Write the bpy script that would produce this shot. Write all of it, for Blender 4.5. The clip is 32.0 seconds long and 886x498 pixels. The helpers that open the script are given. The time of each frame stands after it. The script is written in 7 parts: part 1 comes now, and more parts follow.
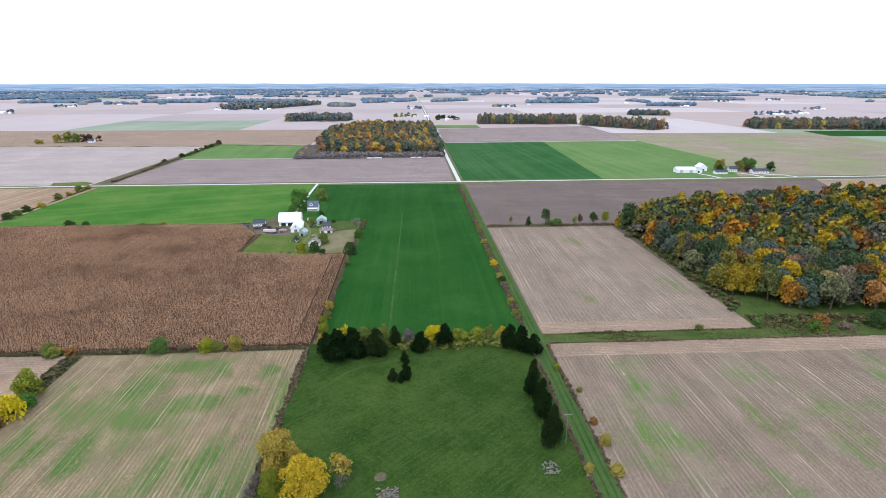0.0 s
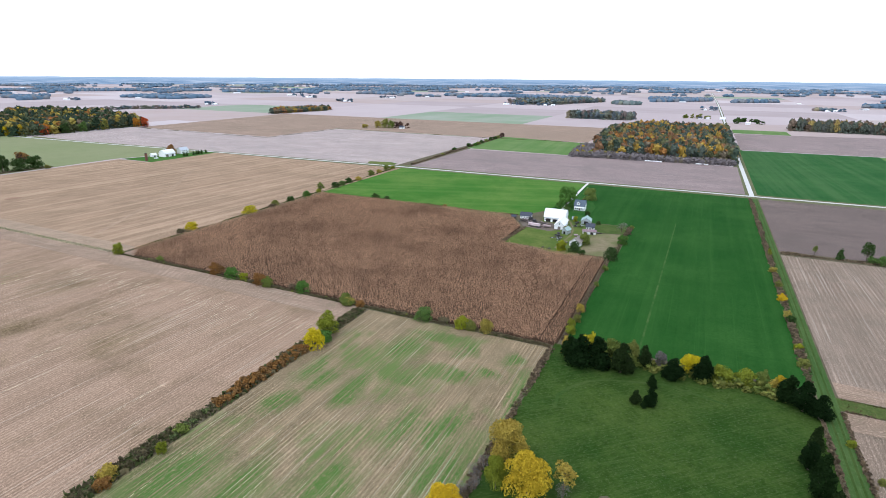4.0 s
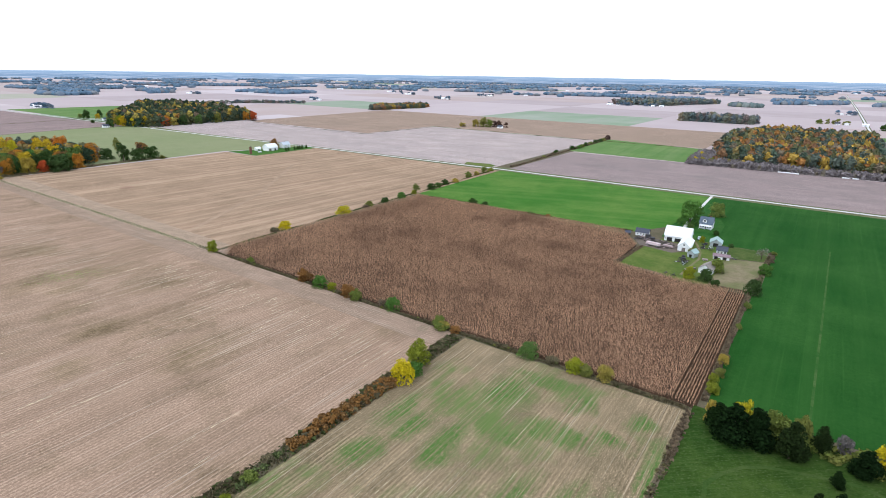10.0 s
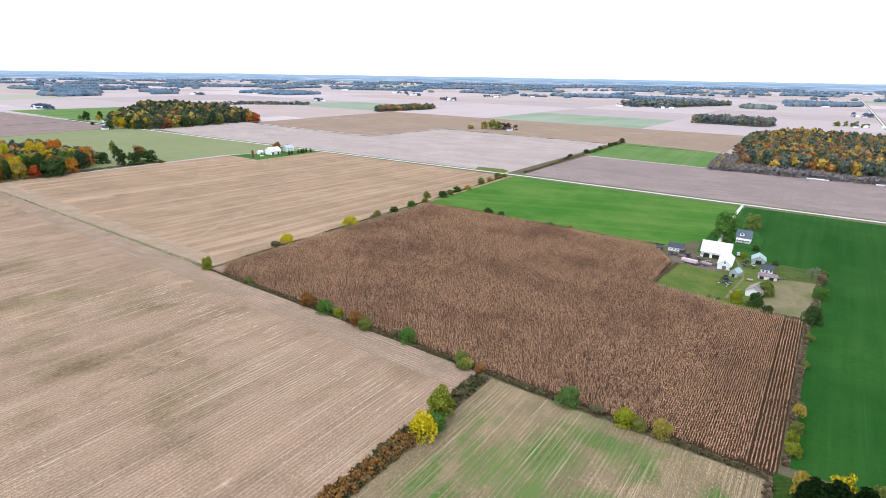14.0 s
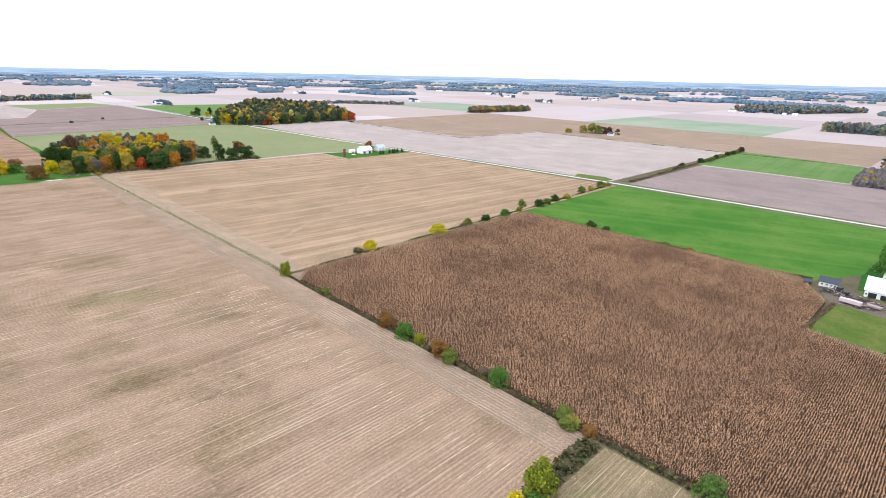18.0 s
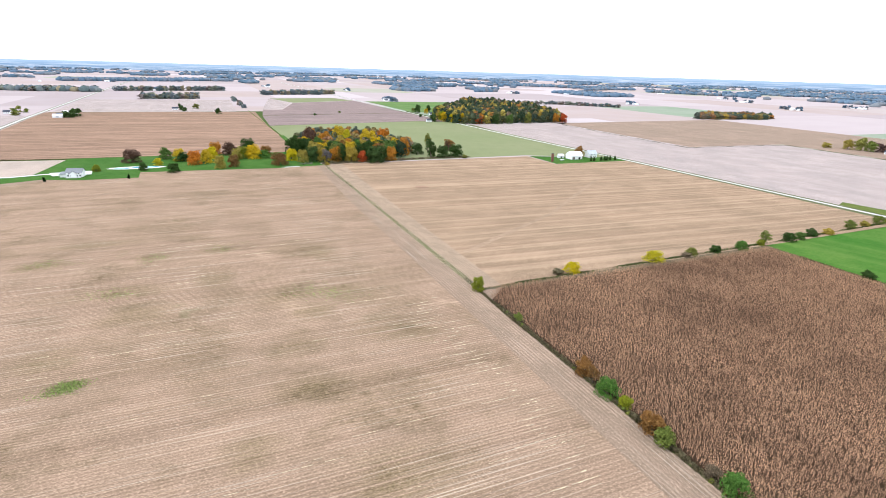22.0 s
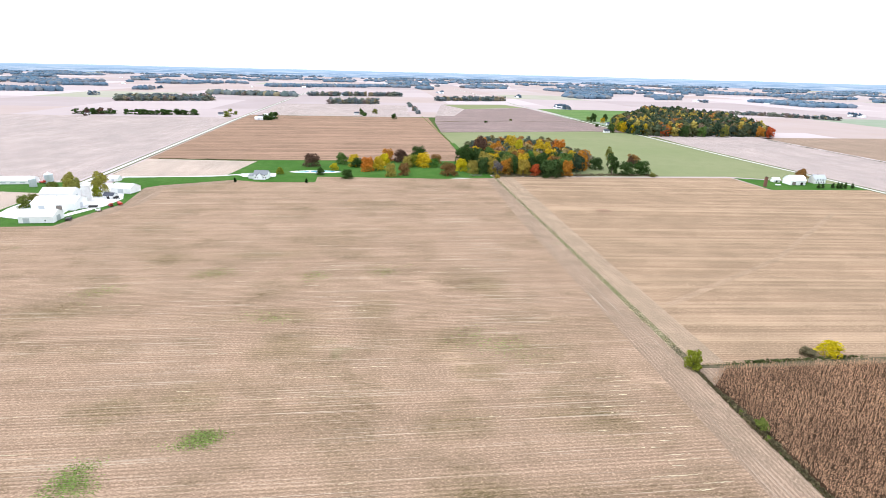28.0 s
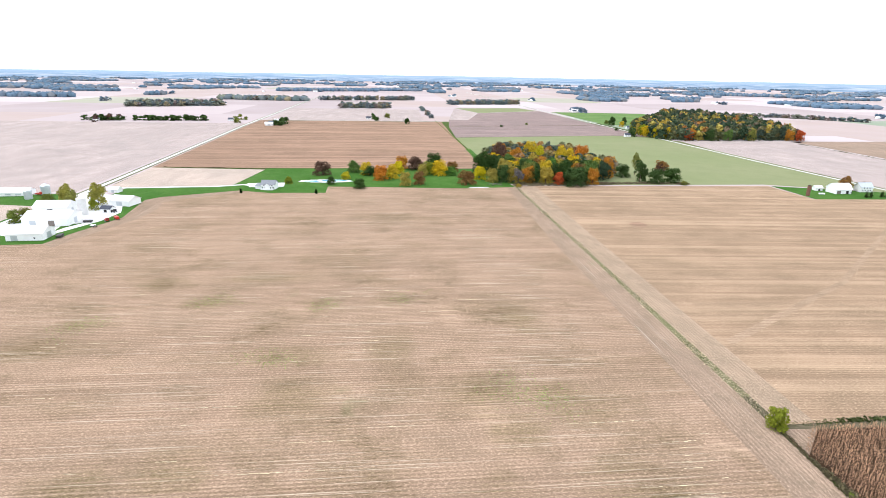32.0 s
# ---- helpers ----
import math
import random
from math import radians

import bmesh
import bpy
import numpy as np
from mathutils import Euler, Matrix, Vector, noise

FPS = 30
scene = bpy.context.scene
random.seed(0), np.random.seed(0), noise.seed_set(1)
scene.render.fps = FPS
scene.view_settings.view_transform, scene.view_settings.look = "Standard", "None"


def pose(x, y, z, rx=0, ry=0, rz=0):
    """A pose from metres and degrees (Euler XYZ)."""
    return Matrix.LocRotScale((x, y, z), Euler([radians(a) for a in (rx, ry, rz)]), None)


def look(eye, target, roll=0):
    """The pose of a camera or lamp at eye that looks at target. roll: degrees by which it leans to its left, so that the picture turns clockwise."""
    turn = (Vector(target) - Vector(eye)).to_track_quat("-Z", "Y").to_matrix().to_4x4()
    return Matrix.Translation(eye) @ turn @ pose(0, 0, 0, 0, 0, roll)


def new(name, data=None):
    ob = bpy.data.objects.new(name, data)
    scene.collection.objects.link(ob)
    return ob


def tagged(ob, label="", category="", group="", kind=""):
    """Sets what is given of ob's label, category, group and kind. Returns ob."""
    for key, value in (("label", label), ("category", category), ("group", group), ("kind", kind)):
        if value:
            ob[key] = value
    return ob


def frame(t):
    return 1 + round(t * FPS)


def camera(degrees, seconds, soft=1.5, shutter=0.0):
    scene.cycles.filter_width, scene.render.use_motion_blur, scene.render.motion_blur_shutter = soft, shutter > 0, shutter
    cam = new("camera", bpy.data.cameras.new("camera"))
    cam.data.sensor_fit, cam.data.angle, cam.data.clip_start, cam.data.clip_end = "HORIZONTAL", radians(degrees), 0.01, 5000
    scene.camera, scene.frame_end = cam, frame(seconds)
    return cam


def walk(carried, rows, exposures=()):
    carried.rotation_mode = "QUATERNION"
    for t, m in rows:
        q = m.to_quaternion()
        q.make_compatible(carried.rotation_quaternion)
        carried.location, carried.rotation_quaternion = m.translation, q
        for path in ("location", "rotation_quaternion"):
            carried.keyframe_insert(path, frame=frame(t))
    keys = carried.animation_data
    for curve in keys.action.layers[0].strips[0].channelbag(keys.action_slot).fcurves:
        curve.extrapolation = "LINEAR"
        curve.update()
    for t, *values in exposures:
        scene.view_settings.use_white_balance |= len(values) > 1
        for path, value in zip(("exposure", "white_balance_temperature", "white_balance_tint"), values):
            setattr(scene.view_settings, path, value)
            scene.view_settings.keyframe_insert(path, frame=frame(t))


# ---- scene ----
cam = camera(78.83, 32.0, soft=0.68)


def aim(x, y, z, yaw, pitch, roll):
    return pose(x, y, z, 90 + pitch, 0, yaw) @ pose(0, 0, 0, 0, 0, roll)


# seconds, x, y, z, yaw to the left of north, pitch, roll
PATH = [
    (0.0, 0.1, 0.0, 113.0, -3.26, -17.41, -0.02),
    (0.5, -0.0, 0.2, 113.8, 0.52, -17.63, -0.07),
    (1.0, 0.1, -0.3, 114.1, 7.46, -17.63, 0.13),
    (1.5, 0.4, -0.5, 114.3, 14.83, -17.66, 0.29),
    (2.0, 0.7, -0.4, 114.3, 20.23, -17.76, 0.38),
    (2.5, 1.0, -0.2, 114.2, 22.34, -17.77, 0.36),
    (4.5, -1.7, 4.2, 114.0, 25.41, -17.86, 0.49),
    (5.0, -3.1, 5.9, 113.9, 26.23, -17.88, 0.55),
    (5.5, -4.5, 7.9, 113.7, 30.47, -17.95, 0.68),
    (6.0, -5.9, 10.1, 113.4, 32.16, -17.97, 0.73),
    (6.5, -7.8, 12.5, 113.4, 33.05, -18.04, 0.82),
    (7.0, -10.0, 14.9, 113.5, 33.61, -18.09, 0.81),
    (7.5, -12.4, 17.3, 113.5, 33.92, -18.18, 0.89),
    (8.0, -14.8, 19.7, 113.4, 34.12, -18.18, 0.85),
    (8.5, -17.4, 22.4, 113.2, 34.37, -18.18, 0.87),
    (9.0, -20.3, 25.2, 113.1, 34.53, -18.15, 0.90),
    (9.5, -23.2, 28.0, 112.9, 34.72, -18.16, 0.91),
    (10.0, -26.2, 30.9, 112.9, 34.82, -18.14, 0.89),
    (10.5, -29.2, 33.8, 112.8, 34.90, -18.13, 0.96),
    (11.0, -32.2, 36.7, 112.7, 34.97, -18.15, 0.95),
    (11.5, -35.2, 39.5, 112.8, 35.08, -18.12, 0.92),
    (12.0, -38.2, 42.3, 112.8, 35.12, -18.12, 1.00),
    (12.5, -41.5, 45.2, 112.7, 35.21, -18.11, 1.00),
    (13.0, -44.9, 48.0, 112.6, 35.18, -18.05, 1.03),
    (13.5, -48.4, 50.8, 112.6, 35.21, -18.08, 0.98),
    (14.0, -51.9, 53.7, 112.5, 35.24, -18.05, 0.92),
    (14.5, -55.4, 56.7, 112.2, 35.29, -18.04, 0.97),
    (16.5, -70.2, 71.1, 108.6, 38.21, -17.90, 1.21),
    (17.0, -73.7, 74.6, 108.2, 40.10, -17.93, 1.22),
    (17.5, -76.9, 77.6, 108.1, 42.19, -17.96, 1.25),
    (18.0, -80.2, 80.2, 108.2, 44.65, -18.02, 1.30),
    (18.5, -83.5, 82.7, 108.3, 46.58, -18.00, 1.37),
    (19.0, -87.0, 85.2, 108.4, 48.74, -18.11, 1.32),
    (19.5, -90.7, 87.2, 108.4, 50.57, -18.18, 1.42),
    (20.0, -94.6, 89.1, 108.3, 52.93, -18.20, 1.47),
    (20.5, -98.8, 91.1, 108.1, 56.75, -18.29, 1.56),
    (21.0, -103.1, 93.2, 108.0, 59.53, -18.38, 1.60),
    (21.5, -107.2, 94.9, 108.1, 62.33, -18.46, 1.64),
    (22.0, -111.2, 96.1, 108.2, 65.96, -18.53, 1.70),
    (22.5, -115.4, 97.0, 108.1, 69.17, -18.58, 1.64),
    (23.0, -120.0, 97.6, 107.9, 71.62, -18.60, 1.81),
    (23.5, -124.7, 98.4, 107.6, 74.91, -18.64, 1.79),
    (24.0, -129.6, 99.2, 107.3, 78.01, -18.64, 1.82),
    (24.5, -134.4, 99.9, 107.1, 80.08, -18.62, 1.80),
    (25.0, -139.1, 100.2, 107.1, 81.16, -18.61, 1.75),
    (25.5, -143.9, 100.1, 107.3, 81.72, -18.58, 1.70),
    (27.5, -161.9, 98.7, 107.4, 82.86, -18.38, 1.53),
    (28.0, -166.5, 98.4, 107.3, 83.11, -18.34, 1.46),
    (28.5, -171.0, 98.0, 107.2, 83.31, -18.28, 1.39),
    (29.0, -175.6, 97.6, 107.2, 83.49, -18.28, 1.37),
    (29.5, -180.0, 97.2, 107.2, 83.63, -18.25, 1.29),
    (30.0, -184.4, 96.8, 107.4, 83.84, -18.23, 1.22),
    (30.5, -188.8, 96.2, 107.6, 83.93, -18.21, 1.15),
    (31.0, -193.3, 95.7, 107.6, 84.05, -18.18, 1.15),
    (31.5, -197.7, 95.6, 107.3, 84.22, -18.15, 1.07),
    (32.0, -202.2, 95.7, 106.7, 84.35, -18.04, 1.05),
]
EXPOSURE = [(0.0, 0.30, 5740, 10), (2.0, 0.33, 5740, 10), (6.0, 0.12, 5760, 10), (9.0, 0.20, 5810, 10), (13.0, 0.40, 5930, 10), (19.0, 0.60, 6110, 10), (23.0, 0.69, 6090, 10), (28.0, 0.72, 6150, 10), (32.0, 0.75, 6190, 10)]
walk(cam, [(t, aim(*row)) for t, *row in PATH], EXPOSURE)

# ---- world and sun: a bright overcast sky ----
world = bpy.data.worlds.new("overcast_sky")
scene.world = world
world.use_nodes = True
wn = world.node_tree
sky = wn.nodes.new("ShaderNodeTexSky")
sky.sky_type = "NISHITA"
sky.sun_disc = False
sky.sun_elevation = radians(48)
sky.sun_rotation = radians(200)
sky_part = wn.nodes.new("ShaderNodeBackground")
sky_part.inputs["Strength"].default_value = 0.05
wn.links.new(sky.outputs[0], sky_part.inputs["Color"])
cloud = wn.nodes.new("ShaderNodeBackground")
cloud.inputs["Color"].default_value = (0.97, 0.985, 1.0, 1)
cloud.inputs["Strength"].default_value = 0.95
both = wn.nodes.new("ShaderNodeAddShader")
wn.links.new(sky_part.outputs[0], both.inputs[0])
wn.links.new(cloud.outputs[0], both.inputs[1])
wn.links.new(both.outputs[0], wn.nodes["World Output"].inputs["Surface"])

sun = bpy.data.lights.new("sun", "SUN")
sun.energy, sun.angle, sun.color = 0.9, radians(25), (1.0, 0.96, 0.9)
new("sun", sun).matrix_world = look((0, 0, 500), (180, 300, 0))


# ---- materials ----
class Nodes:
    """A short way to wire a node material."""

    def __init__(self, name, rough=0.9, metal=0.0, spec=0.2):
        self.m = bpy.data.materials.new(name)
        self.m.use_nodes = True
        self.t = self.m.node_tree
        self.b = self.t.nodes["Principled BSDF"]
        self.b.inputs["Roughness"].default_value = rough
        self.b.inputs["Metallic"].default_value = metal
        self.b.inputs["Specular IOR Level"].default_value = spec

    def n(self, kind, **values):
        node = self.t.nodes.new(kind)
        for key, value in values.items():
            node.inputs[key].default_value = value
        return node

    def link(self, a, b):
        self.t.links.new(a, b)

    def place(self, scale=(1, 1, 1), turn=0.0, uv=""):
        co = self.n("ShaderNodeTexCoord")
        mp = self.n("ShaderNodeMapping")
        mp.inputs["Scale"].default_value = scale
        mp.inputs["Rotation"].default_value = (0, 0, radians(turn))
        self.link(co.outputs["UV" if uv else "Object"], mp.inputs["Vector"])
        return mp.outputs[0]

    def noise(self, vec, scale, detail=3.0, rough=0.55, lo=0.35, hi=0.65):
        nz = self.n("ShaderNodeTexNoise", Scale=scale, Detail=detail, Roughness=rough)
        self.link(vec, nz.inputs["Vector"])
        mr = self.n("ShaderNodeMapRange")
        mr.inputs["From Min"].default_value, mr.inputs["From Max"].default_value = lo, hi
        self.link(nz.outputs["Fac"], mr.inputs["Value"])
        return mr.outputs[0]

    def mix(self, fac, a, b, blend="MIX"):
        mx = self.n("ShaderNodeMix")
        mx.data_type, mx.blend_type = "RGBA", blend
        for value, at in ((fac, 0), (a, 6), (b, 7)):
            if isinstance(value, (int, float)):
                mx.inputs[at].default_value = value
            elif isinstance(value, tuple):
                mx.inputs[at].default_value = (*value, 1)
            else:
                self.link(value, mx.inputs[at])
        return mx.outputs[2]

    def times(self, a, k):
        mt = self.n("ShaderNodeMath")
        mt.operation = "MULTIPLY"
        self.link(a, mt.inputs[0])
        if isinstance(k, (int, float)):
            mt.inputs[1].default_value = k
        else:
            self.link(k, mt.inputs[1])
        return mt.outputs[0]

    def ramp(self, fac, stops, hard=False):
        rp = self.n("ShaderNodeValToRGB")
        cr = rp.color_ramp
        cr.interpolation = "CONSTANT" if hard else "LINEAR"
        while len(cr.elements) < len(stops):
            cr.elements.new(0.5)
        for e, (at, colour) in zip(cr.elements, stops):
            e.position, e.color = at, (*colour, 1)
        self.link(fac, rp.inputs[0])
        return rp.outputs[0]

    def bump(self, height, strength=0.4, distance=0.1):
        bp = self.n("ShaderNodeBump", Strength=strength, Distance=distance)
        self.link(height, bp.inputs["Height"])
        self.link(bp.outputs[0], self.b.inputs["Normal"])

    def done(self, colour):
        if isinstance(colour, tuple):
            self.b.inputs["Base Color"].default_value = (*colour, 1)
        else:
            self.link(colour, self.b.inputs["Base Color"])
        return self.m


def crop(name, light, dark, weed=None, weed_lo=0.62, straw=None, row=1.5, turn=0.0, patch=0.02, seed=0.0, contrast=1.0, straw_lo=0.66, band=0.3, spread=0.10, olive=None, stripe=0.0, patches=(), tint=None, tint_blend="MIX", pale=()):
    """Ground of a field: rows, bands, large patches, weeds and pale straw."""
    k = Nodes(name, rough=1.0, spec=0.03)
    world_co = k.place(turn=turn)
    shift = k.n("ShaderNodeVectorMath")
    shift.operation = "ADD"
    shift.inputs[1].default_value = (seed * 37.0, seed * 91.0, seed)
    k.link(world_co, shift.inputs[0])
    vec = shift.outputs[0]

    def stretched(sx, sy):
        v = k.n("ShaderNodeVectorMath")
        v.operation = "MULTIPLY"
        v.inputs[1].default_value = (sx, sy, 1)
        k.link(vec, v.inputs[0])
        return v.outputs[0]

    wave = k.n("ShaderNodeTexWave", Scale=0.314 / row, Distortion=0.10, Detail=1.0)
    wave.inputs["Detail Scale"].default_value = 0.05
    wave.bands_direction = "X"
    k.link(vec, wave.inputs["Vector"])
    rows = k.noise(stretched(1.2 / row, 0.005), 1.0, 2, 0.6, 0.40, 0.60)
    mid = k.noise(stretched(0.22, 0.004), 1.0, 3, 0.65, 0.42, 0.58)
    wide = k.noise(stretched(spread, 0.0022), 1.0, 2, 0.6, 0.40, 0.60)
    big = k.noise(vec, patch, 5, 0.65, 0.38, 0.62)
    blot = k.noise(stretched(patch * 4, patch * 2.5), 1.0, 5, 0.7, 0.42, 0.62)
    grain = k.noise(stretched(2.8, 1.0), 1.0, 5, 0.75, 0.40, 0.60)
    half = tuple(0.5 * (p + q) for p, q in zip(light, dark))
    line = k.n("ShaderNodeMapRange")
    line.inputs["From Min"].default_value, line.inputs["From Max"].default_value = 0.25, 0.75
    k.link(wave.outputs["Fac"], line.inputs["Value"])
    col = k.mix(k.times(rows, 0.50 * contrast), light, dark)
    col = k.mix(k.times(line.outputs[0], 0.85 * contrast), col, tuple(c * 0.72 for c in dark))
    col = k.mix(k.times(mid, 0.45 * contrast + 0.25 * band), col, tuple(c * 0.8 for c in dark))
    col = k.mix(k.times(wide, band), col, tuple(min(c * 1.12, 0.8) for c in light))
    col = k.mix(k.times(big, 0.3 if olive else 0.7), col, tuple(c * f for c, f in zip(half, (0.74, 0.76, 0.76))))
    col = k.mix(k.times(blot, 0.3 if olive else 0.55), col, tuple(c * f for c, f in zip(dark, (0.66, 0.74, 0.74))))
    col = k.mix(k.times(grain, 0.62), col, tuple(c * 0.45 for c in dark))
    spark = k.noise(stretched(3.6, 0.9), 1.0, 3, 0.75, 0.54, 0.68)
    col = k.mix(k.times(spark, 0.52), col, tuple(min(c * 1.6, 0.85) for c in light))
    if stripe:
        col = k.mix(k.times(k.noise(stretched(0.15, 0.0015), 1.0, 2, 0.5, 0.48, 0.60), stripe), col, tuple(min(c * 1.22, 0.8) for c in light))
        col = k.mix(k.times(k.noise(stretched(0.13, 0.0016), 1.3, 2, 0.5, 0.50, 0.62), stripe), col, tuple(c * 0.92 for c in dark))
    if olive:
        soft_a = k.noise(stretched(patch * 1.4, patch * 0.9), 1.0, 5, 0.62, 0.50, 0.63)
        soft_b = k.noise(stretched(patch * 3.1, patch * 2.2), 1.0, 5, 0.65, 0.53, 0.66)
        fine = k.noise(stretched(1.3, 0.22), 1.0, 5, 0.8, 0.38, 0.60)
        col = k.mix(k.times(k.times(soft_a, fine), 0.95), col, olive, "MULTIPLY")
        col = k.mix(k.times(k.times(soft_b, fine), 0.85), col, tuple(c * 0.92 for c in olive), "MULTIPLY")
    def spots(places, ragged):
        """Soft-edged places (x, y, half width, half length) with ragged borders."""
        base = k.place()
        warp = k.n("ShaderNodeTexNoise", Scale=0.06, Detail=5.0, Roughness=0.65)
        k.link(base, warp.inputs["Vector"])
        push = k.n("ShaderNodeVectorMath")
        push.operation = "MULTIPLY_ADD"
        push.inputs[1].default_value, push.inputs[2].default_value = (ragged, ragged * 1.6, 0), (-ragged / 2, -ragged * 0.8, 0)
        k.link(warp.outputs["Color"], push.inputs[0])
        at = k.n("ShaderNodeVectorMath")
        at.operation = "ADD"
        k.link(base, at.inputs[0])
        k.link(push.outputs[0], at.inputs[1])
        total = None
        for x, y, rx, ry in places:
            away = k.n("ShaderNodeVectorMath")
            away.operation = "MULTIPLY_ADD"
            away.inputs[1].default_value, away.inputs[2].default_value = (1 / rx, 1 / ry, 0), (-x / rx, -y / ry, 0)
            k.link(at.outputs[0], away.inputs[0])
            far = k.n("ShaderNodeVectorMath")
            far.operation = "LENGTH"
            k.link(away.outputs[0], far.inputs[0])
            near = k.n("ShaderNodeMapRange")
            near.inputs["From Min"].default_value, near.inputs["From Max"].default_value = 1.35, 0.35
            k.link(far.outputs["Value"], near.inputs["Value"])
            if total is None:
                total = near.outputs[0]
            else:
                top = k.n("ShaderNodeMath")
                top.operation = "MAXIMUM"
                k.link(total, top.inputs[0])
                k.link(near.outputs[0], top.inputs[1])
                total = top.outputs[0]
        return total

    if pale:
        col = k.mix(k.times(k.times(spots(pale, 9), k.noise(stretched(1.1, 0.05), 1.0, 4, 0.75, 0.46, 0.66)), 0.5), col, tuple(min(c * 1.45, 0.8) for c in light))
    if patches:
        rows_of = k.noise(stretched(1.3, 0.006), 1.0, 3, 0.7, 0.36, 0.54)
        tuft = k.noise(stretched(1.6, 0.5), 1.0, 5, 0.8, 0.32, 0.54)
        col = k.mix(k.times(k.times(k.times(spots(patches, 16), rows_of), tuft), 1.3 if tint_blend == "MIX" else 1.0), col, tint, tint_blend)
    if straw:
        col = k.mix(k.times(k.noise(stretched(2.2, 0.014), 1.0, 2, 0.5, straw_lo, straw_lo + 0.12), 0.55), col, straw)
    if weed:
        where = k.noise(vec, patch * 1.6, 4, 0.6, weed_lo, weed_lo + 0.16)
        col = k.mix(k.times(where, k.noise(stretched(0.6, 0.03), 1.0, 3, 0.7, 0.35, 0.58)), col, weed)
    k.bump(grain, 0.35, 0.15)
    return k.done(col)


def grassy(name, a, b, c, patch=0.03, seed=0.0, fleck=None, streak=None, turn=0.0, amount=0.35, bands=None):
    """Grass: wide patches, tufts, drawn-out streaks and pale flecks."""
    k = Nodes(name, rough=1.0, spec=0.03)
    vec = k.place(turn=turn)

    def stretched(sx, sy):
        v = k.n("ShaderNodeVectorMath")
        v.operation = "MULTIPLY"
        v.inputs[1].default_value = (sx, sy, 1)
        k.link(vec, v.inputs[0])
        return v.outputs[0]

    col = k.mix(k.noise(vec, patch, 5, 0.6, 0.38, 0.62), a, b)
    col = k.mix(k.times(k.noise(vec, patch * 4.3, 5, 0.65, 0.45, 0.70), 0.5), col, c)
    col = k.mix(k.times(k.noise(vec, 0.5 + seed * 0.01, 5, 0.75, 0.4, 0.72), 0.6), col, c)
    if streak:
        col = k.mix(k.times(k.noise(stretched(1.2, 0.06), 1.0, 4, 0.7, 0.46, 0.64), amount), col, streak)
        col = k.mix(k.times(k.noise(stretched(0.5, 0.03), 1.0, 4, 0.65, 0.48, 0.66), 0.15), col, c)
    if bands:
        col = k.mix(k.times(k.noise(stretched(0.07, 0.0018), 1.0, 3, 0.6, 0.46, 0.62), 0.32), col, bands)
        col = k.mix(k.times(k.noise(stretched(0.09, 0.0022), 1.7, 3, 0.6, 0.50, 0.64), 0.22), col, c)
        col = k.mix(k.times(k.noise(stretched(0.9, 0.006), 1.0, 2, 0.6, 0.60, 0.70), 0.15), col, tuple(q * 1.3 for q in bands))
    if fleck:
        col = k.mix(k.times(k.noise(stretched(2.0, 0.9), 0.9, 5, 0.75, 0.54, 0.74), 0.6), col, fleck)
    k.bump(k.noise(vec, 1.1, 4, 0.7, 0.2, 0.8), 0.5, 0.25)
    return k.done(col)


def foliage(name, stops, spread=0.36, hard=True, stain=None):
    """Leaves: the tree's own hue by its random number, each clump a little off it."""
    k = Nodes(name, rough=0.9, spec=0.04)
    info = k.n("ShaderNodeObjectInfo")
    tone = k.n("ShaderNodeAttribute")
    tone.attribute_name = "tone"
    add = k.n("ShaderNodeMath")
    add.operation = "ADD"
    k.link(info.outputs["Random"], add.inputs[0])
    k.link(tone.outputs["Fac"], add.inputs[1])
    part_of = k.n("ShaderNodeMath")
    part_of.operation = "FRACT"
    k.link(add.outputs[0], part_of.inputs[0])
    col = k.ramp(part_of.outputs[0], stops, hard)
    geo = k.n("ShaderNodeNewGeometry")
    col = k.mix(spread, col, k.ramp(geo.outputs["Random Per Island"], [(0.0, (0.36, 0.37, 0.38)), (0.5, (1.0, 1.0, 0.96)), (1.0, (1.9, 1.85, 1.6))]), "MULTIPLY")
    if stain:
        vec = k.place()
        col = k.mix(k.times(k.noise(vec, 0.020, 5, 0.65, 0.46, 0.66), 0.62), col, stain)
        col = k.mix(k.times(k.noise(vec, 0.075, 4, 0.65, 0.50, 0.68), 0.35), col, stain)
    return k.done(col)


def paint(name, colour, worn, rough=0.6, metal=0.0, scale=0.6, lines=None):
    k = Nodes(name, rough, metal, 0.3)
    vec = k.place()
    col = k.mix(k.times(k.noise(vec, scale, 5, 0.65, 0.35, 0.75), 0.6), colour, worn)
    if lines:
        wv = k.n("ShaderNodeTexWave", Scale=lines)
        wv.bands_direction = "X"
        k.link(vec, wv.inputs["Vector"])
        k.bump(wv.outputs["Fac"], 0.3, 0.05)
    return k.done(col)


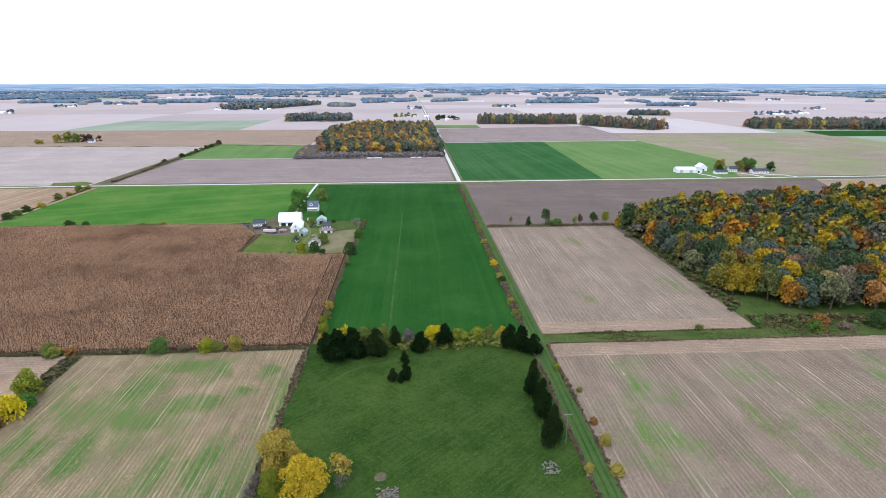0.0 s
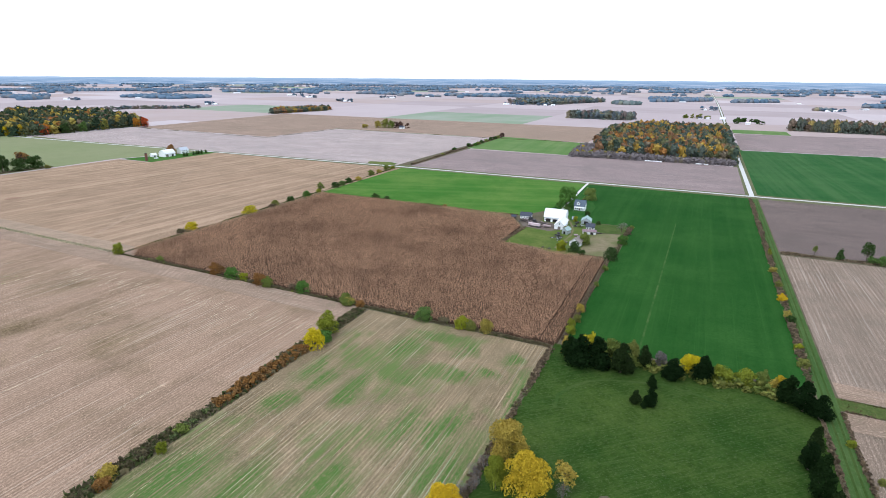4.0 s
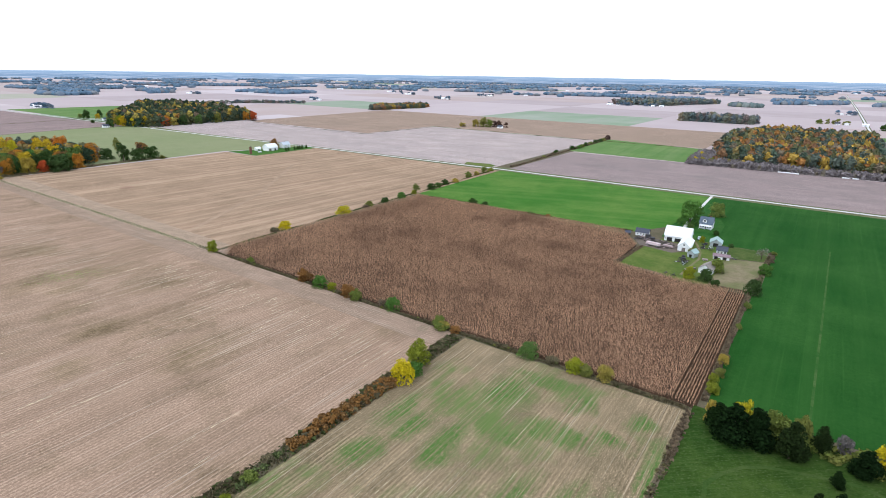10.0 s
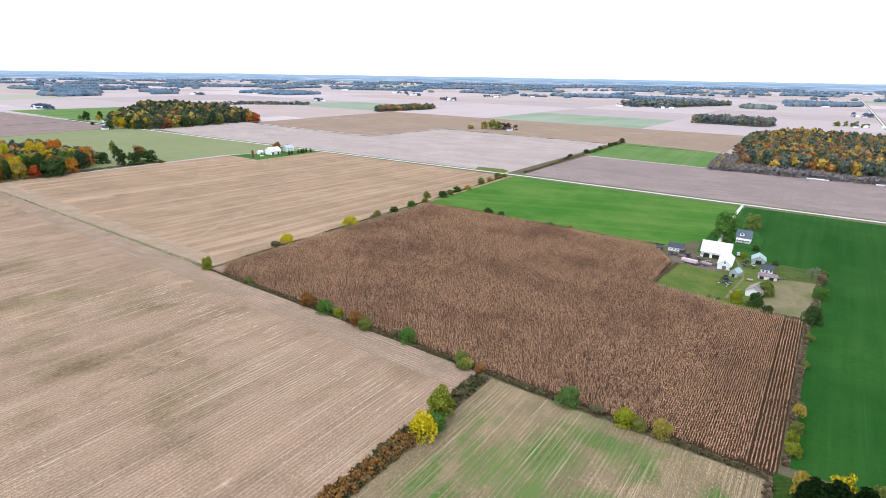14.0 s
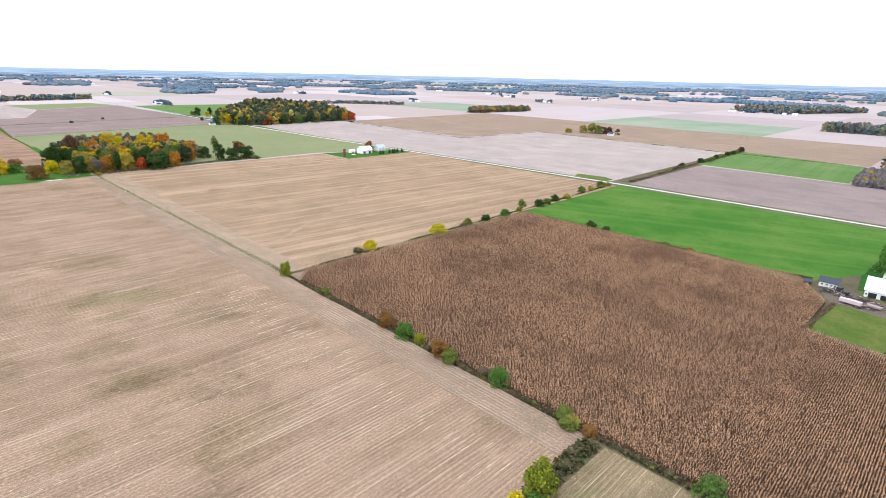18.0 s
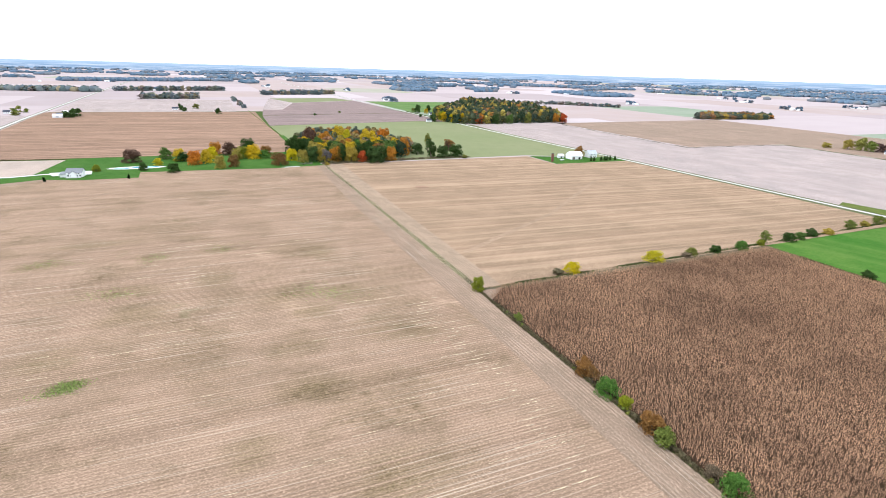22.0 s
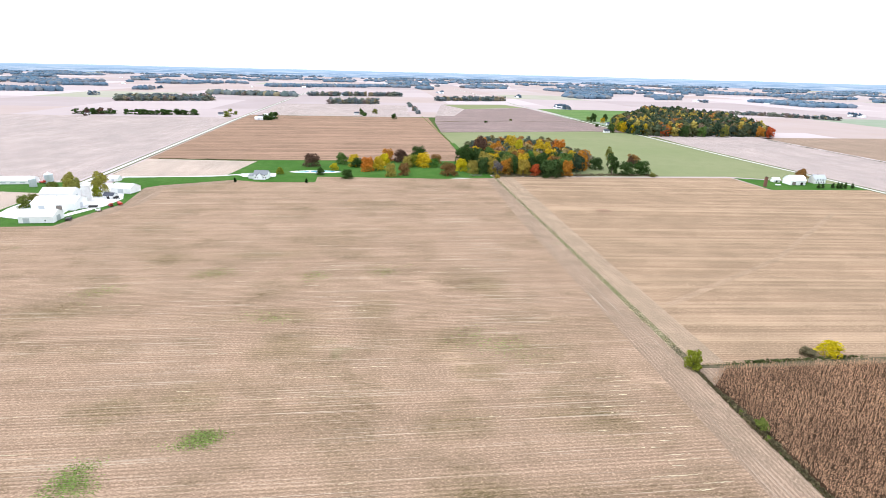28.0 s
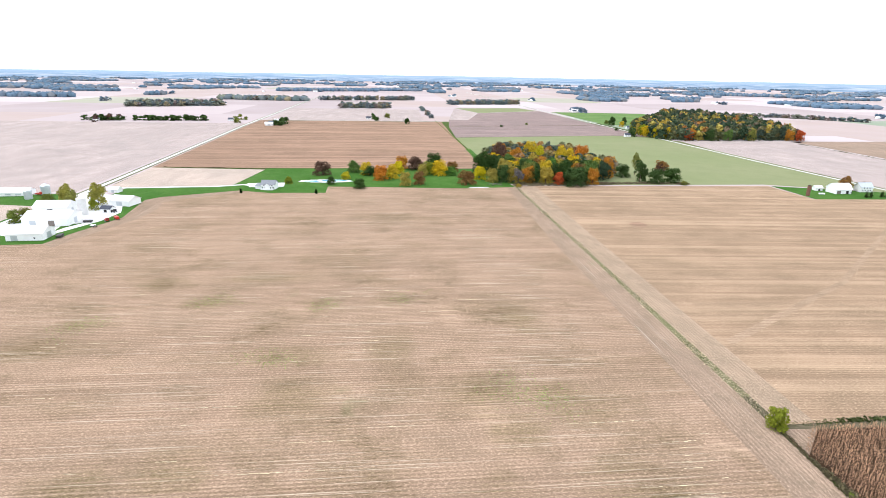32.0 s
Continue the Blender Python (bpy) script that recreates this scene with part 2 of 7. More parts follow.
OLIVE_SPOTS = ((-405, -42, 8, 22), (-428, -36, 7, 12), (-450, 6, 8, 13), (-446, 60, 7, 8), (-449, 95, 8, 9), (-395, 55, 8, 20), (-400, 95, 16, 10), (-366, 60, 14, 16), (-364, 127, 14, 12), (-421, 155, 16, 10),
               (-358, 154, 14, 14), (-343, 133, 10, 10), (-327, 9, 10, 12), (-333, 34, 10, 12), (-316, 158, 12, 14), (-482, 30, 10, 30), (-476, -23, 10, 14), (-314, 122, 11, 12), (-278, 122, 10, 12), (-226, 138, 15, 18), (-252, 100, 8, 10), (-311, 170, 12, 14))
GREEN_SPOTS = ((-105, 187, 9, 13), (-95, 202, 14, 5), (-80, 198, 6, 6), (-98, 168, 14, 7), (-80, 176, 12, 6), (-66, 182, 7, 5), (-108, 151, 6, 13), (-131, 156, 4, 12), (-122, 150, 5, 9), (-79, 138, 6, 16),
               (-66, 143, 5, 15), (-57, 124, 11, 20), (-59, 198, 5, 5), (-50, 174, 3, 18), (-128, 86, 13, 18), (-127, 130, 6, 9), (-109, 93, 6, 14), (-84, 104, 7, 12))
M = {
    "big_stubble": crop("pale_bean_stubble", (0.52, 0.362, 0.252), (0.305, 0.200, 0.133), (0.17, 0.185, 0.085), 0.68, (0.72, 0.62, 0.49), 1.5, 0, 0.016, 1, 0.85, 0.615, olive=(0.66, 0.68, 0.60),
                        patches=OLIVE_SPOTS, tint=(0.64, 0.68, 0.56), tint_blend="MULTIPLY", pale=((-429, 122, 12, 5), (-349, 127, 11, 5), (-175, 123, 4, 5), (-162, 189, 5, 4), (-330, 196, 3, 16), (-385, 178, 4, 8))),
    "tan_stubble": crop("golden_stubble", (0.55, 0.388, 0.258), (0.30, 0.192, 0.122), None, 0.7, None, 1.6, 4, 0.010, 2, 0.8, 0.60, 0.35, 0.11, None, 0.20),
    "green_stubble": crop("stubble_with_green_weeds", (0.52, 0.388, 0.240), (0.22, 0.162, 0.092), (0.120, 0.165, 0.050), 0.50, (0.72, 0.62, 0.46), 1.5, 0, 0.022, 3, 1.55, 0.625,
                          patches=GREEN_SPOTS, tint=(0.078, 0.142, 0.032)),
    "pink_stubble": crop("grey_brown_stubble", (0.44, 0.330, 0.248), (0.235, 0.170, 0.122), (0.10, 0.18, 0.038), 0.52, (0.66, 0.57, 0.44), 1.6, 0, 0.02, 4, 1.35, 0.62),
    "pale_track": crop("pale_tractor_track", (0.575, 0.41, 0.28), (0.34, 0.222, 0.145), None, 0.7, None, 1.6, 4, 0.010, 17, 0.8),
    "faint_straw": crop("very_pale_bare_soil", (0.62, 0.49, 0.41), (0.52, 0.40, 0.33), None, 0.7, None, 2.5, 90, 0.009, 16, 0.5),
    "pale_rows": crop("pale_row_stubble", (0.46, 0.352, 0.268), (0.26, 0.190, 0.140), (0.13, 0.18, 0.07), 0.66, (0.50, 0.43, 0.35), 2.2, 0, 0.02, 5, 1.4, 0.60),
    "red_tilled": crop("reddish_tilled_soil", (0.38, 0.285, 0.260), (0.265, 0.19, 0.172), None, 0.7, None, 3.0, 0, 0.010, 15, 0.9, 0.6, 0.4, 0.1, None, 0.2),
    "dark_tilled": crop("dark_tilled_soil", (0.26, 0.200, 0.175), (0.18, 0.134, 0.116), None, 0.7, None, 2.0, 90, 0.012, 6),
    "pink_tilled": crop("pinkish_tilled_soil", (0.415, 0.322, 0.300), (0.30, 0.226, 0.208), None, 0.7, None, 2.5, 90, 0.009, 7, 0.7),
    "pale_tilled": crop("pale_pink_tilled_soil", (0.575, 0.466, 0.428), (0.455, 0.360, 0.328), None, 0.7, None, 2.5, 90, 0.009, 8, 0.6),
    "orange_stubble": crop("orange_brown_stubble", (0.455, 0.325, 0.242), (0.335, 0.238, 0.175), None, 0.7, None, 2.0, 90, 0.008, 9, 0.7),
    "row_brown": crop("brown_cut_corn_rows", (0.45, 0.292, 0.202), (0.255, 0.155, 0.104), None, 0.7, None, 4.5, 0, 0.008, 10, 1.0, 0.6, 0.4, 0.14, None, 0.30),
    "faded_stubble": crop("faded_tan_stubble_with_thin_green", (0.42, 0.345, 0.25), (0.32, 0.25, 0.182), (0.21, 0.25, 0.10), 0.46, None, 2.5, 90, 0.006, 21, 0.6),
    # Litter darkened below its own tan, standing in for shade between the plants.
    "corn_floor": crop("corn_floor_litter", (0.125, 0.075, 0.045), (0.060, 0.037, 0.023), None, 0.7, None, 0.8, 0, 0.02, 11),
    "wheat": grassy("young_wheat", (0.014, 0.066, 0.010), (0.032, 0.096, 0.018), (0.010, 0.050, 0.007), 0.011, 1, (0.042, 0.108, 0.021), (0.030, 0.094, 0.017), 0, 0.25, (0.040, 0.112, 0.022)),
    "wheat_north": grassy("young_wheat_in_thin_rows", (0.024, 0.092, 0.024), (0.048, 0.125, 0.036), (0.018, 0.072, 0.018), 0.012, 15, (0.07, 0.14, 0.05), (0.04, 0.115, 0.03), -4, 0.5, (0.085, 0.150, 0.055)),
    "headland": crop("pale_headland_stubble", (0.50, 0.362, 0.262), (0.31, 0.212, 0.148), (0.16, 0.175, 0.09), 0.66, (0.60, 0.52, 0.42), 1.5, 90, 0.03, 12, 1.0, 0.64),
    "gold_headland": crop("golden_headland_stubble", (0.545, 0.40, 0.280), (0.36, 0.252, 0.175), None, 0.66, None, 1.5, 90, 0.03, 13, 0.8, 0.68),
    "wheat_light": grassy("light_clover_field", (0.095, 0.180, 0.048), (0.155, 0.225, 0.075), (0.070, 0.150, 0.040), 0.01, 2, None, (0.15, 0.215, 0.075), -4, 0.5, (0.19, 0.235, 0.10)),
    "grazing": grassy("bright_grazing_grass", (0.042, 0.145, 0.018), (0.122, 0.205, 0.042), (0.032, 0.115, 0.013), 0.014, 3, (0.12, 0.185, 0.05), (0.085, 0.155, 0.03), 70, 0.5, (0.115, 0.195, 0.042)),
    "pasture": grassy("mown_pasture_grass", (0.026, 0.062, 0.010), (0.060, 0.096, 0.018), (0.012, 0.034, 0.004), 0.03, 4, (0.150, 0.175, 0.080), (0.075, 0.105, 0.030), 48, 0.3),
    "worn_pasture": grassy("worn_pasture_grass", (0.045, 0.082, 0.018), (0.072, 0.102, 0.028), (0.020, 0.050, 0.008), 0.08, 14, (0.095, 0.12, 0.04)),
    "lawn": grassy("lawn_grass", (0.052, 0.128, 0.022), (0.080, 0.158, 0.034), (0.036, 0.096, 0.016), 0.03, 5),
    "fence_ground": grassy("fence_line_soil_and_grass", (0.115, 0.098, 0.060), (0.165, 0.130, 0.088), (0.060, 0.062, 0.030), 0.09, 12, (0.20, 0.165, 0.115)),
    "wheat_thin": grassy("thin_wheat_on_a_wheel_track", (0.034, 0.094, 0.019), (0.075, 0.125, 0.036), (0.018, 0.070, 0.012), 0.12, 13, (0.095, 0.125, 0.045)),
    "lane_grass": grassy("mown_lane_grass", (0.052, 0.105, 0.026), (0.075, 0.125, 0.034), (0.038, 0.075, 0.020), 0.06, 10, (0.14, 0.16, 0.08), (0.10, 0.14, 0.05)),
    "olive_edge": grassy("olive_edge_grass", (0.185, 0.170, 0.088), (0.235, 0.195, 0.120), (0.125, 0.130, 0.060), 0.06, 18, (0.27, 0.235, 0.16), (0.16, 0.165, 0.075)),
    "house_grass": grassy("deep_green_house_grass", (0.024, 0.090, 0.016), (0.050, 0.115, 0.026), (0.016, 0.066, 0.011), 0.05, 19),
    "dull_lawn": grassy("dull_yard_grass", (0.085, 0.130, 0.026), (0.145, 0.165, 0.045), (0.065, 0.098, 0.022), 0.05, 6),
    "verge": grassy("verge_grass", (0.048, 0.092, 0.018), (0.105, 0.125, 0.038), (0.030, 0.055, 0.012), 0.05, 7, (0.17, 0.165, 0.08), (0.10, 0.125, 0.035)),
    "dry_verge": grassy("dry_verge_grass", (0.165, 0.160, 0.090), (0.125, 0.135, 0.062), (0.090, 0.098, 0.045), 0.04, 11),
    "pale_green": grassy("pale_green_cover_crop", (0.215, 0.235, 0.115), (0.245, 0.250, 0.135), (0.18, 0.205, 0.10), 0.008, 8, None, (0.19, 0.215, 0.10)),
    "barn_lot": grassy("bare_lot_with_thin_grass", (0.25, 0.20, 0.125), (0.15, 0.160, 0.065), (0.13, 0.115, 0.06), 0.05, 9),
    "gravel": paint("pale_gravel", (0.60, 0.585, 0.55), (0.42, 0.40, 0.36), 0.95, 0, 0.8),
    "concrete": paint("pale_concrete", (0.66, 0.65, 0.63), (0.48, 0.47, 0.45), 0.9, 0, 0.3),
    "bark": paint("grey_brown_bark", (0.11, 0.085, 0.06), (0.06, 0.046, 0.035), 0.95, 0, 3.0),
    "dead_wood": paint("bleached_dead_wood", (0.24, 0.215, 0.185), (0.12, 0.105, 0.09), 0.9, 0, 2.0),
    "white_paint": paint("white_painted_boards", (0.87, 0.87, 0.86), (0.78, 0.77, 0.75), 0.6, 0, 0.4, 4.0),
    "white_metal": paint("white_painted_metal_roof", (0.84, 0.84, 0.84), (0.76, 0.76, 0.75), 0.45, 0, 0.2, 3.0),
    "grey_roof": paint("dark_grey_shingles", (0.075, 0.082, 0.105), (0.045, 0.05, 0.065), 0.9, 0, 1.0, 6.0),
    "mid_roof": paint("mid_grey_shingles", (0.26, 0.27, 0.29), (0.17, 0.175, 0.19), 0.9, 0, 1.0, 6.0),
    "blue_roof": paint("blue_grey_shingles", (0.115, 0.145, 0.185), (0.07, 0.09, 0.115), 0.85, 0, 1.0, 6.0),
    "green_metal": paint("pale_green_metal_roof", (0.36, 0.47, 0.45), (0.24, 0.32, 0.31), 0.6, 0, 0.8, 5.0),
    "rust_roof": paint("rusting_metal_roof", (0.42, 0.33, 0.32), (0.20, 0.125, 0.11), 0.8, 0, 0.35, 5.0),
    "plum_roof": paint("purple_brown_rusted_roof", (0.27, 0.19, 0.21), (0.15, 0.10, 0.10), 0.8, 0, 0.5, 5.0),
    "streak_roof": paint("pale_roof_with_dark_streaks", (0.32, 0.28, 0.25), (0.11, 0.075, 0.065), 0.8, 0, 0.7, 5.0),
    "tin": paint("galvanised_steel", (0.58, 0.61, 0.65), (0.44, 0.46, 0.48), 0.45, 0.6, 0.8, 8.0),
    "old_wood": paint("weathered_grey_boards", (0.22, 0.19, 0.165), (0.12, 0.10, 0.085), 0.9, 0, 0.9, 5.0),
    "dark_boards": paint("dark_rotten_boards", (0.085, 0.070, 0.060), (0.040, 0.034, 0.030), 0.9, 0, 0.9),
    # Dark panels stand in for the shade inside open doors and silo top.
    "opening_shade": paint("painted_opening_shade", (0.025, 0.023, 0.022), (0.04, 0.036, 0.033), 0.9, 0, 1.0),
    "brick_red": paint("brown_silo_tile", (0.19, 0.095, 0.065), (0.12, 0.065, 0.05), 0.9, 0, 1.5, 6.0),
    "red_paint": paint("red_machine_paint", (0.50, 0.035, 0.020), (0.32, 0.03, 0.02), 0.45, 0, 0.8),
    "faded_pink": paint("faded_pink_and_white_paint", (0.58, 0.42, 0.42), (0.72, 0.70, 0.70), 0.7, 0, 0.9, 2.0),
    "dark_metal": paint("dark_machine_metal", (0.045, 0.045, 0.05), (0.09, 0.075, 0.06), 0.6, 0.3, 1.5),
    "rubber": paint("black_rubber", (0.025, 0.025, 0.025), (0.04, 0.038, 0.035), 0.9, 0, 2.0),
    "blue_water": paint("pond_liner_blue", (0.10, 0.34, 0.52), (0.20, 0.45, 0.60), 0.15, 0, 0.3),
    "stone": paint("field_stones", (0.20, 0.185, 0.165), (0.11, 0.10, 0.088), 0.9, 0, 1.2),
    "dark_soil": paint("dark_trodden_soil", (0.15, 0.118, 0.090), (0.070, 0.054, 0.042), 0.95, 0, 0.35),
}
glass_k = Nodes("dark_window_glass", 0.08, 0.0, 0.6)
M["glass"] = glass_k.done((0.035, 0.042, 0.05))

LEAF = {
    "autumn": foliage("autumn_leaves", [(0.0, (0.058, 0.085, 0.038)), (0.16, (0.110, 0.120, 0.038)), (0.28, (0.075, 0.098, 0.060)), (0.40, (0.278, 0.200, 0.020)),
                                        (0.51, (0.391, 0.265, 0.017)), (0.58, (0.117, 0.107, 0.033)), (0.69, (0.307, 0.140, 0.020)), (0.77, (0.153, 0.079, 0.030)), (0.85, (0.107, 0.097, 0.069)), (0.92, (0.186, 0.163, 0.033))], 0.35),
    "deep_autumn": foliage("rust_and_green_leaves", [(0.0, (0.082, 0.115, 0.082)), (0.20, (0.155, 0.160, 0.080)), (0.36, (0.108, 0.130, 0.104)), (0.52, (0.365, 0.180, 0.058)),
                                                     (0.62, (0.270, 0.150, 0.080)), (0.73, (0.440, 0.300, 0.065)), (0.82, (0.200, 0.160, 0.110)), (0.90, (0.280, 0.215, 0.085))], 0.3),
    "yellow": foliage("golden_yellow_leaves", [(0.0, (0.560, 0.385, 0.016)), (0.5, (0.490, 0.350, 0.024))]),
    "gold_brown": foliage("dull_gold_leaves", [(0.0, (0.360, 0.270, 0.050)), (0.5, (0.310, 0.252, 0.055))]),
    "lime": foliage("yellow_green_leaves", [(0.0, (0.235, 0.255, 0.020)), (0.5, (0.19, 0.215, 0.024))]),
    "lemon": foliage("lemon_yellow_leaves", [(0.0, (0.52, 0.42, 0.012)), (0.5, (0.44, 0.38, 0.02))]),
    "green": foliage("mid_green_leaves", [(0.0, (0.085, 0.175, 0.034)), (0.5, (0.100, 0.165, 0.042))]),
    "olive": foliage("olive_leaves", [(0.0, (0.140, 0.172, 0.038)), (0.5, (0.172, 0.182, 0.044))]),
    "light_green": foliage("light_green_leaves", [(0.0, (0.150, 0.215, 0.046)), (0.5, (0.170, 0.215, 0.052))]),
    "dark_green": foliage("dark_green_leaves", [(0.0, (0.042, 0.078, 0.020)), (0.5, (0.050, 0.085, 0.026))]),
    "cedar": foliage("dark_cedar_needles", [(0.0, (0.008, 0.019, 0.005)), (0.4, (0.011, 0.024, 0.006)), (0.8, (0.017, 0.029, 0.008))]),
    "rust": foliage("rust_brown_leaves", [(0.0, (0.235, 0.120, 0.038)), (0.5, (0.190, 0.105, 0.040))]),
    "orange": foliage("orange_leaves", [(0.0, (0.486, 0.173, 0.023)), (0.5, (0.422, 0.186, 0.028))]),
    "red": foliage("orange_red_leaves", [(0.0, (0.44, 0.090, 0.030)), (0.5, (0.40, 0.115, 0.036))]),
    "maroon": foliage("dark_maroon_leaves", [(0.0, (0.105, 0.061, 0.044)), (0.5, (0.090, 0.056, 0.046))]),
    "twigs": foliage("bare_grey_twigs", [(0.0, (0.198, 0.173, 0.154)), (0.5, (0.173, 0.154, 0.147))], 0.4),
    "brush": foliage("purple_grey_brush", [(0.0, (0.245, 0.215, 0.222)), (0.45, (0.200, 0.175, 0.176)), (0.85, (0.225, 0.195, 0.150))], 0.4),
    "corn": foliage("dry_corn_leaves", [(0.0, (0.46, 0.275, 0.170)), (0.5, (0.46, 0.275, 0.170))], 0.45, True, (0.165, 0.092, 0.056)),
    "weeds": foliage("dry_fence_row_weeds", [(0.0, (0.165, 0.125, 0.083)), (0.5, (0.140, 0.118, 0.068))], 0.6),
    "straw": foliage("pale_straw_tufts", [(0.0, (0.60, 0.51, 0.38)), (0.5, (0.54, 0.46, 0.33))], 0.5),
    "fresh": foliage("fresh_green_weeds", [(0.0, (0.19, 0.27, 0.070)), (0.5, (0.21, 0.27, 0.08))], 0.5),
    "green_weeds": foliage("green_fence_row_weeds", [(0.0, (0.085, 0.105, 0.040)), (0.5, (0.11, 0.10, 0.045))], 0.7),
    "yellow_olive": foliage("yellow_olive_leaves", [(0.0, (0.285, 0.265, 0.055)), (0.5, (0.235, 0.235, 0.060))]),
    "mixed": foliage("mixed_green_and_gold_leaves", [(0.0, (0.045, 0.072, 0.040)), (0.22, (0.110, 0.122, 0.055)), (0.36, (0.060, 0.085, 0.060)), (0.54, (0.190, 0.170, 0.075)), (0.62, (0.420, 0.300, 0.060)),
                                                     (0.67, (0.085, 0.105, 0.060)), (0.79, (0.380, 0.175, 0.055)), (0.86, (0.200, 0.145, 0.100)), (0.93, (0.370, 0.300, 0.075))], 0.4),
    # Haze is put into the far leaf colours as muted and blue-grey tones.
    "far_mixed": foliage("haze_muted_distant_leaves", [(0.0, (0.125, 0.165, 0.160)), (0.25, (0.190, 0.205, 0.160)), (0.45, (0.155, 0.185, 0.200)), (0.62, (0.280, 0.240, 0.155)), (0.75, (0.215, 0.175, 0.160)), (0.88, (0.165, 0.190, 0.185))], 0.25),
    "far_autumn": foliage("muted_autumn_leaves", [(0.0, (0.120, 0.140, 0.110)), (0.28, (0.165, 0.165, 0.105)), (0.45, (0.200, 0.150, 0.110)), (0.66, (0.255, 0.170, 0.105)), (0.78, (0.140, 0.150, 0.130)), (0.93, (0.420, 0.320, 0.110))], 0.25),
    "far_woods": foliage("haze_tinted_distant_woods", [(0.0, (0.125, 0.185, 0.255)), (0.3, (0.165, 0.205, 0.255)), (0.55, (0.105, 0.165, 0.225)), (0.8, (0.190, 0.205, 0.225))], 0.15),
}

# ---- building blocks ----
rng = np.random.default_rng(7)


def mesh_from(name, verts, faces, material, tones=None):
    """A mesh from arrays of corners and of four-cornered faces."""
    me = bpy.data.meshes.new(name)
    verts, faces = np.asarray(verts, np.float32), np.asarray(faces, np.int32)
    me.vertices.add(len(verts))
    me.vertices.foreach_set("co", verts.ravel())
    me.loops.add(faces.size)
    me.loops.foreach_set("vertex_index", faces.ravel())
    me.polygons.add(len(faces))
    me.polygons.foreach_set("loop_start", np.arange(0, faces.size, faces.shape[1], dtype=np.int32))
    if tones is not None:
        layer = me.attributes.new("tone", "FLOAT", "POINT")
        layer.data.foreach_set("value", np.asarray(tones, np.float32))
    me.materials.append(material)
    me.update(calc_edges=True)
    return me


def from_bm(name, bm, material):
    me = bpy.data.meshes.new(name)
    bmesh.ops.recalc_face_normals(bm, faces=bm.faces)
    bm.to_mesh(me)
    bm.free()
    me.materials.append(material)
    return me


def part(name, bm, material, parent, label=""):
    me = bm if isinstance(bm, bpy.types.Mesh) else from_bm(name, bm, material)
    ob = new(name, me)
    ob.parent = parent
    if label:
        ob["label"] = label
    return ob


def thing(name, label, category, m=None, group="", kind=""):
    ob = new(name)
    ob.empty_display_size = 0.5
    if m is not None:
        ob.matrix_basis = m
    return tagged(ob, label, category, group, kind)


def box_into(bm, x0, y0, z0, x1, y1, z1, bevel=0.0):
    made = bmesh.ops.create_cube(bm, size=1, matrix=Matrix.LocRotScale(((x0 + x1) / 2, (y0 + y1) / 2, (z0 + z1) / 2), None, (x1 - x0, y1 - y0, z1 - z0)))
    if bevel:
        edges = {e for v in made["verts"] for e in v.link_edges}
        bmesh.ops.bevel(bm, geom=list(edges), offset=bevel, segments=1, affect="EDGES")
    return bm


def box(*span, bevel=0.0):
    return box_into(bmesh.new(), *span, bevel=bevel)


def tube(points, radii, sides=7):
    """Corners and faces of a tapered tube along points."""
    verts, faces = [], []
    for n, (p, r) in enumerate(zip(points, radii)):
        for s in range(sides):
            a = 2 * math.pi * s / sides
            verts.append((p[0] + r * math.cos(a), p[1] + r * math.sin(a), p[2]))
        if n:
            for s in range(sides):
                a, b = (n - 1) * sides + s, (n - 1) * sides + (s + 1) % sides
                faces.append((a, b, b + sides, a + sides))
    return np.array(verts), np.array(faces)


def joined(pieces):
    verts, faces, at = [], [], 0
    for v, f in pieces:
        verts.append(v)
        faces.append(f + at)
        at += len(v)
    return np.concatenate(verts), np.concatenate(faces)


# ---- ground: one sheet to the horizon, beyond 2.2 km drawn closer and higher so that it ends at the true horizon line ----
MID, EYE_Z, NEAR, FAR = (-90.0, 60.0), 110.0, 2200.0, 5417.0


def laid(x, y):
    """Where a far place lies on the sheet: x, y, z and its scale."""
    dx, dy = x - MID[0], y - MID[1]
    d = max(math.hypot(dx, dy), 1e-6)
    if d <= NEAR:
        return x, y, 0.0, 1.0
    u = (d - NEAR) / FAR
    r = NEAR + FAR * u / (1 + u)
    return MID[0] + dx * r / d, MID[1] + dy * r / d, EYE_Z * (1 - r / d), r / d


def ground_sheet():
    rings = [0.0, 150, 400, 800, 1300, 1800, 2200] + [2200 + 5200 * ((n + 1) / 30) ** 1.3 for n in range(30)]
    sides, verts, plan, faces = 120, [], [], []
    for d in rings:
        for s in range(sides):
            a = 2 * math.pi * s / sides
            x, y = MID[0] + d * math.cos(a), MID[1] + d * math.sin(a)
            verts.append(laid(x, y)[:3])
            plan.append((x, y))
    for n in range(len(rings) - 1):
        for s in range(sides):
            a, b = n * sides + s, n * sides + (s + 1) % sides
            faces.append((a, b, b + sides, a + sides))
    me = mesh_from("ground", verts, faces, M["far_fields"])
    uv = me.uv_layers.new(name="plan")
    uv.data.foreach_set("uv", np.array(plan, np.float32)[np.array(faces).ravel()].ravel())
    return tagged(new("ground", me), "flat farmland with tan, brown and green fields reaching the horizon", "ground", kind="structure")


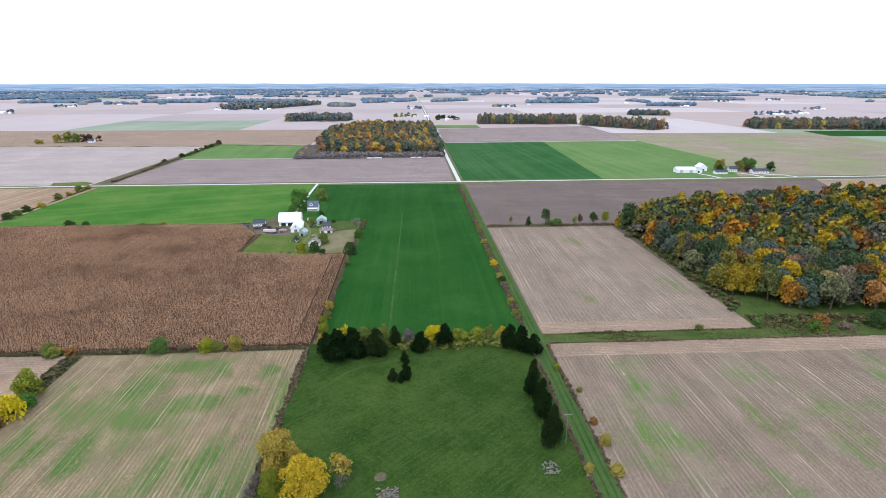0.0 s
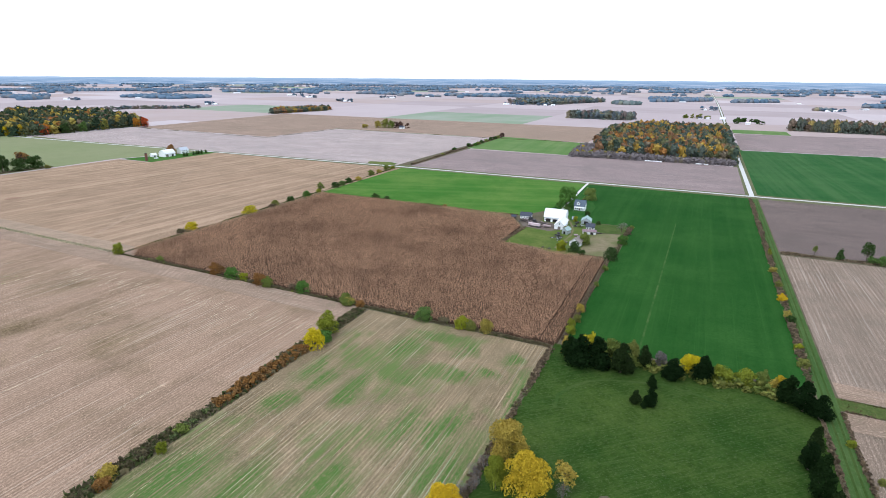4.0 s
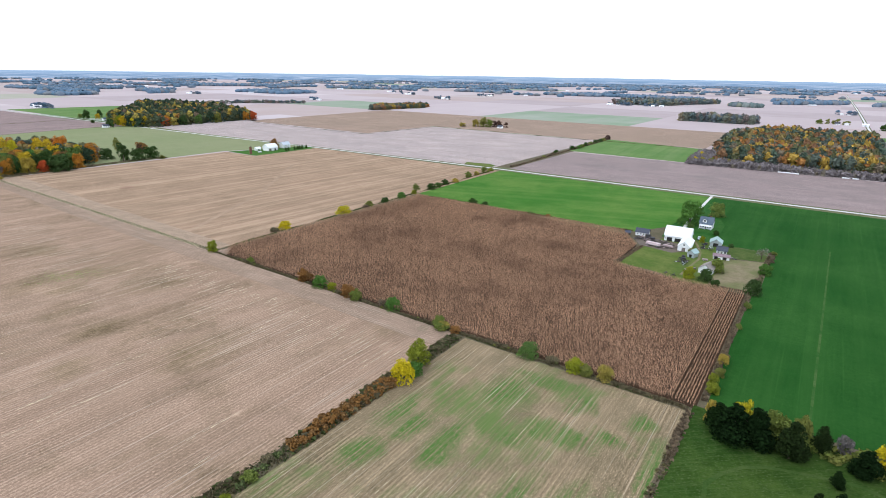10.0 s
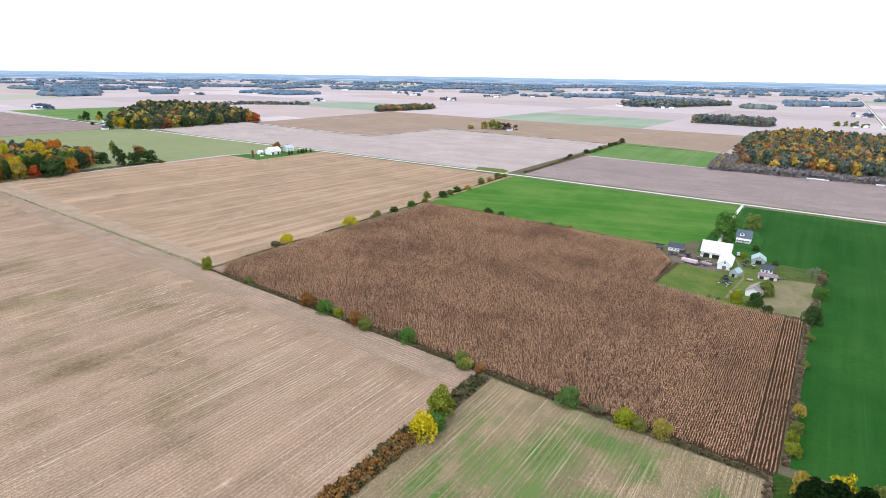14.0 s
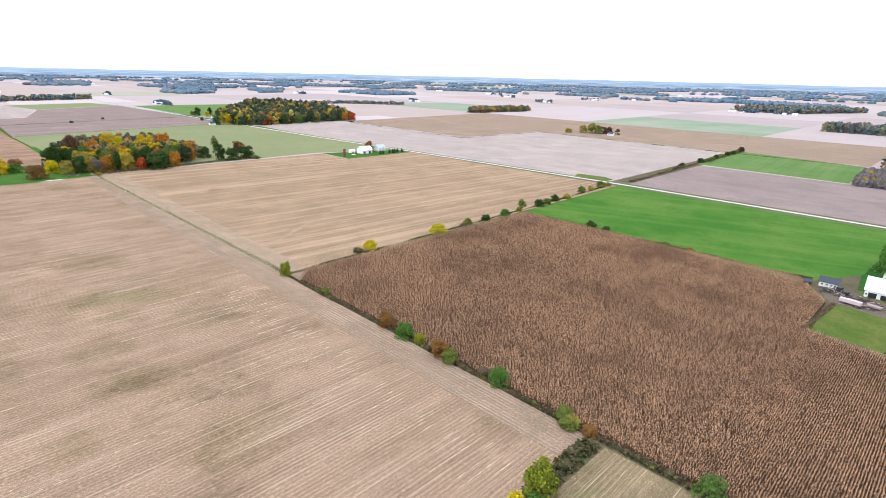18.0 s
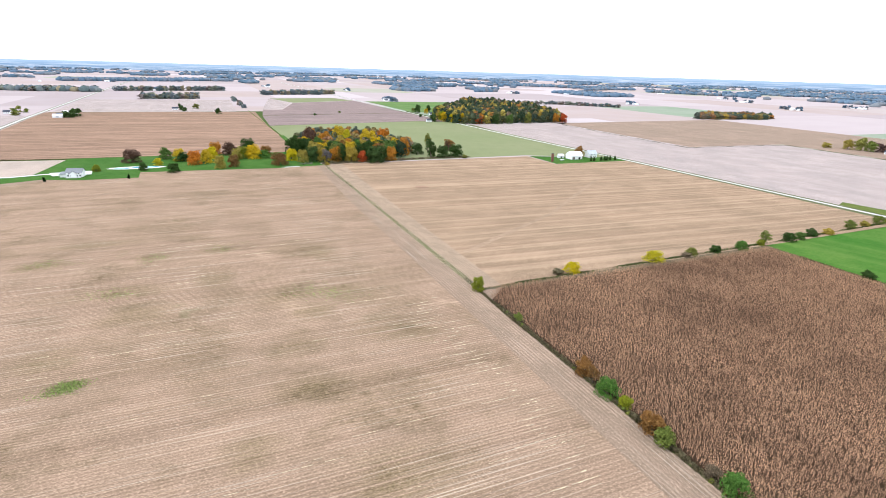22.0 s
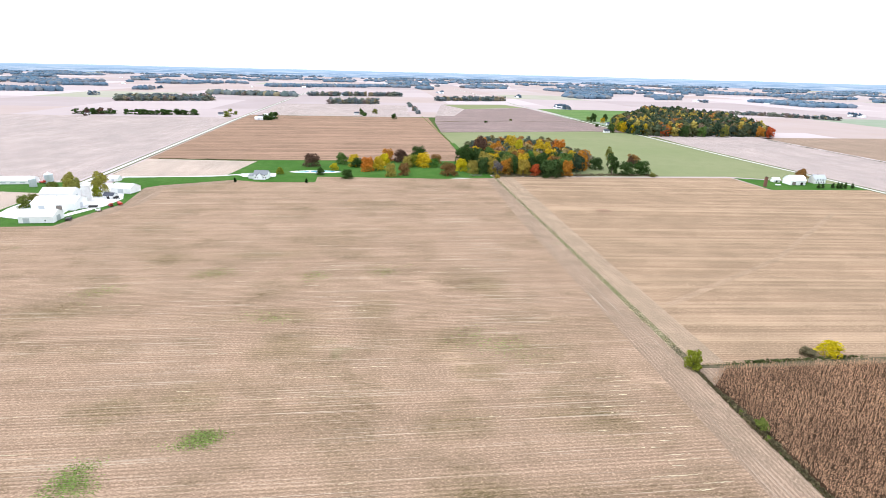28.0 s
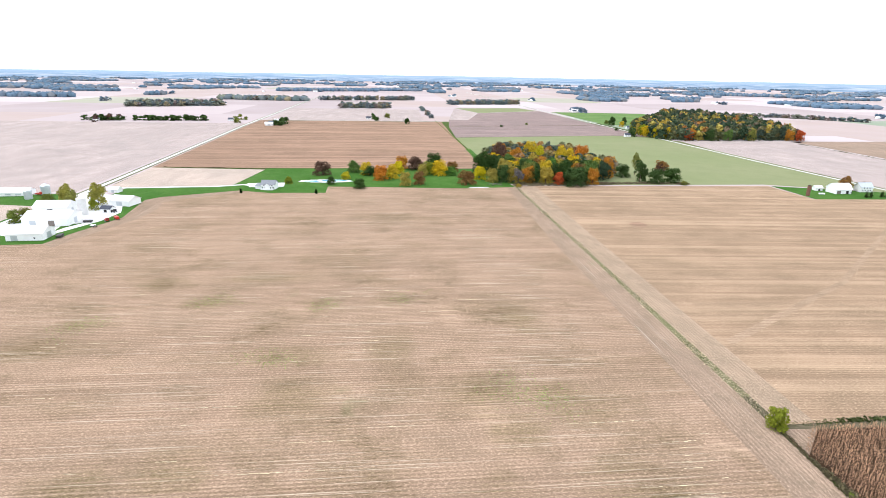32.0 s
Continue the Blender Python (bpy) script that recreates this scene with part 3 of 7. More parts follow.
def far_fields():
    """Fields far off: rectangles of one crop each, their colours paled for haze."""
    k = Nodes("haze_paled_distant_fields", 0.95, 0, 0.1)
    co = k.place(uv="plan")
    snap = k.n("ShaderNodeVectorMath")
    snap.operation = "SNAP"
    snap.inputs[1].default_value = (410, 330, 1)
    k.link(co, snap.inputs[0])
    wn_ = k.n("ShaderNodeTexWhiteNoise")
    wn_.noise_dimensions = "2D"
    k.link(snap.outputs[0], wn_.inputs["Vector"])
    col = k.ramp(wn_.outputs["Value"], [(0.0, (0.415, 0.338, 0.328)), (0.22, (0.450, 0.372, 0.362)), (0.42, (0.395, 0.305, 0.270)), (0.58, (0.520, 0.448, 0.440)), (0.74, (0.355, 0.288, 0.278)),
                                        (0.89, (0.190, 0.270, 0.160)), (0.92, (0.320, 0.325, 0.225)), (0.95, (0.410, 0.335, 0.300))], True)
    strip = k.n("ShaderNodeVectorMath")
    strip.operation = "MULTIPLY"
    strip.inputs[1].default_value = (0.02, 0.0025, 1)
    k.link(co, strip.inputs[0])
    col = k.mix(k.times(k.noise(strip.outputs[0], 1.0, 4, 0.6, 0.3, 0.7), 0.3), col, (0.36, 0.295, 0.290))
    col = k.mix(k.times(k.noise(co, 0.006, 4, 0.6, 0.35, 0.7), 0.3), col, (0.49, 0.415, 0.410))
    return k.done(col)


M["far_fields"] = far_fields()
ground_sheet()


def field(name, corners, material, label, z=0.06):
    """A field as a thin raised sheet with a bank at its edge."""
    bm = bmesh.new()
    top = [bm.verts.new((x, y, z)) for x, y in corners]
    low = [bm.verts.new((x, y, -0.2)) for x, y in corners]
    bm.faces.new(top)
    for n in range(len(corners)):
        bm.faces.new((top[n], top[n - 1], low[n - 1], low[n]))
    ob = new(name, from_bm(name, bm, material))
    return tagged(ob, label, "field" if "field" in name else "ground", kind="structure")


def rect(x0, y0, x1, y1):
    return [(x0, y0), (x1, y0), (x1, y1), (x0, y1)]


FIELDS = [
    ("rough_ground", rect(-356, -140, 62, 620), "fence_ground", "rough grass and bare soil along the fences", 0.03),
    ("rough_ground", rect(62, -140, 480, 622), "fence_ground", "rough grass and bare soil round the eastern fields", 0.03),
    ("rough_ground", [(-740, -170), (-1480, -190), (-1480, 590), (-740, 600)], "verge", "rough grass between the western fields", 0.03),
    ("road_verge", [(-356, 600), (62, 604), (62, 632), (-356, 632)], "dry_verge", "rough grass along the country road", 0.052),
    ("road_verge", [(62, 606), (900, 616), (900, 646), (62, 632)], "dry_verge", "rough grass along the country road", 0.036),
    ("road_verge", [(-356, 600), (-700, 590), (-1126, 572), (-1126, 608), (-700, 614), (-356, 632)], "dry_verge", "rough grass along the country road", 0.036),
    ("road_verge", rect(44, 632, 64, 1110), "dry_verge", "rough grass along the side road", 0.036),
    ("field_edge", rect(-735, 215, -356, 224), "olive_edge", "narrow unploughed edge between two stubble fields", 0.03),
    ("headland_field", [(-150, 201), (-560, 204), (-722, 210), (-723, 218.4), (-345, 217.6), (-148, 216)], "headland", "pale stubble headland along the fence", 0.075),
    ("headland_field", [(-729, 220.6), (-727, 240), (-560, 236), (-341, 233), (-341, 221)], "gold_headland", "golden stubble headland along the fence", 0.075),
    ("headland_field", [(59.6, 203), (440, 201), (440, 214.6), (59.6, 214.8)], "headland", "pale stubble headland beside the grass strip", 0.075),
    ("headland_field", [(59.6, 225), (163, 225), (163, 237), (59.6, 237)], "headland", "pale stubble headland beside the grass strip", 0.075),
    ("pasture_field", rect(-47, -120, 51, 221), "pasture", "mown green pasture with scattered cedars", 0.06),
    ("mown_track", [(-35.6, 172), (-36.6, 181), (-33.4, 188.4), (-28.3, 195.6), (-22, 200), (-12, 203.3), (0.6, 206.9), (22, 202), (21.5, 200.8), (0.8, 205.4), (-11.9, 202), (-21.6, 198.8), (-27.6, 194.4), (-32.4, 187.4), (-35.2, 180.5), (-34.4, 172.4)], "worn_pasture", "faint curved track mown through the pasture", 0.075),
    ("grass_lane", [(52, -120), (58.6, -120), (58.6, 219), (58.6, 608), (53, 608), (52.5, 224)], "lane_grass", "mown grass farm lane between two fields", 0.06),
    ("wheel_track", [(54.0, -120), (54.7, -120), (54.8, 200), (55.0, 600), (54.4, 600), (54.1, 200)], "worn_pasture", "worn wheel track on the grass lane", 0.08),
    ("wheel_track", [(56.2, -120), (56.9, -120), (57.0, 200), (57.2, 600), (56.6, 600), (56.3, 200)], "worn_pasture", "worn wheel track on the grass lane", 0.08),
    ("grass_strip", [(58.6, 215.5), (440, 213), (440, 226), (58.6, 224.5)], "verge", "rough grass strip between two stubble fields", 0.07),
    ("stubble_field", rect(59.4, -120, 460, 215), "pink_stubble", "grey-brown harvested stubble field with green weed patches", 0.06),
    ("stubble_field", [(59.4, 227), (163, 227), (161, 414), (59.4, 414)], "pale_rows", "pale stubble field with long visible rows", 0.06),
    ("glade", [(163, 224), (440, 224), (440, 330), (167, 420)], "verge", "rough grass glade at the edge of a wood", 0.05),
    ("tilled_field", [(59.4, 424), (166, 424), (260, 470), (443, 515), (478, 608), (59.4, 608)], "dark_tilled", "dark brown tilled soil field", 0.06),
    ("stubble_field", [(443, 515), (900, 430), (900, 608), (478, 608)], "orange_stubble", "orange-brown stubble field", 0.05),
    ("wheat_field", [(-43.2, 226), (51, 226), (51, 608), (-105, 608), (-103, 575), (-79, 500), (-77, 443), (-40, 441), (-40.5, 352), (-43.4, 349)], "wheat", "smooth dark green field of young wheat", 0.07),
    ("wheel_track", [(-12.7, 228), (-11.8, 228), (-10.8, 300), (-8.8, 470), (-9.6, 470), (-11.6, 310)], "wheat_thin", "faint yellowish wheel track through the wheat", 0.085),
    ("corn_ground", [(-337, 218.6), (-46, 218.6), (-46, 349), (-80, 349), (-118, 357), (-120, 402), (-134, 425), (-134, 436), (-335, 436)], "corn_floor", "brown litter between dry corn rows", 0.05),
    ("grazing_field", [(-342, 440), (-132, 438), (-114, 470), (-108, 608), (-345, 608)], "grazing", "bright green grazed pasture", 0.06),
    ("stubble_field", [(-143, -140), (-50, -140), (-48.6, 215.6), (-141.5, 215)], "green_stubble", "tan stubble field with streaks of green weeds", 0.06),
    ("stubble_field", [(-148, 213), (-724, 218), (-718, 168), (-728, 34), (-699, 35), (-699, -16), (-710, -45), (-683, -104), (-672, -113), (-613, -105), (-570, -119), (-548, -124), (-546, -160), (-546, -330), (-148, -330)],
     "big_stubble", "wide tan bean stubble field with faint green patches", 0.06),
    ("stubble_field", [(-730, 222), (-340, 222), (-344, 606), (-662, 600), (-664, 492), (-727, 490)], "tan_stubble", "golden tan stubble field with wavy rows", 0.06),
    ("field_margin", [(-672, -113), (-613, -105), (-570, -119), (-548, -124), (-540, -114), (-566, -107), (-608, -92), (-640, -90), (-664, -95), (-676, -82), (-702, -44), (-710, -45), (-683, -104)], "headland", "pale unplanted margin round the farmyard", 0.07),
    ("damp_spot", [(-575.3, 282.0), (-575.8, 285.4), (-580.2, 289.0), (-584.1, 287.6), (-588.5, 286.3), (-588.4, 282.0), (-587.2, 277.8), (-584.5, 276.1), (-580.1, 275.4), (-577.2, 278.2)], "row_brown", "dark oval spot in the stubble", 0.08),
    ("cover_crop_field", [(-733, 226), (-735, 490), (-690, 606), (-1170, 590), (-1205, 515), (-1153, 209), (-951, 211), (-800, 216)], "pale_green", "pale green cover crop field", 0.05),
    ("tractor_track_field", [(-393, 238), (-398, 238), (-461, 344), (-571, 478), (-568, 480.5), (-458, 346)], "pale_track", "faint pale tractor track across the stubble", 0.085),
    ("cut_corn_field", [(-838, -174), (-1330, -192), (-1470, -195), (-1470, 212), (-1152, 206), (-951, 208.5), (-832, 206)], "row_brown", "brown cut corn field with long rows", 0.05),
    ("pale_field", [(-726, -168), (-837, -173), (-824, -46), (-733, -58)], "faint_straw", "very pale pinkish bare field", 0.06),
    ("farm_lawn", [(-699, -16), (-699, 35), (-728, 34), (-718, 168), (-724, 218), (-832, 210), (-830, -45), (-733, -58), (-722, -150), (-690, -150), (-672, -113), (-683, -104), (-710, -45)], "lawn", "green lawn with young trees", 0.07),
    ("farmyard_lawn", [(-546, -160), (-546, -250), (-690, -250), (-700, -178), (-690, -152), (-672, -113), (-613, -105), (-570, -119), (-548, -124)], "lawn", "green farmyard lawn", 0.05),
    ("tilled_field", [(-706, -186), (-1330, -206), (-1392, -208), (-1400, -700), (-640, -700), (-640, -262), (-704, -252)], "pale_tilled", "pale pinkish tilled field beside the road", 0.05),
    ("stubble_field", [(-548, -262), (-638, -262), (-640, -600), (-548, -600)], "pink_stubble", "grey-brown stubble field", 0.045),
    ("tilled_field", rect(-342, 627, 49, 826), "pink_tilled", "grey-pink tilled field beside the road", 0.06),
    ("clover_field", [(-350, 834), (-180, 830), (-188, 1000), (-352, 1030)], "wheat_light", "light green field", 0.06),
    ("tilled_field", [(-362, 624), (-362, 990), (-728, 1003), (-740, 795), (-1096, 806), (-1132, 846), (-1126, 604), (-1000, 597), (-700, 611)], "pale_tilled", "pale grey-pink tilled field", 0.05),
    ("stubble_field", [(-366, 1004), (-186, 1012), (-186, 1330), (-1150, 1330), (-1130, 815), (-748, 806), (-738, 1012)], "orange_stubble", "orange-brown stubble field", 0.05),
    ("wheat_field", [(60, 630), (228, 630), (250, 1034), (60, 1024)], "wheat_north", "dark green wheat field beside the gravel road", 0.06),
    ("clover_field", [(227, 630), (400, 635), (455, 782), (440, 1044), (249, 1034)], "wheat_light", "light green clover field", 0.05),
    ("tilled_field", [(62, 1030), (440, 1050), (450, 1390), (62, 1330)], "pink_tilled", "pinkish tan stubble field", 0.055),
    ("tilled_field", [(398, 635), (900, 640), (900, 1180), (443, 1200), (438, 1044), (453, 782)], "faded_stubble", "faded tan stubble field with thin green", 0.04),
    ("wheat_field", [(880, 1100), (1500, 1100), (1500, 1220), (900, 1220)], "wheat", "green wheat field below a wood", 0.06),
    ("farm_lawn", [(-727, 493), (-664, 493), (-662, 600), (-690, 604)], "lawn", "green farmyard lawn by the road", 0.08),
    ("tilled_field", [(-1156, 209), (-1365, 218), (-1405, 518), (-1402, 572), (-1190, 578), (-1208, 515)], "red_tilled", "reddish brown tilled field strip", 0.05),
    ("tilled_field", [(-1370, 219), (-1530, 236), (-1524, 282), (-1778, 345), (-1894, 557), (-1405, 570), (-1410, 518)], "red_tilled", "reddish grey tilled field strip", 0.05),
    ("tilled_field", [(-1535, 236), (-1985, 300), (-1785, 342), (-1528, 280)], "pale_tilled", "pale pinkish bare field", 0.05),
    ("cover_crop_field", [(-1785, 346), (-1990, 304), (-2043, 518), (-1900, 556)], "pale_green", "pale green field beyond the tilled strips", 0.05),
    ("tilled_field", [(-1475, -185), (-1900, -195), (-1900, 180), (-1475, 172)], "pale_tilled", "pale pinkish tilled field", 0.05),
    ("wheat_field", [(-1440, 592), (-1860, 584), (-1830, 860), (-1760, 860), (-1610, 790), (-1410, 640)], "wheat_light", "green field beside the woods", 0.05),
    ("grass_strip", [(-832, 203), (-951, 206), (-1010, 206), (-1010, 214), (-951, 214), (-800, 217)], "lawn", "green grass strip beside the cut corn", 0.065),
    ("hedge_verge", [(-363, 622), (-341, 622), (-341, 832), (-350, 1036), (-364, 1006), (-363, 830)], "fence_ground", "rough grass under the northern hedge", 0.035),
    ("hedge_verge", [(-366, 622), (-366, 636), (-380, 644), (-412, 638), (-406, 623)], "dull_lawn", "patch of green grass beside the road", 0.07),
    ("bare_plot", [(-550, -186), (-594, -185), (-650, -184), (-657, -222), (-655, -250), (-550, -250)], "faint_straw", "pale bare plot beside the farmyard", 0.075),
    ("bare_corner", [(-338, 219.2), (-325.5, 219.2), (-337, 231)], "headland", "pale bare corner of the corn field", 0.075),
    ("corn_edge", [(-134, 426), (-134, 437), (-215, 438), (-230, 434), (-180, 431)], "olive_edge", "strip of pale dry grass along the corn", 0.07),
    ("tilled_field", [(62, 1345), (170, 1345), (170, 1440), (62, 1440)], "wheat_light", "light green field strip", 0.05),
]
for name_, corners_, mat_, label_, z_ in FIELDS:
    field(name_, corners_, M[mat_], label_, z_)


def road(name, points, width, material, label, z=0.12, verge=0.0):
    """A road with a slight crown along a line of points."""
    bm = bmesh.new()
    rows_ = []
    for n, p in enumerate(points):
        a, b = Vector(points[max(n - 1, 0)]), Vector(points[min(n + 1, len(points) - 1)])
        side = Vector((-(b - a).y, (b - a).x)).normalized()
        row_ = []
        for off, dz in ((-0.5, -0.08), (-0.22, 0.0), (0.0, 0.05), (0.22, 0.0), (0.5, -0.08)):
            x, y = Vector(p) + side * off * width
            gx, gy, gz, _ = laid(x, y)
            row_.append(bm.verts.new((gx, gy, gz + z + dz)))
        rows_.append(row_)
    for r0, r1 in zip(rows_, rows_[1:]):
        for n in range(4):
            bm.faces.new((r0[n], r0[n + 1], r1[n + 1], r1[n]))
    return tagged(new(name, from_bm(name, bm, material)), label, "road", kind="structure")


def line(a, b, n):
    return [(a[0] + (b[0] - a[0]) * i / n, a[1] + (b[1] - a[1]) * i / n) for i in range(n + 1)]


main_road = line((900, 634), (55, 620), 4) + line((-350, 617), (-700, 604), 3) + line((-900, 592), (-1380, 578), 3) + line((-1780, 572), (-3600, 560), 12)
road("verge_main_road", main_road, 8.5, M["dry_verge"], "grassy verge of the main country road", 0.10)
road("road_main", main_road, 4.6, M["gravel"], "pale gravel country road", 0.20)
north_road = line((54.5, 620), (53, 1100), 4) + line((52, 1600), (48, 5000), 16)
road("verge_north_road", north_road, 9.5, M["dry_verge"], "grassy verge of the side road", 0.09)
road("road_north", north_road, 4.5, M["gravel"], "pale gravel side road", 0.21)
west_road = line((-480, -172), (-760, -178), 3) + line((-1330, -199), (-2300, -213), 5) + line((-2700, -216), (-4600, -230), 10)
road("verge_west_road", west_road, 10, M["dry_verge"], "grassy verge of the western road", 0.09)
road("road_west", west_road, 4.8, M["gravel"], "pale paved country road", 0.20)
road("driveway", [(-108, 614), (-107.5, 575), (-105.5, 500), (-104, 472)], 2.5, M["gravel"], "pale gravel farm driveway", 0.14)
road("yard_track", [(-104, 472), (-97, 458), (-86, 430), (-81, 414), (-79, 398), (-82, 360)], 2.0, M["barn_lot"], "worn earth track through the farmyard", 0.13)

# ---- standing corn ----
def corn_mask(x, y):
    notch = (y > 349 + np.clip((-80 - x) / 38, 0, 1) * 8) & (x > -120) | (y > 402) & (x > -120 - (y - 402) * 0.6)
    corner = (x + 336.5) + (y - 219) < 9.5
    return ~notch & ~corner


def dry_corn():
    """Plants in rows, four drooping leaf tufts each; the last rows beside the wheat stand apart."""
    xs = np.concatenate([np.arange(-336.5, -53.8, 0.76), np.arange(-53.2, -46.2, 1.05)])
    ys = np.arange(219.4, 434.5, 0.64)
    gx, gy = np.meshgrid(xs, ys)
    gx, gy = gx.ravel(), gy.ravel()
    keep = corn_mask(gx, gy) & (rng.random(len(gx)) > 0.18)
    gx, gy = gx[keep] + rng.normal(0, 0.07, keep.sum()), gy[keep] + rng.uniform(-0.38, 0.38, keep.sum())
    n = len(gx)
    tall = 2.2 + 0.22 * np.sin(gx * 0.05 + 1) * np.cos(gy * 0.043) + rng.normal(0, 0.18, n)
    verts, faces = np.zeros((n, 16, 3)), np.zeros((n, 4, 4), int)
    for q, level in enumerate((0.42, 0.62, 0.82, 0.97)):
        a = rng.uniform(0, 2 * math.pi, n)
        dx, dy = np.cos(a), np.sin(a)
        half, out = rng.uniform(0.055, 0.12, n), rng.uniform(0.24, 0.52, n)
        z0 = tall * level
        for c, (s, far) in enumerate(((-1, 0.0), (1, 0.0), (0.6, 1.0), (-0.6, 1.0))):
            verts[:, q * 4 + c, 0] = gx + far * out * dx - s * half * dy - 0.12 * dx
            verts[:, q * 4 + c, 1] = gy + far * out * dy + s * half * dx - 0.12 * dy
            verts[:, q * 4 + c, 2] = z0 - far * rng.uniform(0.0, 0.45, n) + (0.10 if q == 3 else 0.0)
        faces[:, q] = (np.arange(n) * 16)[:, None] + np.arange(4) + q * 4
    me = mesh_from("dry_corn", verts.reshape(-1, 3), faces.reshape(-1, 4), LEAF["corn"])
    return tagged(new("dry_corn", me), "field of standing dry brown corn in rows", "corn field", kind="stuff")


dry_corn()


# ---- weeds along the fences ----
def fence_row(label, points, width, per_metre, tall, leaf, z=0.0):
    segs = list(zip(points, points[1:]))
    spots = []
    for (x0, y0), (x1, y1) in segs:
        length = math.hypot(x1 - x0, y1 - y0)
        n = int(length * per_metre)
        t = rng.random(n)
        off = rng.normal(0, 0.33, n).clip(-0.6, 0.6) * width
        spots.append(np.c_[x0 + (x1 - x0) * t - (y1 - y0) / length * off, y0 + (y1 - y0) * t + (x1 - x0) / length * off])
    p = np.concatenate(spots)
    n = len(p)
    wave = 0.75 + 0.5 * np.sin(p[:, 0] * 0.11 + p[:, 1] * 0.13) * np.sin(p[:, 0] * 0.031 + p[:, 1] * 0.047 + 1)
    h = tall * wave * rng.uniform(0.4, 1.25, n)
    verts, faces = np.zeros((n, 8, 3)), np.zeros((n, 2, 4), int)
    for q in range(2):
        a = rng.uniform(0, math.pi, n)
        w = h * rng.uniform(0.35, 0.7, n) + 0.15
        lean = rng.normal(0, 0.35, (n, 2)) * h[:, None]
        for c, (s, up) in enumerate(((-1, 0.0), (1, 0.0), (0.7, 1.0), (-0.7, 1.0))):
            verts[:, q * 4 + c, 0] = p[:, 0] + s * w * np.cos(a) + up * lean[:, 0]
            verts[:, q * 4 + c, 1] = p[:, 1] + s * w * np.sin(a) + up * lean[:, 1]
            verts[:, q * 4 + c, 2] = z + up * h
        faces[:, q] = (np.arange(n) * 8)[:, None] + np.arange(4) + q * 4
    me = mesh_from("fence_row_weeds", verts.reshape(-1, 3), faces.reshape(-1, 4), LEAF[leaf])
    return tagged(new("fence_row_weeds", me), label, "weeds", kind="stuff")


fence_row("dry brown weeds along the corn fence", [(-48, 217.2), (-145, 217.2), (-340, 218.4)], 1.8, 12, 1.0, "weeds")
fence_row("green weeds along the corn fence", [(-60, 216.6), (-145, 216.6), (-340, 218)], 1.4, 6, 0.5, "green_weeds")
fence_row("thin grass along the field edge", [(-340, 219.4), (-735, 219.8)], 3.0, 2.0, 0.22, "green_weeds")
fence_row("pale dry grass beside the stubble", [(-340, 219), (-735, 220)], 4.0, 9, 0.3, "straw")
fence_row("dry weeds along the western corn edge", [(-340, 222), (-346, 460), (-352, 606)], 2.2, 9, 0.5, "green_weeds")
fence_row("dry weeds and briars along the stubble edge", [(-145, -120), (-145.5, 214)], 5.0, 14, 1.4, "weeds")
fence_row("olive weeds along the stubble edge", [(-145, -120), (-145.5, 214)], 5.5, 8, 1.3, "green_weeds")
fence_row("dry weeds along the pasture fence", [(-48, -100), (-47.5, 216)], 2.2, 9, 0.9, "weeds")
fence_row("weeds between corn and wheat", [(-44.6, 226), (-44.4, 350)], 1.7, 9, 1.0, "weeds")
fence_row("weeds along the lot fence", [(-42, 352), (-41, 441)], 1.6, 8, 0.8, "green_weeds")
fence_row("dark weeds along the lane", [(51.5, 60), (51.5, 206)], 1.2, 7, 0.8, "weeds")
fence_row("tall weeds along the wheat edge", [(51.5, 232), (51.8, 420), (52, 606)], 2.4, 9, 1.2, "weeds")
fence_row("green weeds along the wheat edge", [(52, 232), (52, 606)], 2.6, 8, 0.7, "green_weeds")
fence_row("dry weeds beside the lane stubble", [(59, -60), (59, 214)], 1.2, 7, 0.7, "weeds")
fence_row("weeds on the grass strip", [(60, 224), (165, 225)], 1.4, 8, 0.6, "green_weeds")
fence_row("dry weeds on the grass strip", [(60, 215.4), (430, 214)], 1.4, 8, 0.6, "weeds")
fence_row("rough grass tufts on the strip", [(60, 220), (430, 219)], 6.0, 10, 0.4, "green_weeds")
fence_row("tall grass in the glade", [(165, 232), (300, 228)], 12.0, 22, 0.8, "green_weeds")
fence_row("dry weeds below the tree row", [(60, 419), (168, 418)], 4.0, 12, 1.1, "weeds")
fence_row("weeds along the pasture fence by the corn", [(-336, 438), (-134, 437)], 2.4, 8, 0.8, "green_weeds")
fence_row("brush along the northern hedge", [(-346, 640), (-350, 800), (-354, 1030)], 4.0, 7, 1.4, "weeds")
fence_row("dry weeds in a drainage ditch", [(-1096, 806), (-742, 796), (-730, 1006), (-360, 996), (-180, 1005)], 2.5, 5, 0.6, "green_weeds")
fence_row("dry weeds round the farm lot", [(-62, 352), (-44, 353), (-41, 440)], 2.5, 10, 0.9, "weeds")
fence_row("weeds along the farm lawn", [(-120, 358), (-117, 405)], 2.2, 10, 1.1, "weeds")
fence_row("weeds beyond the cut corn", [(-838, 205), (-951, 209.5), (-1152, 206), (-1500, 200)], 3.0, 3, 0.3, "fresh")
fence_row("thin weeds between two tilled strips", [(-1368, 219), (-1406, 518), (-1403, 572)], 3.0, 2, 0.6, "weeds")
fence_row("dry weeds along the western road", [(-840, -162), (-830, -47)], 3.0, 5, 0.8, "weeds")


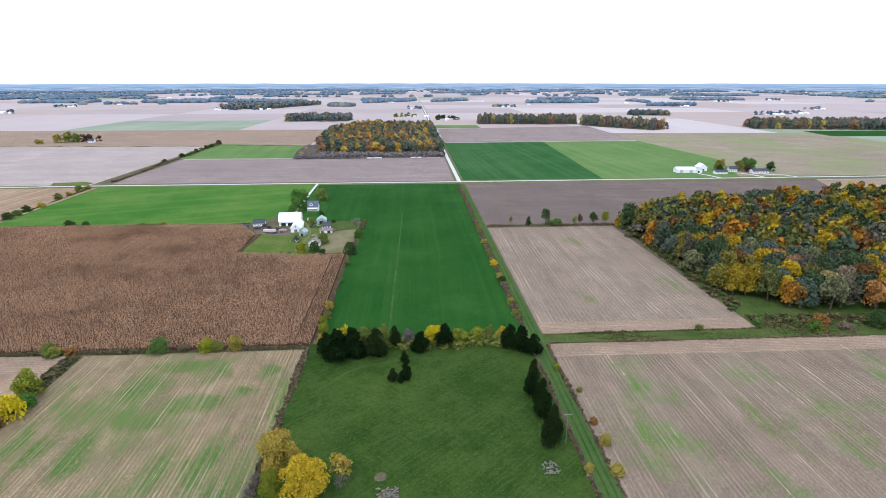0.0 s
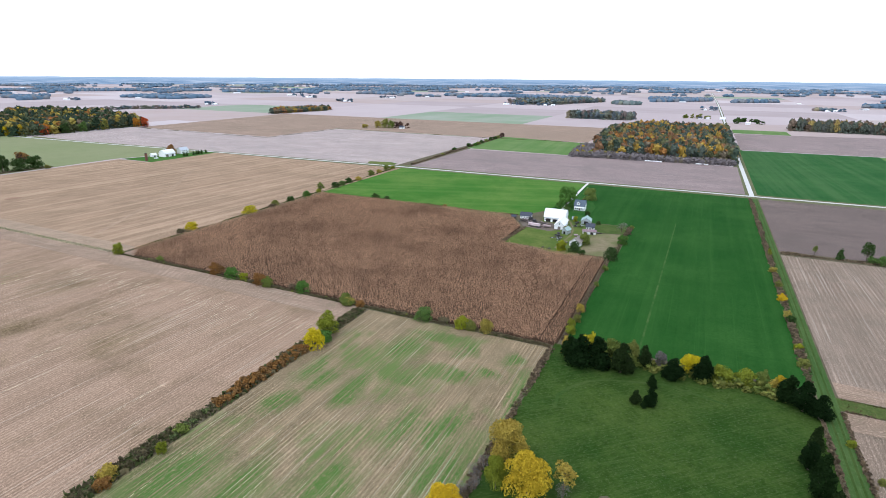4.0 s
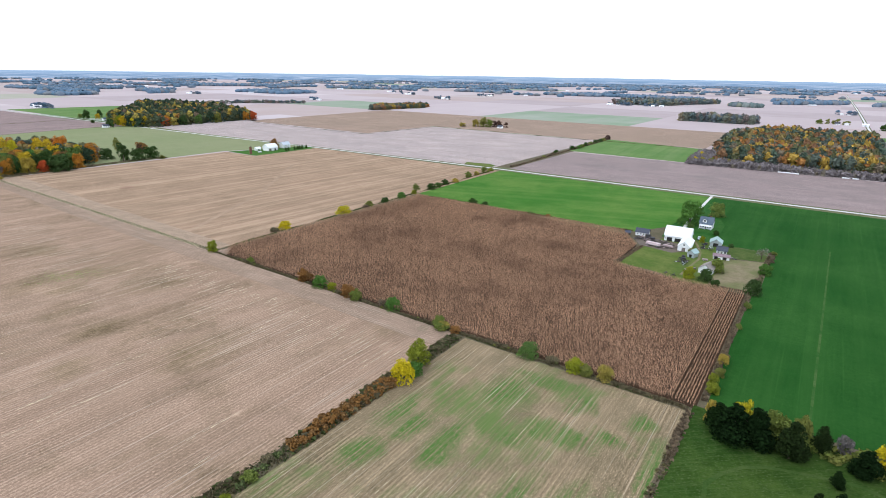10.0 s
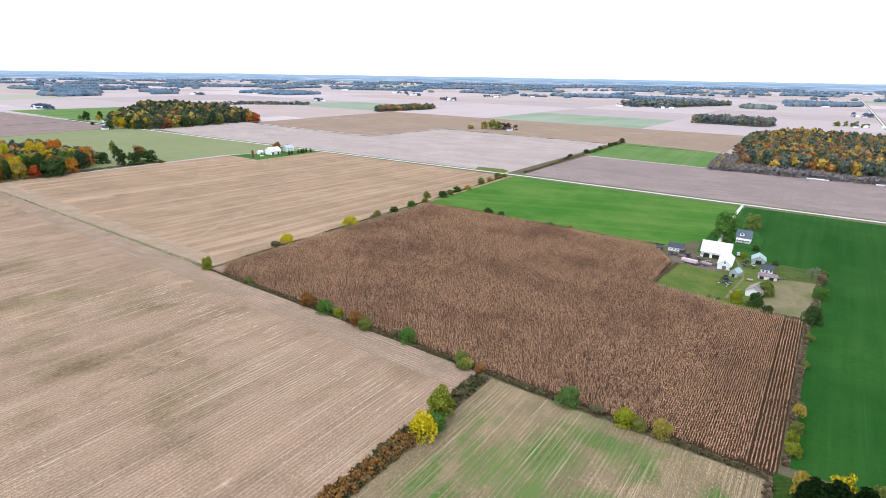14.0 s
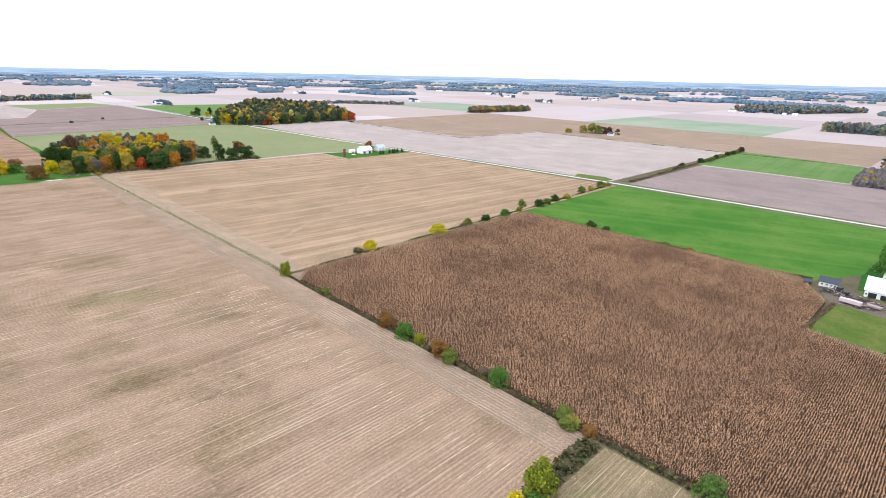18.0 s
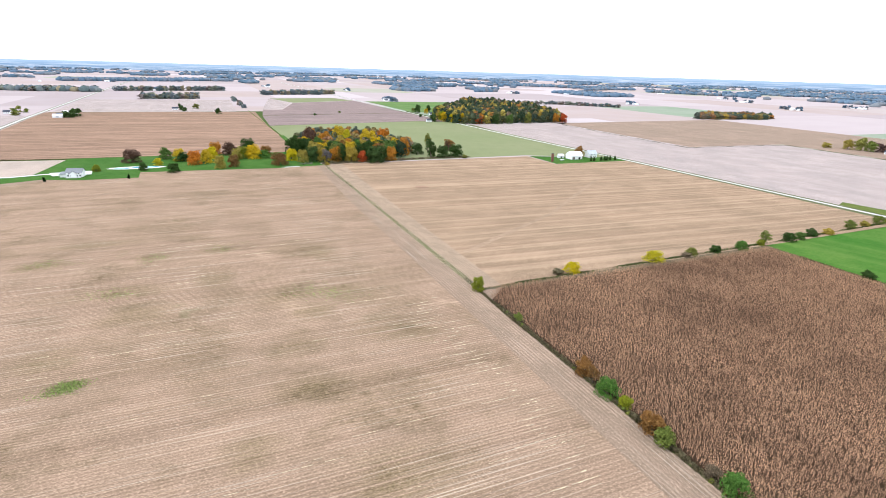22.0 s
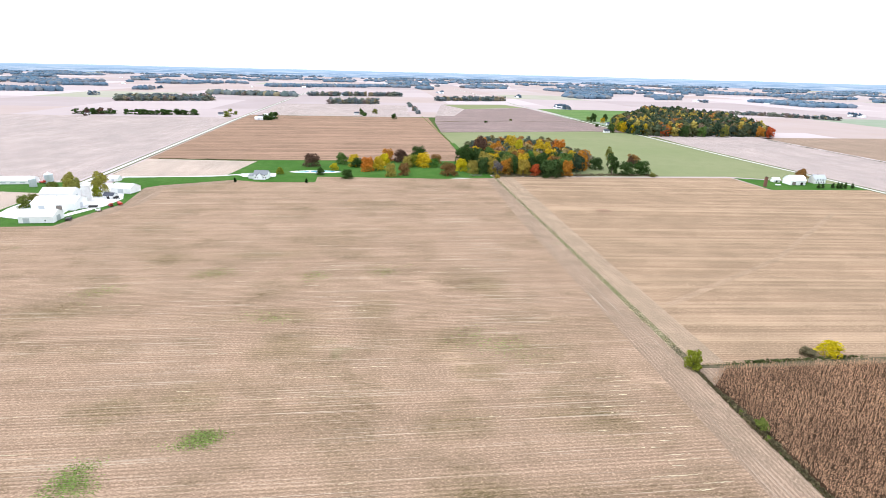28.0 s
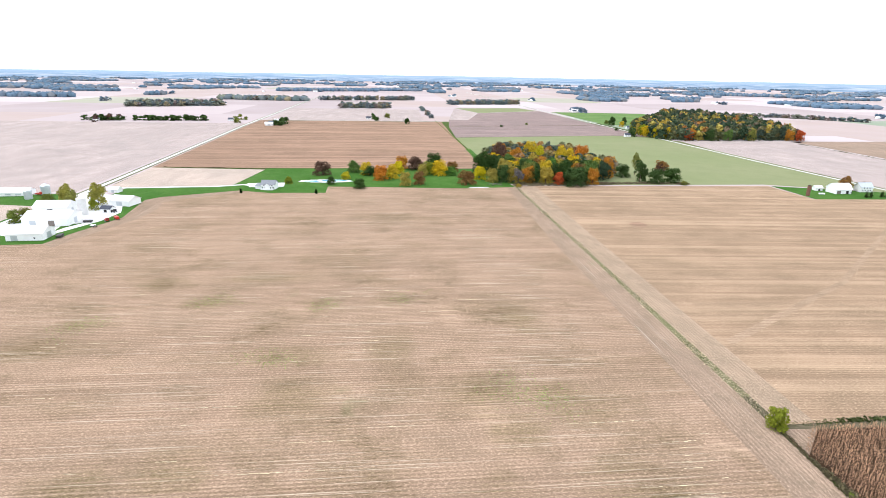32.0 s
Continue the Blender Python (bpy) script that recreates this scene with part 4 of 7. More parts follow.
def weed_patch(label, cx, cy, rx, ry, count, tall, leaf):
    """Low weeds in an uneven patch, drawn out along the rows."""
    count = int(count * 1.4)
    clump = rng.normal(0, 0.55, (9, 2))
    own = clump[rng.integers(9, size=count)] + rng.normal(0, 0.30, (count, 2)) * np.array([1.0, 1.6])
    px, py = cx + rx * own[:, 0], cy + ry * own[:, 1]
    px = np.round(px / 0.76) * 0.76 + rng.normal(0, 0.12, count)
    h = tall * rng.uniform(0.4, 1.2, count)
    ang = rng.uniform(0, math.pi, count)
    w = rng.uniform(0.08, 0.26, count)
    dx, dy = w * np.cos(ang), w * np.sin(ang)
    lean = rng.normal(0, 0.14, (count, 2))
    verts = np.stack([np.c_[px - dx, py - dy, np.full(count, 0.06)], np.c_[px + dx, py + dy, np.full(count, 0.06)],
                      np.c_[px + dx + lean[:, 0], py + dy + lean[:, 1], h + 0.06], np.c_[px - dx + lean[:, 0], py - dy + lean[:, 1], h + 0.06]], 1).reshape(-1, 3)
    me = mesh_from("weed_patch", verts, np.arange(count * 4).reshape(-1, 4), LEAF[leaf])
    return tagged(new("weed_patch", me), label, "weeds", kind="stuff")


for cx, cy, rx, ry, n in ((-309, 43, 5, 5.5, 1500), (-294, 15, 6.5, 5.5, 1700), (-449, 9, 9, 9, 330), (-443, 64, 7, 7, 240), (-450, 100, 8, 8, 240), (-395, 47, 9, 9, 300), (-368, 135, 9, 9, 300), (-357, 149, 10, 9, 300), (-426, -42, 10, 10, 300),
                           (119, 153, 6, 14, 900), (76, 138, 3, 9, 350), (147, 150, 4, 16, 500), (117, 369, 7, 10, 400), (150, 285, 5, 12, 600), (93, 265, 4, 6, 250)):
    weed_patch("patch of green weeds in the stubble", cx, cy, rx, ry, n, 0.16, "fresh")


def straw_rows(label, lines, width=0.18):
    """Broken straw left along the rows: ragged strips a hand high, (x, y, length) each."""
    verts, faces = [], []
    for x, y, length in lines:
        at = 0.0
        while at < length:
            step, w = rng.uniform(0.5, 1.6), width * rng.uniform(0.35, 1.1) * math.sin(math.pi * min(max(at / length, 0.12), 0.88))
            if rng.random() < 0.86:
                off, h, n = rng.normal(0, 0.06), rng.uniform(0.05, 0.13), len(verts)
                y0, y1 = y + at, y + at + step * 1.05
                verts += [(x + off - w, y0, 0.065), (x + off - w, y1, 0.065), (x + off, y0, 0.065 + h), (x + off, y1, 0.065 + h), (x + off + w, y0, 0.065), (x + off + w, y1, 0.065)]
                faces += [(n, n + 1, n + 3, n + 2), (n + 2, n + 3, n + 5, n + 4)]
            at += step
    me = mesh_from("straw_rows", verts, faces, LEAF["straw"])
    return tagged(new("straw_rows", me), label, "straw", kind="stuff")


straw_rows("pale straw left at the ends of the rows", [(-158 - 3.04 * n + rng.normal(0, 0.5), 190 + rng.normal(0, 4) - f, f) for n in range(60) for f in (rng.uniform(2, 26) * rng.choice((0.3, 0.6, 1.0)),)])
straw_rows("pale streaks of straw across the stubble", [(rng.uniform(-470, -152), rng.uniform(-120, 170), rng.uniform(4, 34) * rng.choice((0.3, 0.6, 1.2))) for n in range(90)], 0.12)
straw_rows("pale straw left on the weedy stubble", [(rng.uniform(-140, -51), rng.uniform(40, 196), rng.uniform(4, 24)) for n in range(36)], 0.06)
straw_rows("pale straw on the eastern stubble", [(rng.uniform(62, 330), rng.uniform(80, 200), rng.uniform(3, 16)) for n in range(70)], 0.10)


# ---- trees ----
def crown_arrays(lobes, count, size, seed, low=-0.45, tidy=0.6, core=0.7):
    """Corners and faces of a crown: leaf clumps on the outsides of several lobes (x, y, z, radius, height factor)."""
    g = np.random.default_rng(seed)
    lobes = np.array(lobes, float)
    pick = g.choice(len(lobes), count, p=lobes[:, 3] ** 2 / (lobes[:, 3] ** 2).sum())
    c = lobes[pick]
    d = g.normal(0, 1, (count, 3))
    d /= np.linalg.norm(d, axis=1, keepdims=True)
    d[:, 2] = np.where(d[:, 2] < low, -d[:, 2], d[:, 2])
    far = c[:, 3] * g.uniform(0.68, 1.08, count)
    pos = c[:, :3] + d * far[:, None] * np.c_[np.ones(count), np.ones(count), c[:, 4]]
    nor = d * tidy + g.normal(0, 0.6, (count, 3))
    nor /= np.linalg.norm(nor, axis=1, keepdims=True)
    u = np.cross(nor, g.normal(0, 1, (count, 3)))
    u /= np.linalg.norm(u, axis=1, keepdims=True)
    v = np.cross(nor, u)
    s = size * g.uniform(0.6, 1.5, count)[:, None]
    verts = np.stack([pos - u * s - v * s * 0.6, pos + u * s * 0.8 - v * s * 0.7 + nor * s * 0.25, pos + u * s + v * s * 0.7, pos - u * s * 0.7 + v * s * 0.8 + nor * s * 0.3], 1).reshape(-1, 3)
    faces = np.arange(count * 4).reshape(-1, 4)
    out = [(verts, faces)]
    for x, y, z, r, k in lobes[:4] if core else ():
        cv, cf = tube([(x, y, z - r * k * core), (x, y, z - r * k * core * 0.3), (x, y, z + r * k * core * 0.5), (x, y, z + r * k * core)],
                      [0.05, r * core, r * core * 0.85, 0.05], 5)
        cv = cv + g.normal(0, r * 0.07, cv.shape)
        out.append((cv, cf))
    return joined(out)


def broad_lobes(w, h, base, n, seed, skirt=0):
    g = random.Random(seed)
    out = [(0, 0, base + (h - base) * 0.55, w * 0.36, (h - base) / w * 0.9)]
    for i in range(n):
        a, t = i * 2.4 + g.random(), g.random()
        z = base + (h - base) * (0.16 + 0.68 * t)
        reach = w * 0.5 * (0.66 if t < 0.7 else 0.36) * (0.6 + 0.55 * g.random())
        r = w * (0.12 + 0.13 * g.random())
        out.append((reach * math.cos(a), reach * math.sin(a), min(z, h - r * 0.8), r, 0.85))
    for i in range(skirt):
        a, r = i * 6.283 / skirt + g.uniform(-0.3, 0.3), w * (0.15 + 0.06 * g.random())
        reach = w * 0.5 * g.uniform(0.5, 0.78)
        out.append((reach * math.cos(a), reach * math.sin(a), r * 0.45, r, 0.9))
    return out


def cedar_lobes(w, h, base, n, seed):
    g = random.Random(seed)
    out = []
    for i in range(n):
        t = i / (n - 1)
        r = w * 0.5 * (0.16 + 0.84 * (1 - t) ** 0.58) * (0.60 if i % 2 else 0.86) * (0.75 if i == 0 else 1)
        a, off = g.random() * 6.28, w * 0.22 * (1 - 0.8 * t)
        out.append((off * math.cos(a), off * math.sin(a), base + (h - base - r * 0.5) * t + r * 0.4, r, 1.05))
    return out


def trunk_arrays(h, r, top, limbs, spread, seed):
    g = random.Random(seed)
    pts = [(0, 0, -0.3), (0, 0, 0.15 * h)]
    for i in range(3):
        f = 0.15 + (top - 0.15) * (i + 1) / 3
        pts.append((g.uniform(-0.03, 0.03) * h, g.uniform(-0.03, 0.03) * h, f * h))
    out = [tube(pts, [r * 1.25, r, r * 0.8, r * 0.55, r * 0.2], 7)]
    for i in range(limbs):
        a = i * 2.4 + g.random() * 0.8
        z0 = h * (0.25 + 0.4 * i / max(limbs, 1))
        reach = spread * (0.6 + 0.5 * g.random())
        p = [(0, 0, z0), (reach * 0.45 * math.cos(a), reach * 0.45 * math.sin(a), z0 + h * 0.09), (reach * math.cos(a), reach * math.sin(a), z0 + h * (0.2 + 0.12 * g.random()))]
        out.append(tube(p, [r * 0.42, r * 0.28, r * 0.07], 5))
    return joined(out)


KINDS = {}


def tree_kind(key, shape, leaf, count, size, seed, w=1.0, h=1.0, base=0.2, limbs=6, lobes=11, core=0.68, skirt=0):
    """Arrays for one kind of tree, about one metre tall and wide; KINDS keeps them with their meshes."""
    if shape == "cedar":
        lob = cedar_lobes(w, h, base, lobes, seed)
    else:
        lob = broad_lobes(w, h, base, lobes, seed, 7 if shape == "bush" else skirt)
    crown = crown_arrays(lob, count, size, seed, core=core)
    trunk = trunk_arrays(h, 0.028 if shape != "bush" else 0.02, 0.8, limbs, w * 0.34, seed)
    KINDS[key] = (crown, trunk, mesh_from("crown", *crown, LEAF[leaf]), mesh_from("trunk", *trunk, M["bark"]), w)


def recoloured(key, source, leaf):
    crown, trunk, _, wood, w = KINDS[source]
    KINDS[key] = (crown, trunk, mesh_from("crown", *crown, LEAF[leaf]), wood, w)


for v in range(6):
    tree_kind(f"wood{v}", "broad", "autumn", 1500, 0.026, 20 + v, w=0.80 + 0.05 * (v % 3), base=0.03 + 0.02 * (v % 2), lobes=14 + v % 4, core=0.62)
    recoloured(f"deep{v}", f"wood{v}", "deep_autumn")
    recoloured(f"mixed{v}", f"wood{v}", "mixed")
for v in range(3):
    tree_kind(f"canopy{v}", "broad", "autumn", 240, 0.059, 30 + v, w=0.82, base=0.06, lobes=11, limbs=2, core=0.62, skirt=3)
    tree_kind(f"far{v}", "broad", "deep_autumn", 150, 0.066, 40 + v, w=0.8, base=0.06, lobes=8, limbs=2, core=0.6, skirt=4)
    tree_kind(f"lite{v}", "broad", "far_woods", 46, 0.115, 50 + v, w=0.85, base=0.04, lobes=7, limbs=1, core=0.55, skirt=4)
    tree_kind(f"shrub{v}", "bush", "brush", 90, 0.105, 55 + v, w=1.15, base=0.02, lobes=8, limbs=2, core=0.55)


def hull(key, seed, sides=5):
    """A rounded uneven crown for trees a few kilometres off."""
    g = np.random.default_rng(seed)
    v, f = tube([(0, 0, 0.0), (0, 0, 0.55), (0, 0, 1.0)], [0.46, 0.58, 0.14], sides)
    v = v + g.normal(0, 0.055, v.shape) * np.array([1, 1, 1.2])
    KINDS[key] = ((v, f), None, None, None, 1.0)


for v in range(4):
    hull(f"hull{v}", 80 + v)
for v in range(3):
    tree_kind(f"cedar{v}", "cedar", "cedar", 3800, 0.019, 60 + v, w=0.62, base=0.02, lobes=15, limbs=2, core=0.66)
tree_kind("broad_fine", "broad", "yellow", 9000, 0.0142, 70, w=1.0, base=0.05, lobes=22, limbs=9, core=0.6)
tree_kind("broad_mid", "broad", "green", 2300, 0.0235, 71, w=0.95, base=0.05, lobes=16, limbs=8, core=0.6, skirt=3)
tree_kind("broad_low", "broad", "green", 2300, 0.0235, 77, w=1.05, base=0.03, lobes=18, limbs=8, core=0.6, skirt=5)
tree_kind("bush", "bush", "green", 1700, 0.031, 72, w=1.05, base=0.02, lobes=12, limbs=5, core=0.55)
tree_kind("bush2", "bush", "green", 1700, 0.031, 73, w=1.25, base=0.02, lobes=14, limbs=5, core=0.55)
tree_kind("open", "broad", "olive", 800, 0.026, 74, w=0.75, base=0.14, lobes=14, limbs=12, core=0.0)
tree_kind("bare", "broad", "twigs", 700, 0.013, 75, w=0.9, base=0.12, lobes=14, limbs=16, core=0.0)
tree_kind("pine", "cedar", "dark_green", 700, 0.038, 76, w=0.5, base=0.03, lobes=9, limbs=2, core=0.6)


def kind_of(shape, leaf):
    key = f"{shape}_{leaf}"
    if key not in KINDS:
        recoloured(key, shape, leaf)
    return key


def tree(key, x, y, tall, wide, label, category="tree", group="", name="tree", turn=None):
    _, _, crown, trunk, w = KINDS[key]
    sink = 0.10 * tall if key.startswith("broad_low") else 0.0
    ob = thing(name, label, category, None, group)
    part("trunk", trunk, None, ob)
    part("crown", crown, None, ob)
    gx, gy, gz, k = laid(x, y)
    yaw = rng.uniform(0, 360) if turn is None else turn
    ob.matrix_basis = pose(gx, gy, gz - sink * k, 0, 0, yaw) @ Matrix.Diagonal((wide / w * k, wide / w * k, tall * k, 1))
    return ob


def inside(px, py, poly):
    hit = False
    for (x0, y0), (x1, y1) in zip(poly, poly[1:] + poly[:1]):
        if (y0 > py) != (y1 > py) and px < (x1 - x0) * (py - y0) / (y1 - y0) + x0:
            hit = not hit
    return hit


def scattered(poly, gap, seed, jitter=0.36):
    """Places inside an outline, about gap apart, uneven."""
    g = random.Random(seed)
    xs, ys = [p[0] for p in poly], [p[1] for p in poly]
    out, y, odd = [], min(ys), 0
    while y < max(ys):
        x = min(xs) + (gap / 2 if odd else 0)
        while x < max(xs):
            px, py = x + g.uniform(-jitter, jitter) * gap, y + g.uniform(-jitter, jitter) * gap
            if inside(px, py, poly):
                out.append((px, py))
            x += gap
        y, odd = y + gap * 0.87, 1 - odd
    return out


def wood_stuff(name, label, spots, keys, tall, wide, leaf, seed):
    """Many trees of a wood joined: nobody could count them."""
    g = np.random.default_rng(seed)
    vs, fs, ts, at, hulls = [], [], [], 0, keys[0].startswith("hull")
    for x, y in spots:
        crown, trunk, _, _, w = KINDS[keys[g.integers(len(keys))]]
        v, f = crown
        gx, gy, gz, k = laid(x, y)
        h, d, a = tall * (g.uniform(0.84, 1.10) if hulls else g.uniform(0.62, 1.18)) * k, wide / w * (g.uniform(1.05, 1.45) if hulls else g.uniform(0.8, 1.2)) * k, g.uniform(0, 6.28)
        c, s = math.cos(a), math.sin(a)
        vs.append(np.c_[(v[:, 0] * c - v[:, 1] * s) * d + gx, (v[:, 0] * s + v[:, 1] * c) * d + gy, v[:, 2] * h + gz])
        fs.append(f + at)
        ts.append(np.full(len(v), g.random()))
        at += len(v)
    me = mesh_from(name, np.concatenate(vs), np.concatenate(fs), LEAF[leaf], np.concatenate(ts))
    return tagged(new(name, me), label, "woodland", kind="stuff")


AUTUMN_LABEL = "tall broadleaf tree in mixed autumn colours"

# ---- the eastern wood ----
east = [(167, 412), (241, 462), (480, 500), (480, 330), (300, 236), (205, 240), (170, 262)]
spots = scattered(east, 10.2, 3)
spots.sort(key=lambda p: 0.75 * p[0] + p[1])
for n, (x, y) in enumerate(spots[:100]):
    tree(f"deep{n % 6}" if n % 4 == 1 else f"wood{n % 6}", x, y, rng.uniform(16, 22), rng.uniform(11.5, 15), AUTUMN_LABEL, group="trees of the eastern wood")
wood_stuff("eastern_woodland", "autumn woodland canopy behind the field", spots[100:], ["canopy0", "canopy1", "canopy2"], 19, 13, "autumn", 4)
wood_stuff("woodland_edge_brush", "brushy undergrowth along the edge of the wood", scattered([(162, 245), (170, 250), (176, 405), (167, 415)], 4, 5) + scattered([(175, 228), (260, 224), (260, 232), (175, 240)], 5, 6), ["shrub0", "shrub1", "shrub2"], 2.6, 4.5, "green_weeds", 6)

# ---- the northern wood ----
north = [(-140, 858), (-60, 850), (46, 850), (46, 1330), (-120, 1360), (-175, 1200), (-165, 980)]
nspots = scattered(north, 11, 8)
wood_stuff("northern_woodland", "rust and orange autumn woodland beside the road", nspots, ["far0", "far1", "far2"], 22, 15, "deep_autumn", 9)
wood_stuff("woodland_edge_brush", "grey leafless brush in front of the wood", scattered([(-176, 818), (48, 829), (48, 858), (-110, 864), (-165, 960), (-182, 940)], 5.0, 10), ["shrub0", "shrub1", "shrub2"], 7.5, 7.0, "brush", 11)
for x, y, leaf in ((-168, 840, "yellow"), (-160, 842, "gold_brown"), (-148, 842, "lime"), (-128, 843, "gold_brown"), (-172, 905, "yellow"), (-164, 960, "lime")):
    tree(kind_of("broad_mid", leaf), x, y, 9, 8, "small yellowing tree at the edge of the wood")

# ---- the western grove ----
grove = [(-738, 226), (-744, 302), (-760, 326), (-800, 352), (-930, 340), (-975, 250), (-850, 205), (-765, 214)]
gspots = sorted(scattered(grove, 12.5, 12), key=lambda p: -p[0] + 0.2 * p[1])
HUES = ("dark_green", "olive", "green", "orange", "dark_green", "gold_brown", "dark_green", "yellow", "rust", "olive", "dark_green", "yellow", "dark_green", "green")
for n, (x, y) in enumerate(gspots[:56]):
    hue = HUES[(n * 5 + n // 7) % len(HUES)]
    tree(kind_of("broad_low" if n % 2 else "broad_mid", hue), x - 6, y, rng.uniform(17, 24), rng.uniform(17, 21), "tall grove tree with " + LEAF[hue].name.replace("_", " "), group="trees of the western grove")
wood_stuff("western_woodland", "autumn canopy at the back of the grove", gspots[56:], ["canopy0", "canopy1", "canopy2"], 19, 17, "deep_autumn", 13)
wood_stuff("woodland_edge_brush", "rough brown brush under the edge of the grove", scattered([(-728, 218), (-732, 300), (-738, 345), (-736, 412), (-745, 412), (-748, 345), (-745, 222)], 3.4, 14), ["shrub0", "shrub1", "shrub2"], 1.1, 3.6, "weeds", 15)
for x, y, tall, wide, shape, leaf, label in (
    (-740, 172, 17, 17, "broad_low", "rust", "rust-orange tree on the lawn"),
    (-766, 189, 17, 13, "broad_low", "lemon", "bright yellow tree beside the grove"),
    (-751, 200, 18, 12, "broad_low", "gold_brown", "golden tree beside the grove"),
    (-752, 211, 22, 16, "broad_low", "dark_green", "tall olive tree at the corner of the grove"),
    (-794, 196, 30, 18, "broad_mid", "dark_green", "tall dark green tree in the grove"),
    (-746, 238, 21, 14, "broad_mid", "orange", "orange tree at the edge of the grove"),
    (-744, 226, 17, 11, "open", "twigs", "half-bare grey tree at the edge of the grove"),
    (-744, 255, 21, 14, "broad_low", "gold_brown", "dull golden tree at the edge of the grove"),
    (-738, 267, 16, 11, "broad_low", "red", "orange-red maple at the edge of the grove"),
    (-734, 282, 23, 27, "broad_low", "dark_green", "large spreading dark green tree at the edge of the grove"),
    (-738, 303, 21, 12, "broad_low", "orange", "golden orange tree at the corner of the grove"),
    (-776, 332, 28, 15, "broad_low", "orange", "tall orange tree at the end of the grove"),
    (-760, 322, 25, 15, "broad_mid", "mixed", "mixed green and gold tree in the grove"),
    (-839, 223, 36, 22, "broad_mid", "maroon", "tall dark grey-brown tree standing above the grove"),
    (-824, 240, 31, 18, "broad_mid", "orange", "orange tree in the middle of the grove"),
    (-818, 300, 32, 22, "broad_mid", "yellow", "broad yellow tree in the middle of the grove"),
    (-862, 229, 33, 17, "broad_low", "orange", "golden orange crown at the back of the grove"),
    (-878, 271, 34, 19, "broad_low", "yellow", "golden yellow crown at the back of the grove"),
    (-848, 275, 32, 17, "broad_low", "lemon", "bright yellow crown in the grove"),
    (-842, 301, 33, 18, "broad_low", "yellow", "golden yellow crown in the grove"),
    (-850, 329, 33, 18, "broad_low", "orange", "orange crown at the back of the grove"),
    (-806, 348, 24, 15, "broad_low", "orange", "rust-orange tree at the end of the grove"),
    (-812, 206, 24, 19, "broad_low", "dark_green", "broad dark green tree at the side of the grove"),
    (-724, 222, 4, 6, "bush", "gold_brown", "small golden bush at the field corner"),
    (-780, 353, 18, 15, "broad_low", "dark_green", "dark green tree east of the grove"),
    (-793, 373, 28, 9, "open", "olive", "thin tall tree with sparse leaves"),
    (-749, 359, 26, 14, "open", "dark_green", "tall open dark green tree at the field edge"),
    (-752, 362, 15, 12, "broad_mid", "dark_green", "round dark green tree at the field edge"),
    (-744, 374, 19, 16, "broad_low", "dark_green", "broad dark green tree at the field edge"),
    (-798, 407, 18, 16, "open", "rust", "sparse rust-coloured tree by the grove"),
    (-796, 405, 16, 13, "broad_mid", "maroon", "brownish tree behind the green row"),
    (-750, 394, 19, 20, "broad_low", "dark_green", "spreading dark green tree at the end of the row"),
    (-733, 400, 5, 7, "bush", "olive", "low bush at the end of the tree row"),
):
    tree(kind_of(shape, leaf), x, y, tall * (0.88 if tall > 15 else 1.0), wide * (1.15 if tall > 15 else 1.0), label)

# ---- trees on the western lawn ----
for x, y, tall, wide, leaf, label in (
    (-792, 21, 18, 16, "maroon", "dark purple-grey tree on the lawn"),
    (-740, 36, 9.5, 8, "dark_green", "small dark green tree beside the pool"),
    (-768, 48, 9.5, 9, "lemon", "small yellow tree behind the pool"),
    (-809, 54, 16, 13, "green", "green tree with a yellow top on the lawn"),
    (-788, 72, 13, 13, "dark_green", "round dark green tree on the lawn"),
    (-794, 68, 17, 13, "yellow", "bright yellow tree on the lawn"),
    (-720, 65, 12, 10, "dark_green", "dark green bushy tree on the lawn"),
    (-763, 85, 19, 14, "orange", "rust-orange tree on the lawn"),
    (-773, 97, 18, 14, "yellow", "golden yellow tree on the lawn"),
    (-800, 103, 17, 13, "lemon", "bright yellow tree in the tree row"),
    (-733, 109, 17, 11, "gold_brown", "tall thin-leaved golden brown tree on the lawn"),
    (-740, 123, 16, 12, "rust", "rust-orange tree on the lawn"),
    (-825, 124, 19, 15, "maroon", "dark maroon tree behind the row"),
    (-830, 108, 19, 14, "orange", "golden orange tree behind the row"),
    (-787, 129, 16, 11, "gold_brown", "golden tree in the row"),
    (-838, 146, 22, 17, "dark_green", "tall dark green tree behind the lawn"),
    (-797, 137, 17, 14, "lime", "yellow-green tree in the row"),
    (-793, 149, 20, 18, "yellow", "broad golden tree in the row"),
    (-791, 161, 12, 13, "green", "green bushy tree at the end of the row"),
    (-815, 165, 14, 12, "rust", "rust-brown tree behind the row"),
    (-743, -6, 8.5, 7, "lime", "small yellow-green tree by the white house"),
):
    tree(kind_of("broad_low", leaf), x, y, tall * 0.88, wide * 1.25, label, group="trees on the lawn")
for x, y in ((-699, -41), (-696, 27)):
    tree(kind_of("pine", "cedar"), x, y, 4.5, 3.2, "small dark evergreen shrub on the lawn", group="evergreens on the lawn")

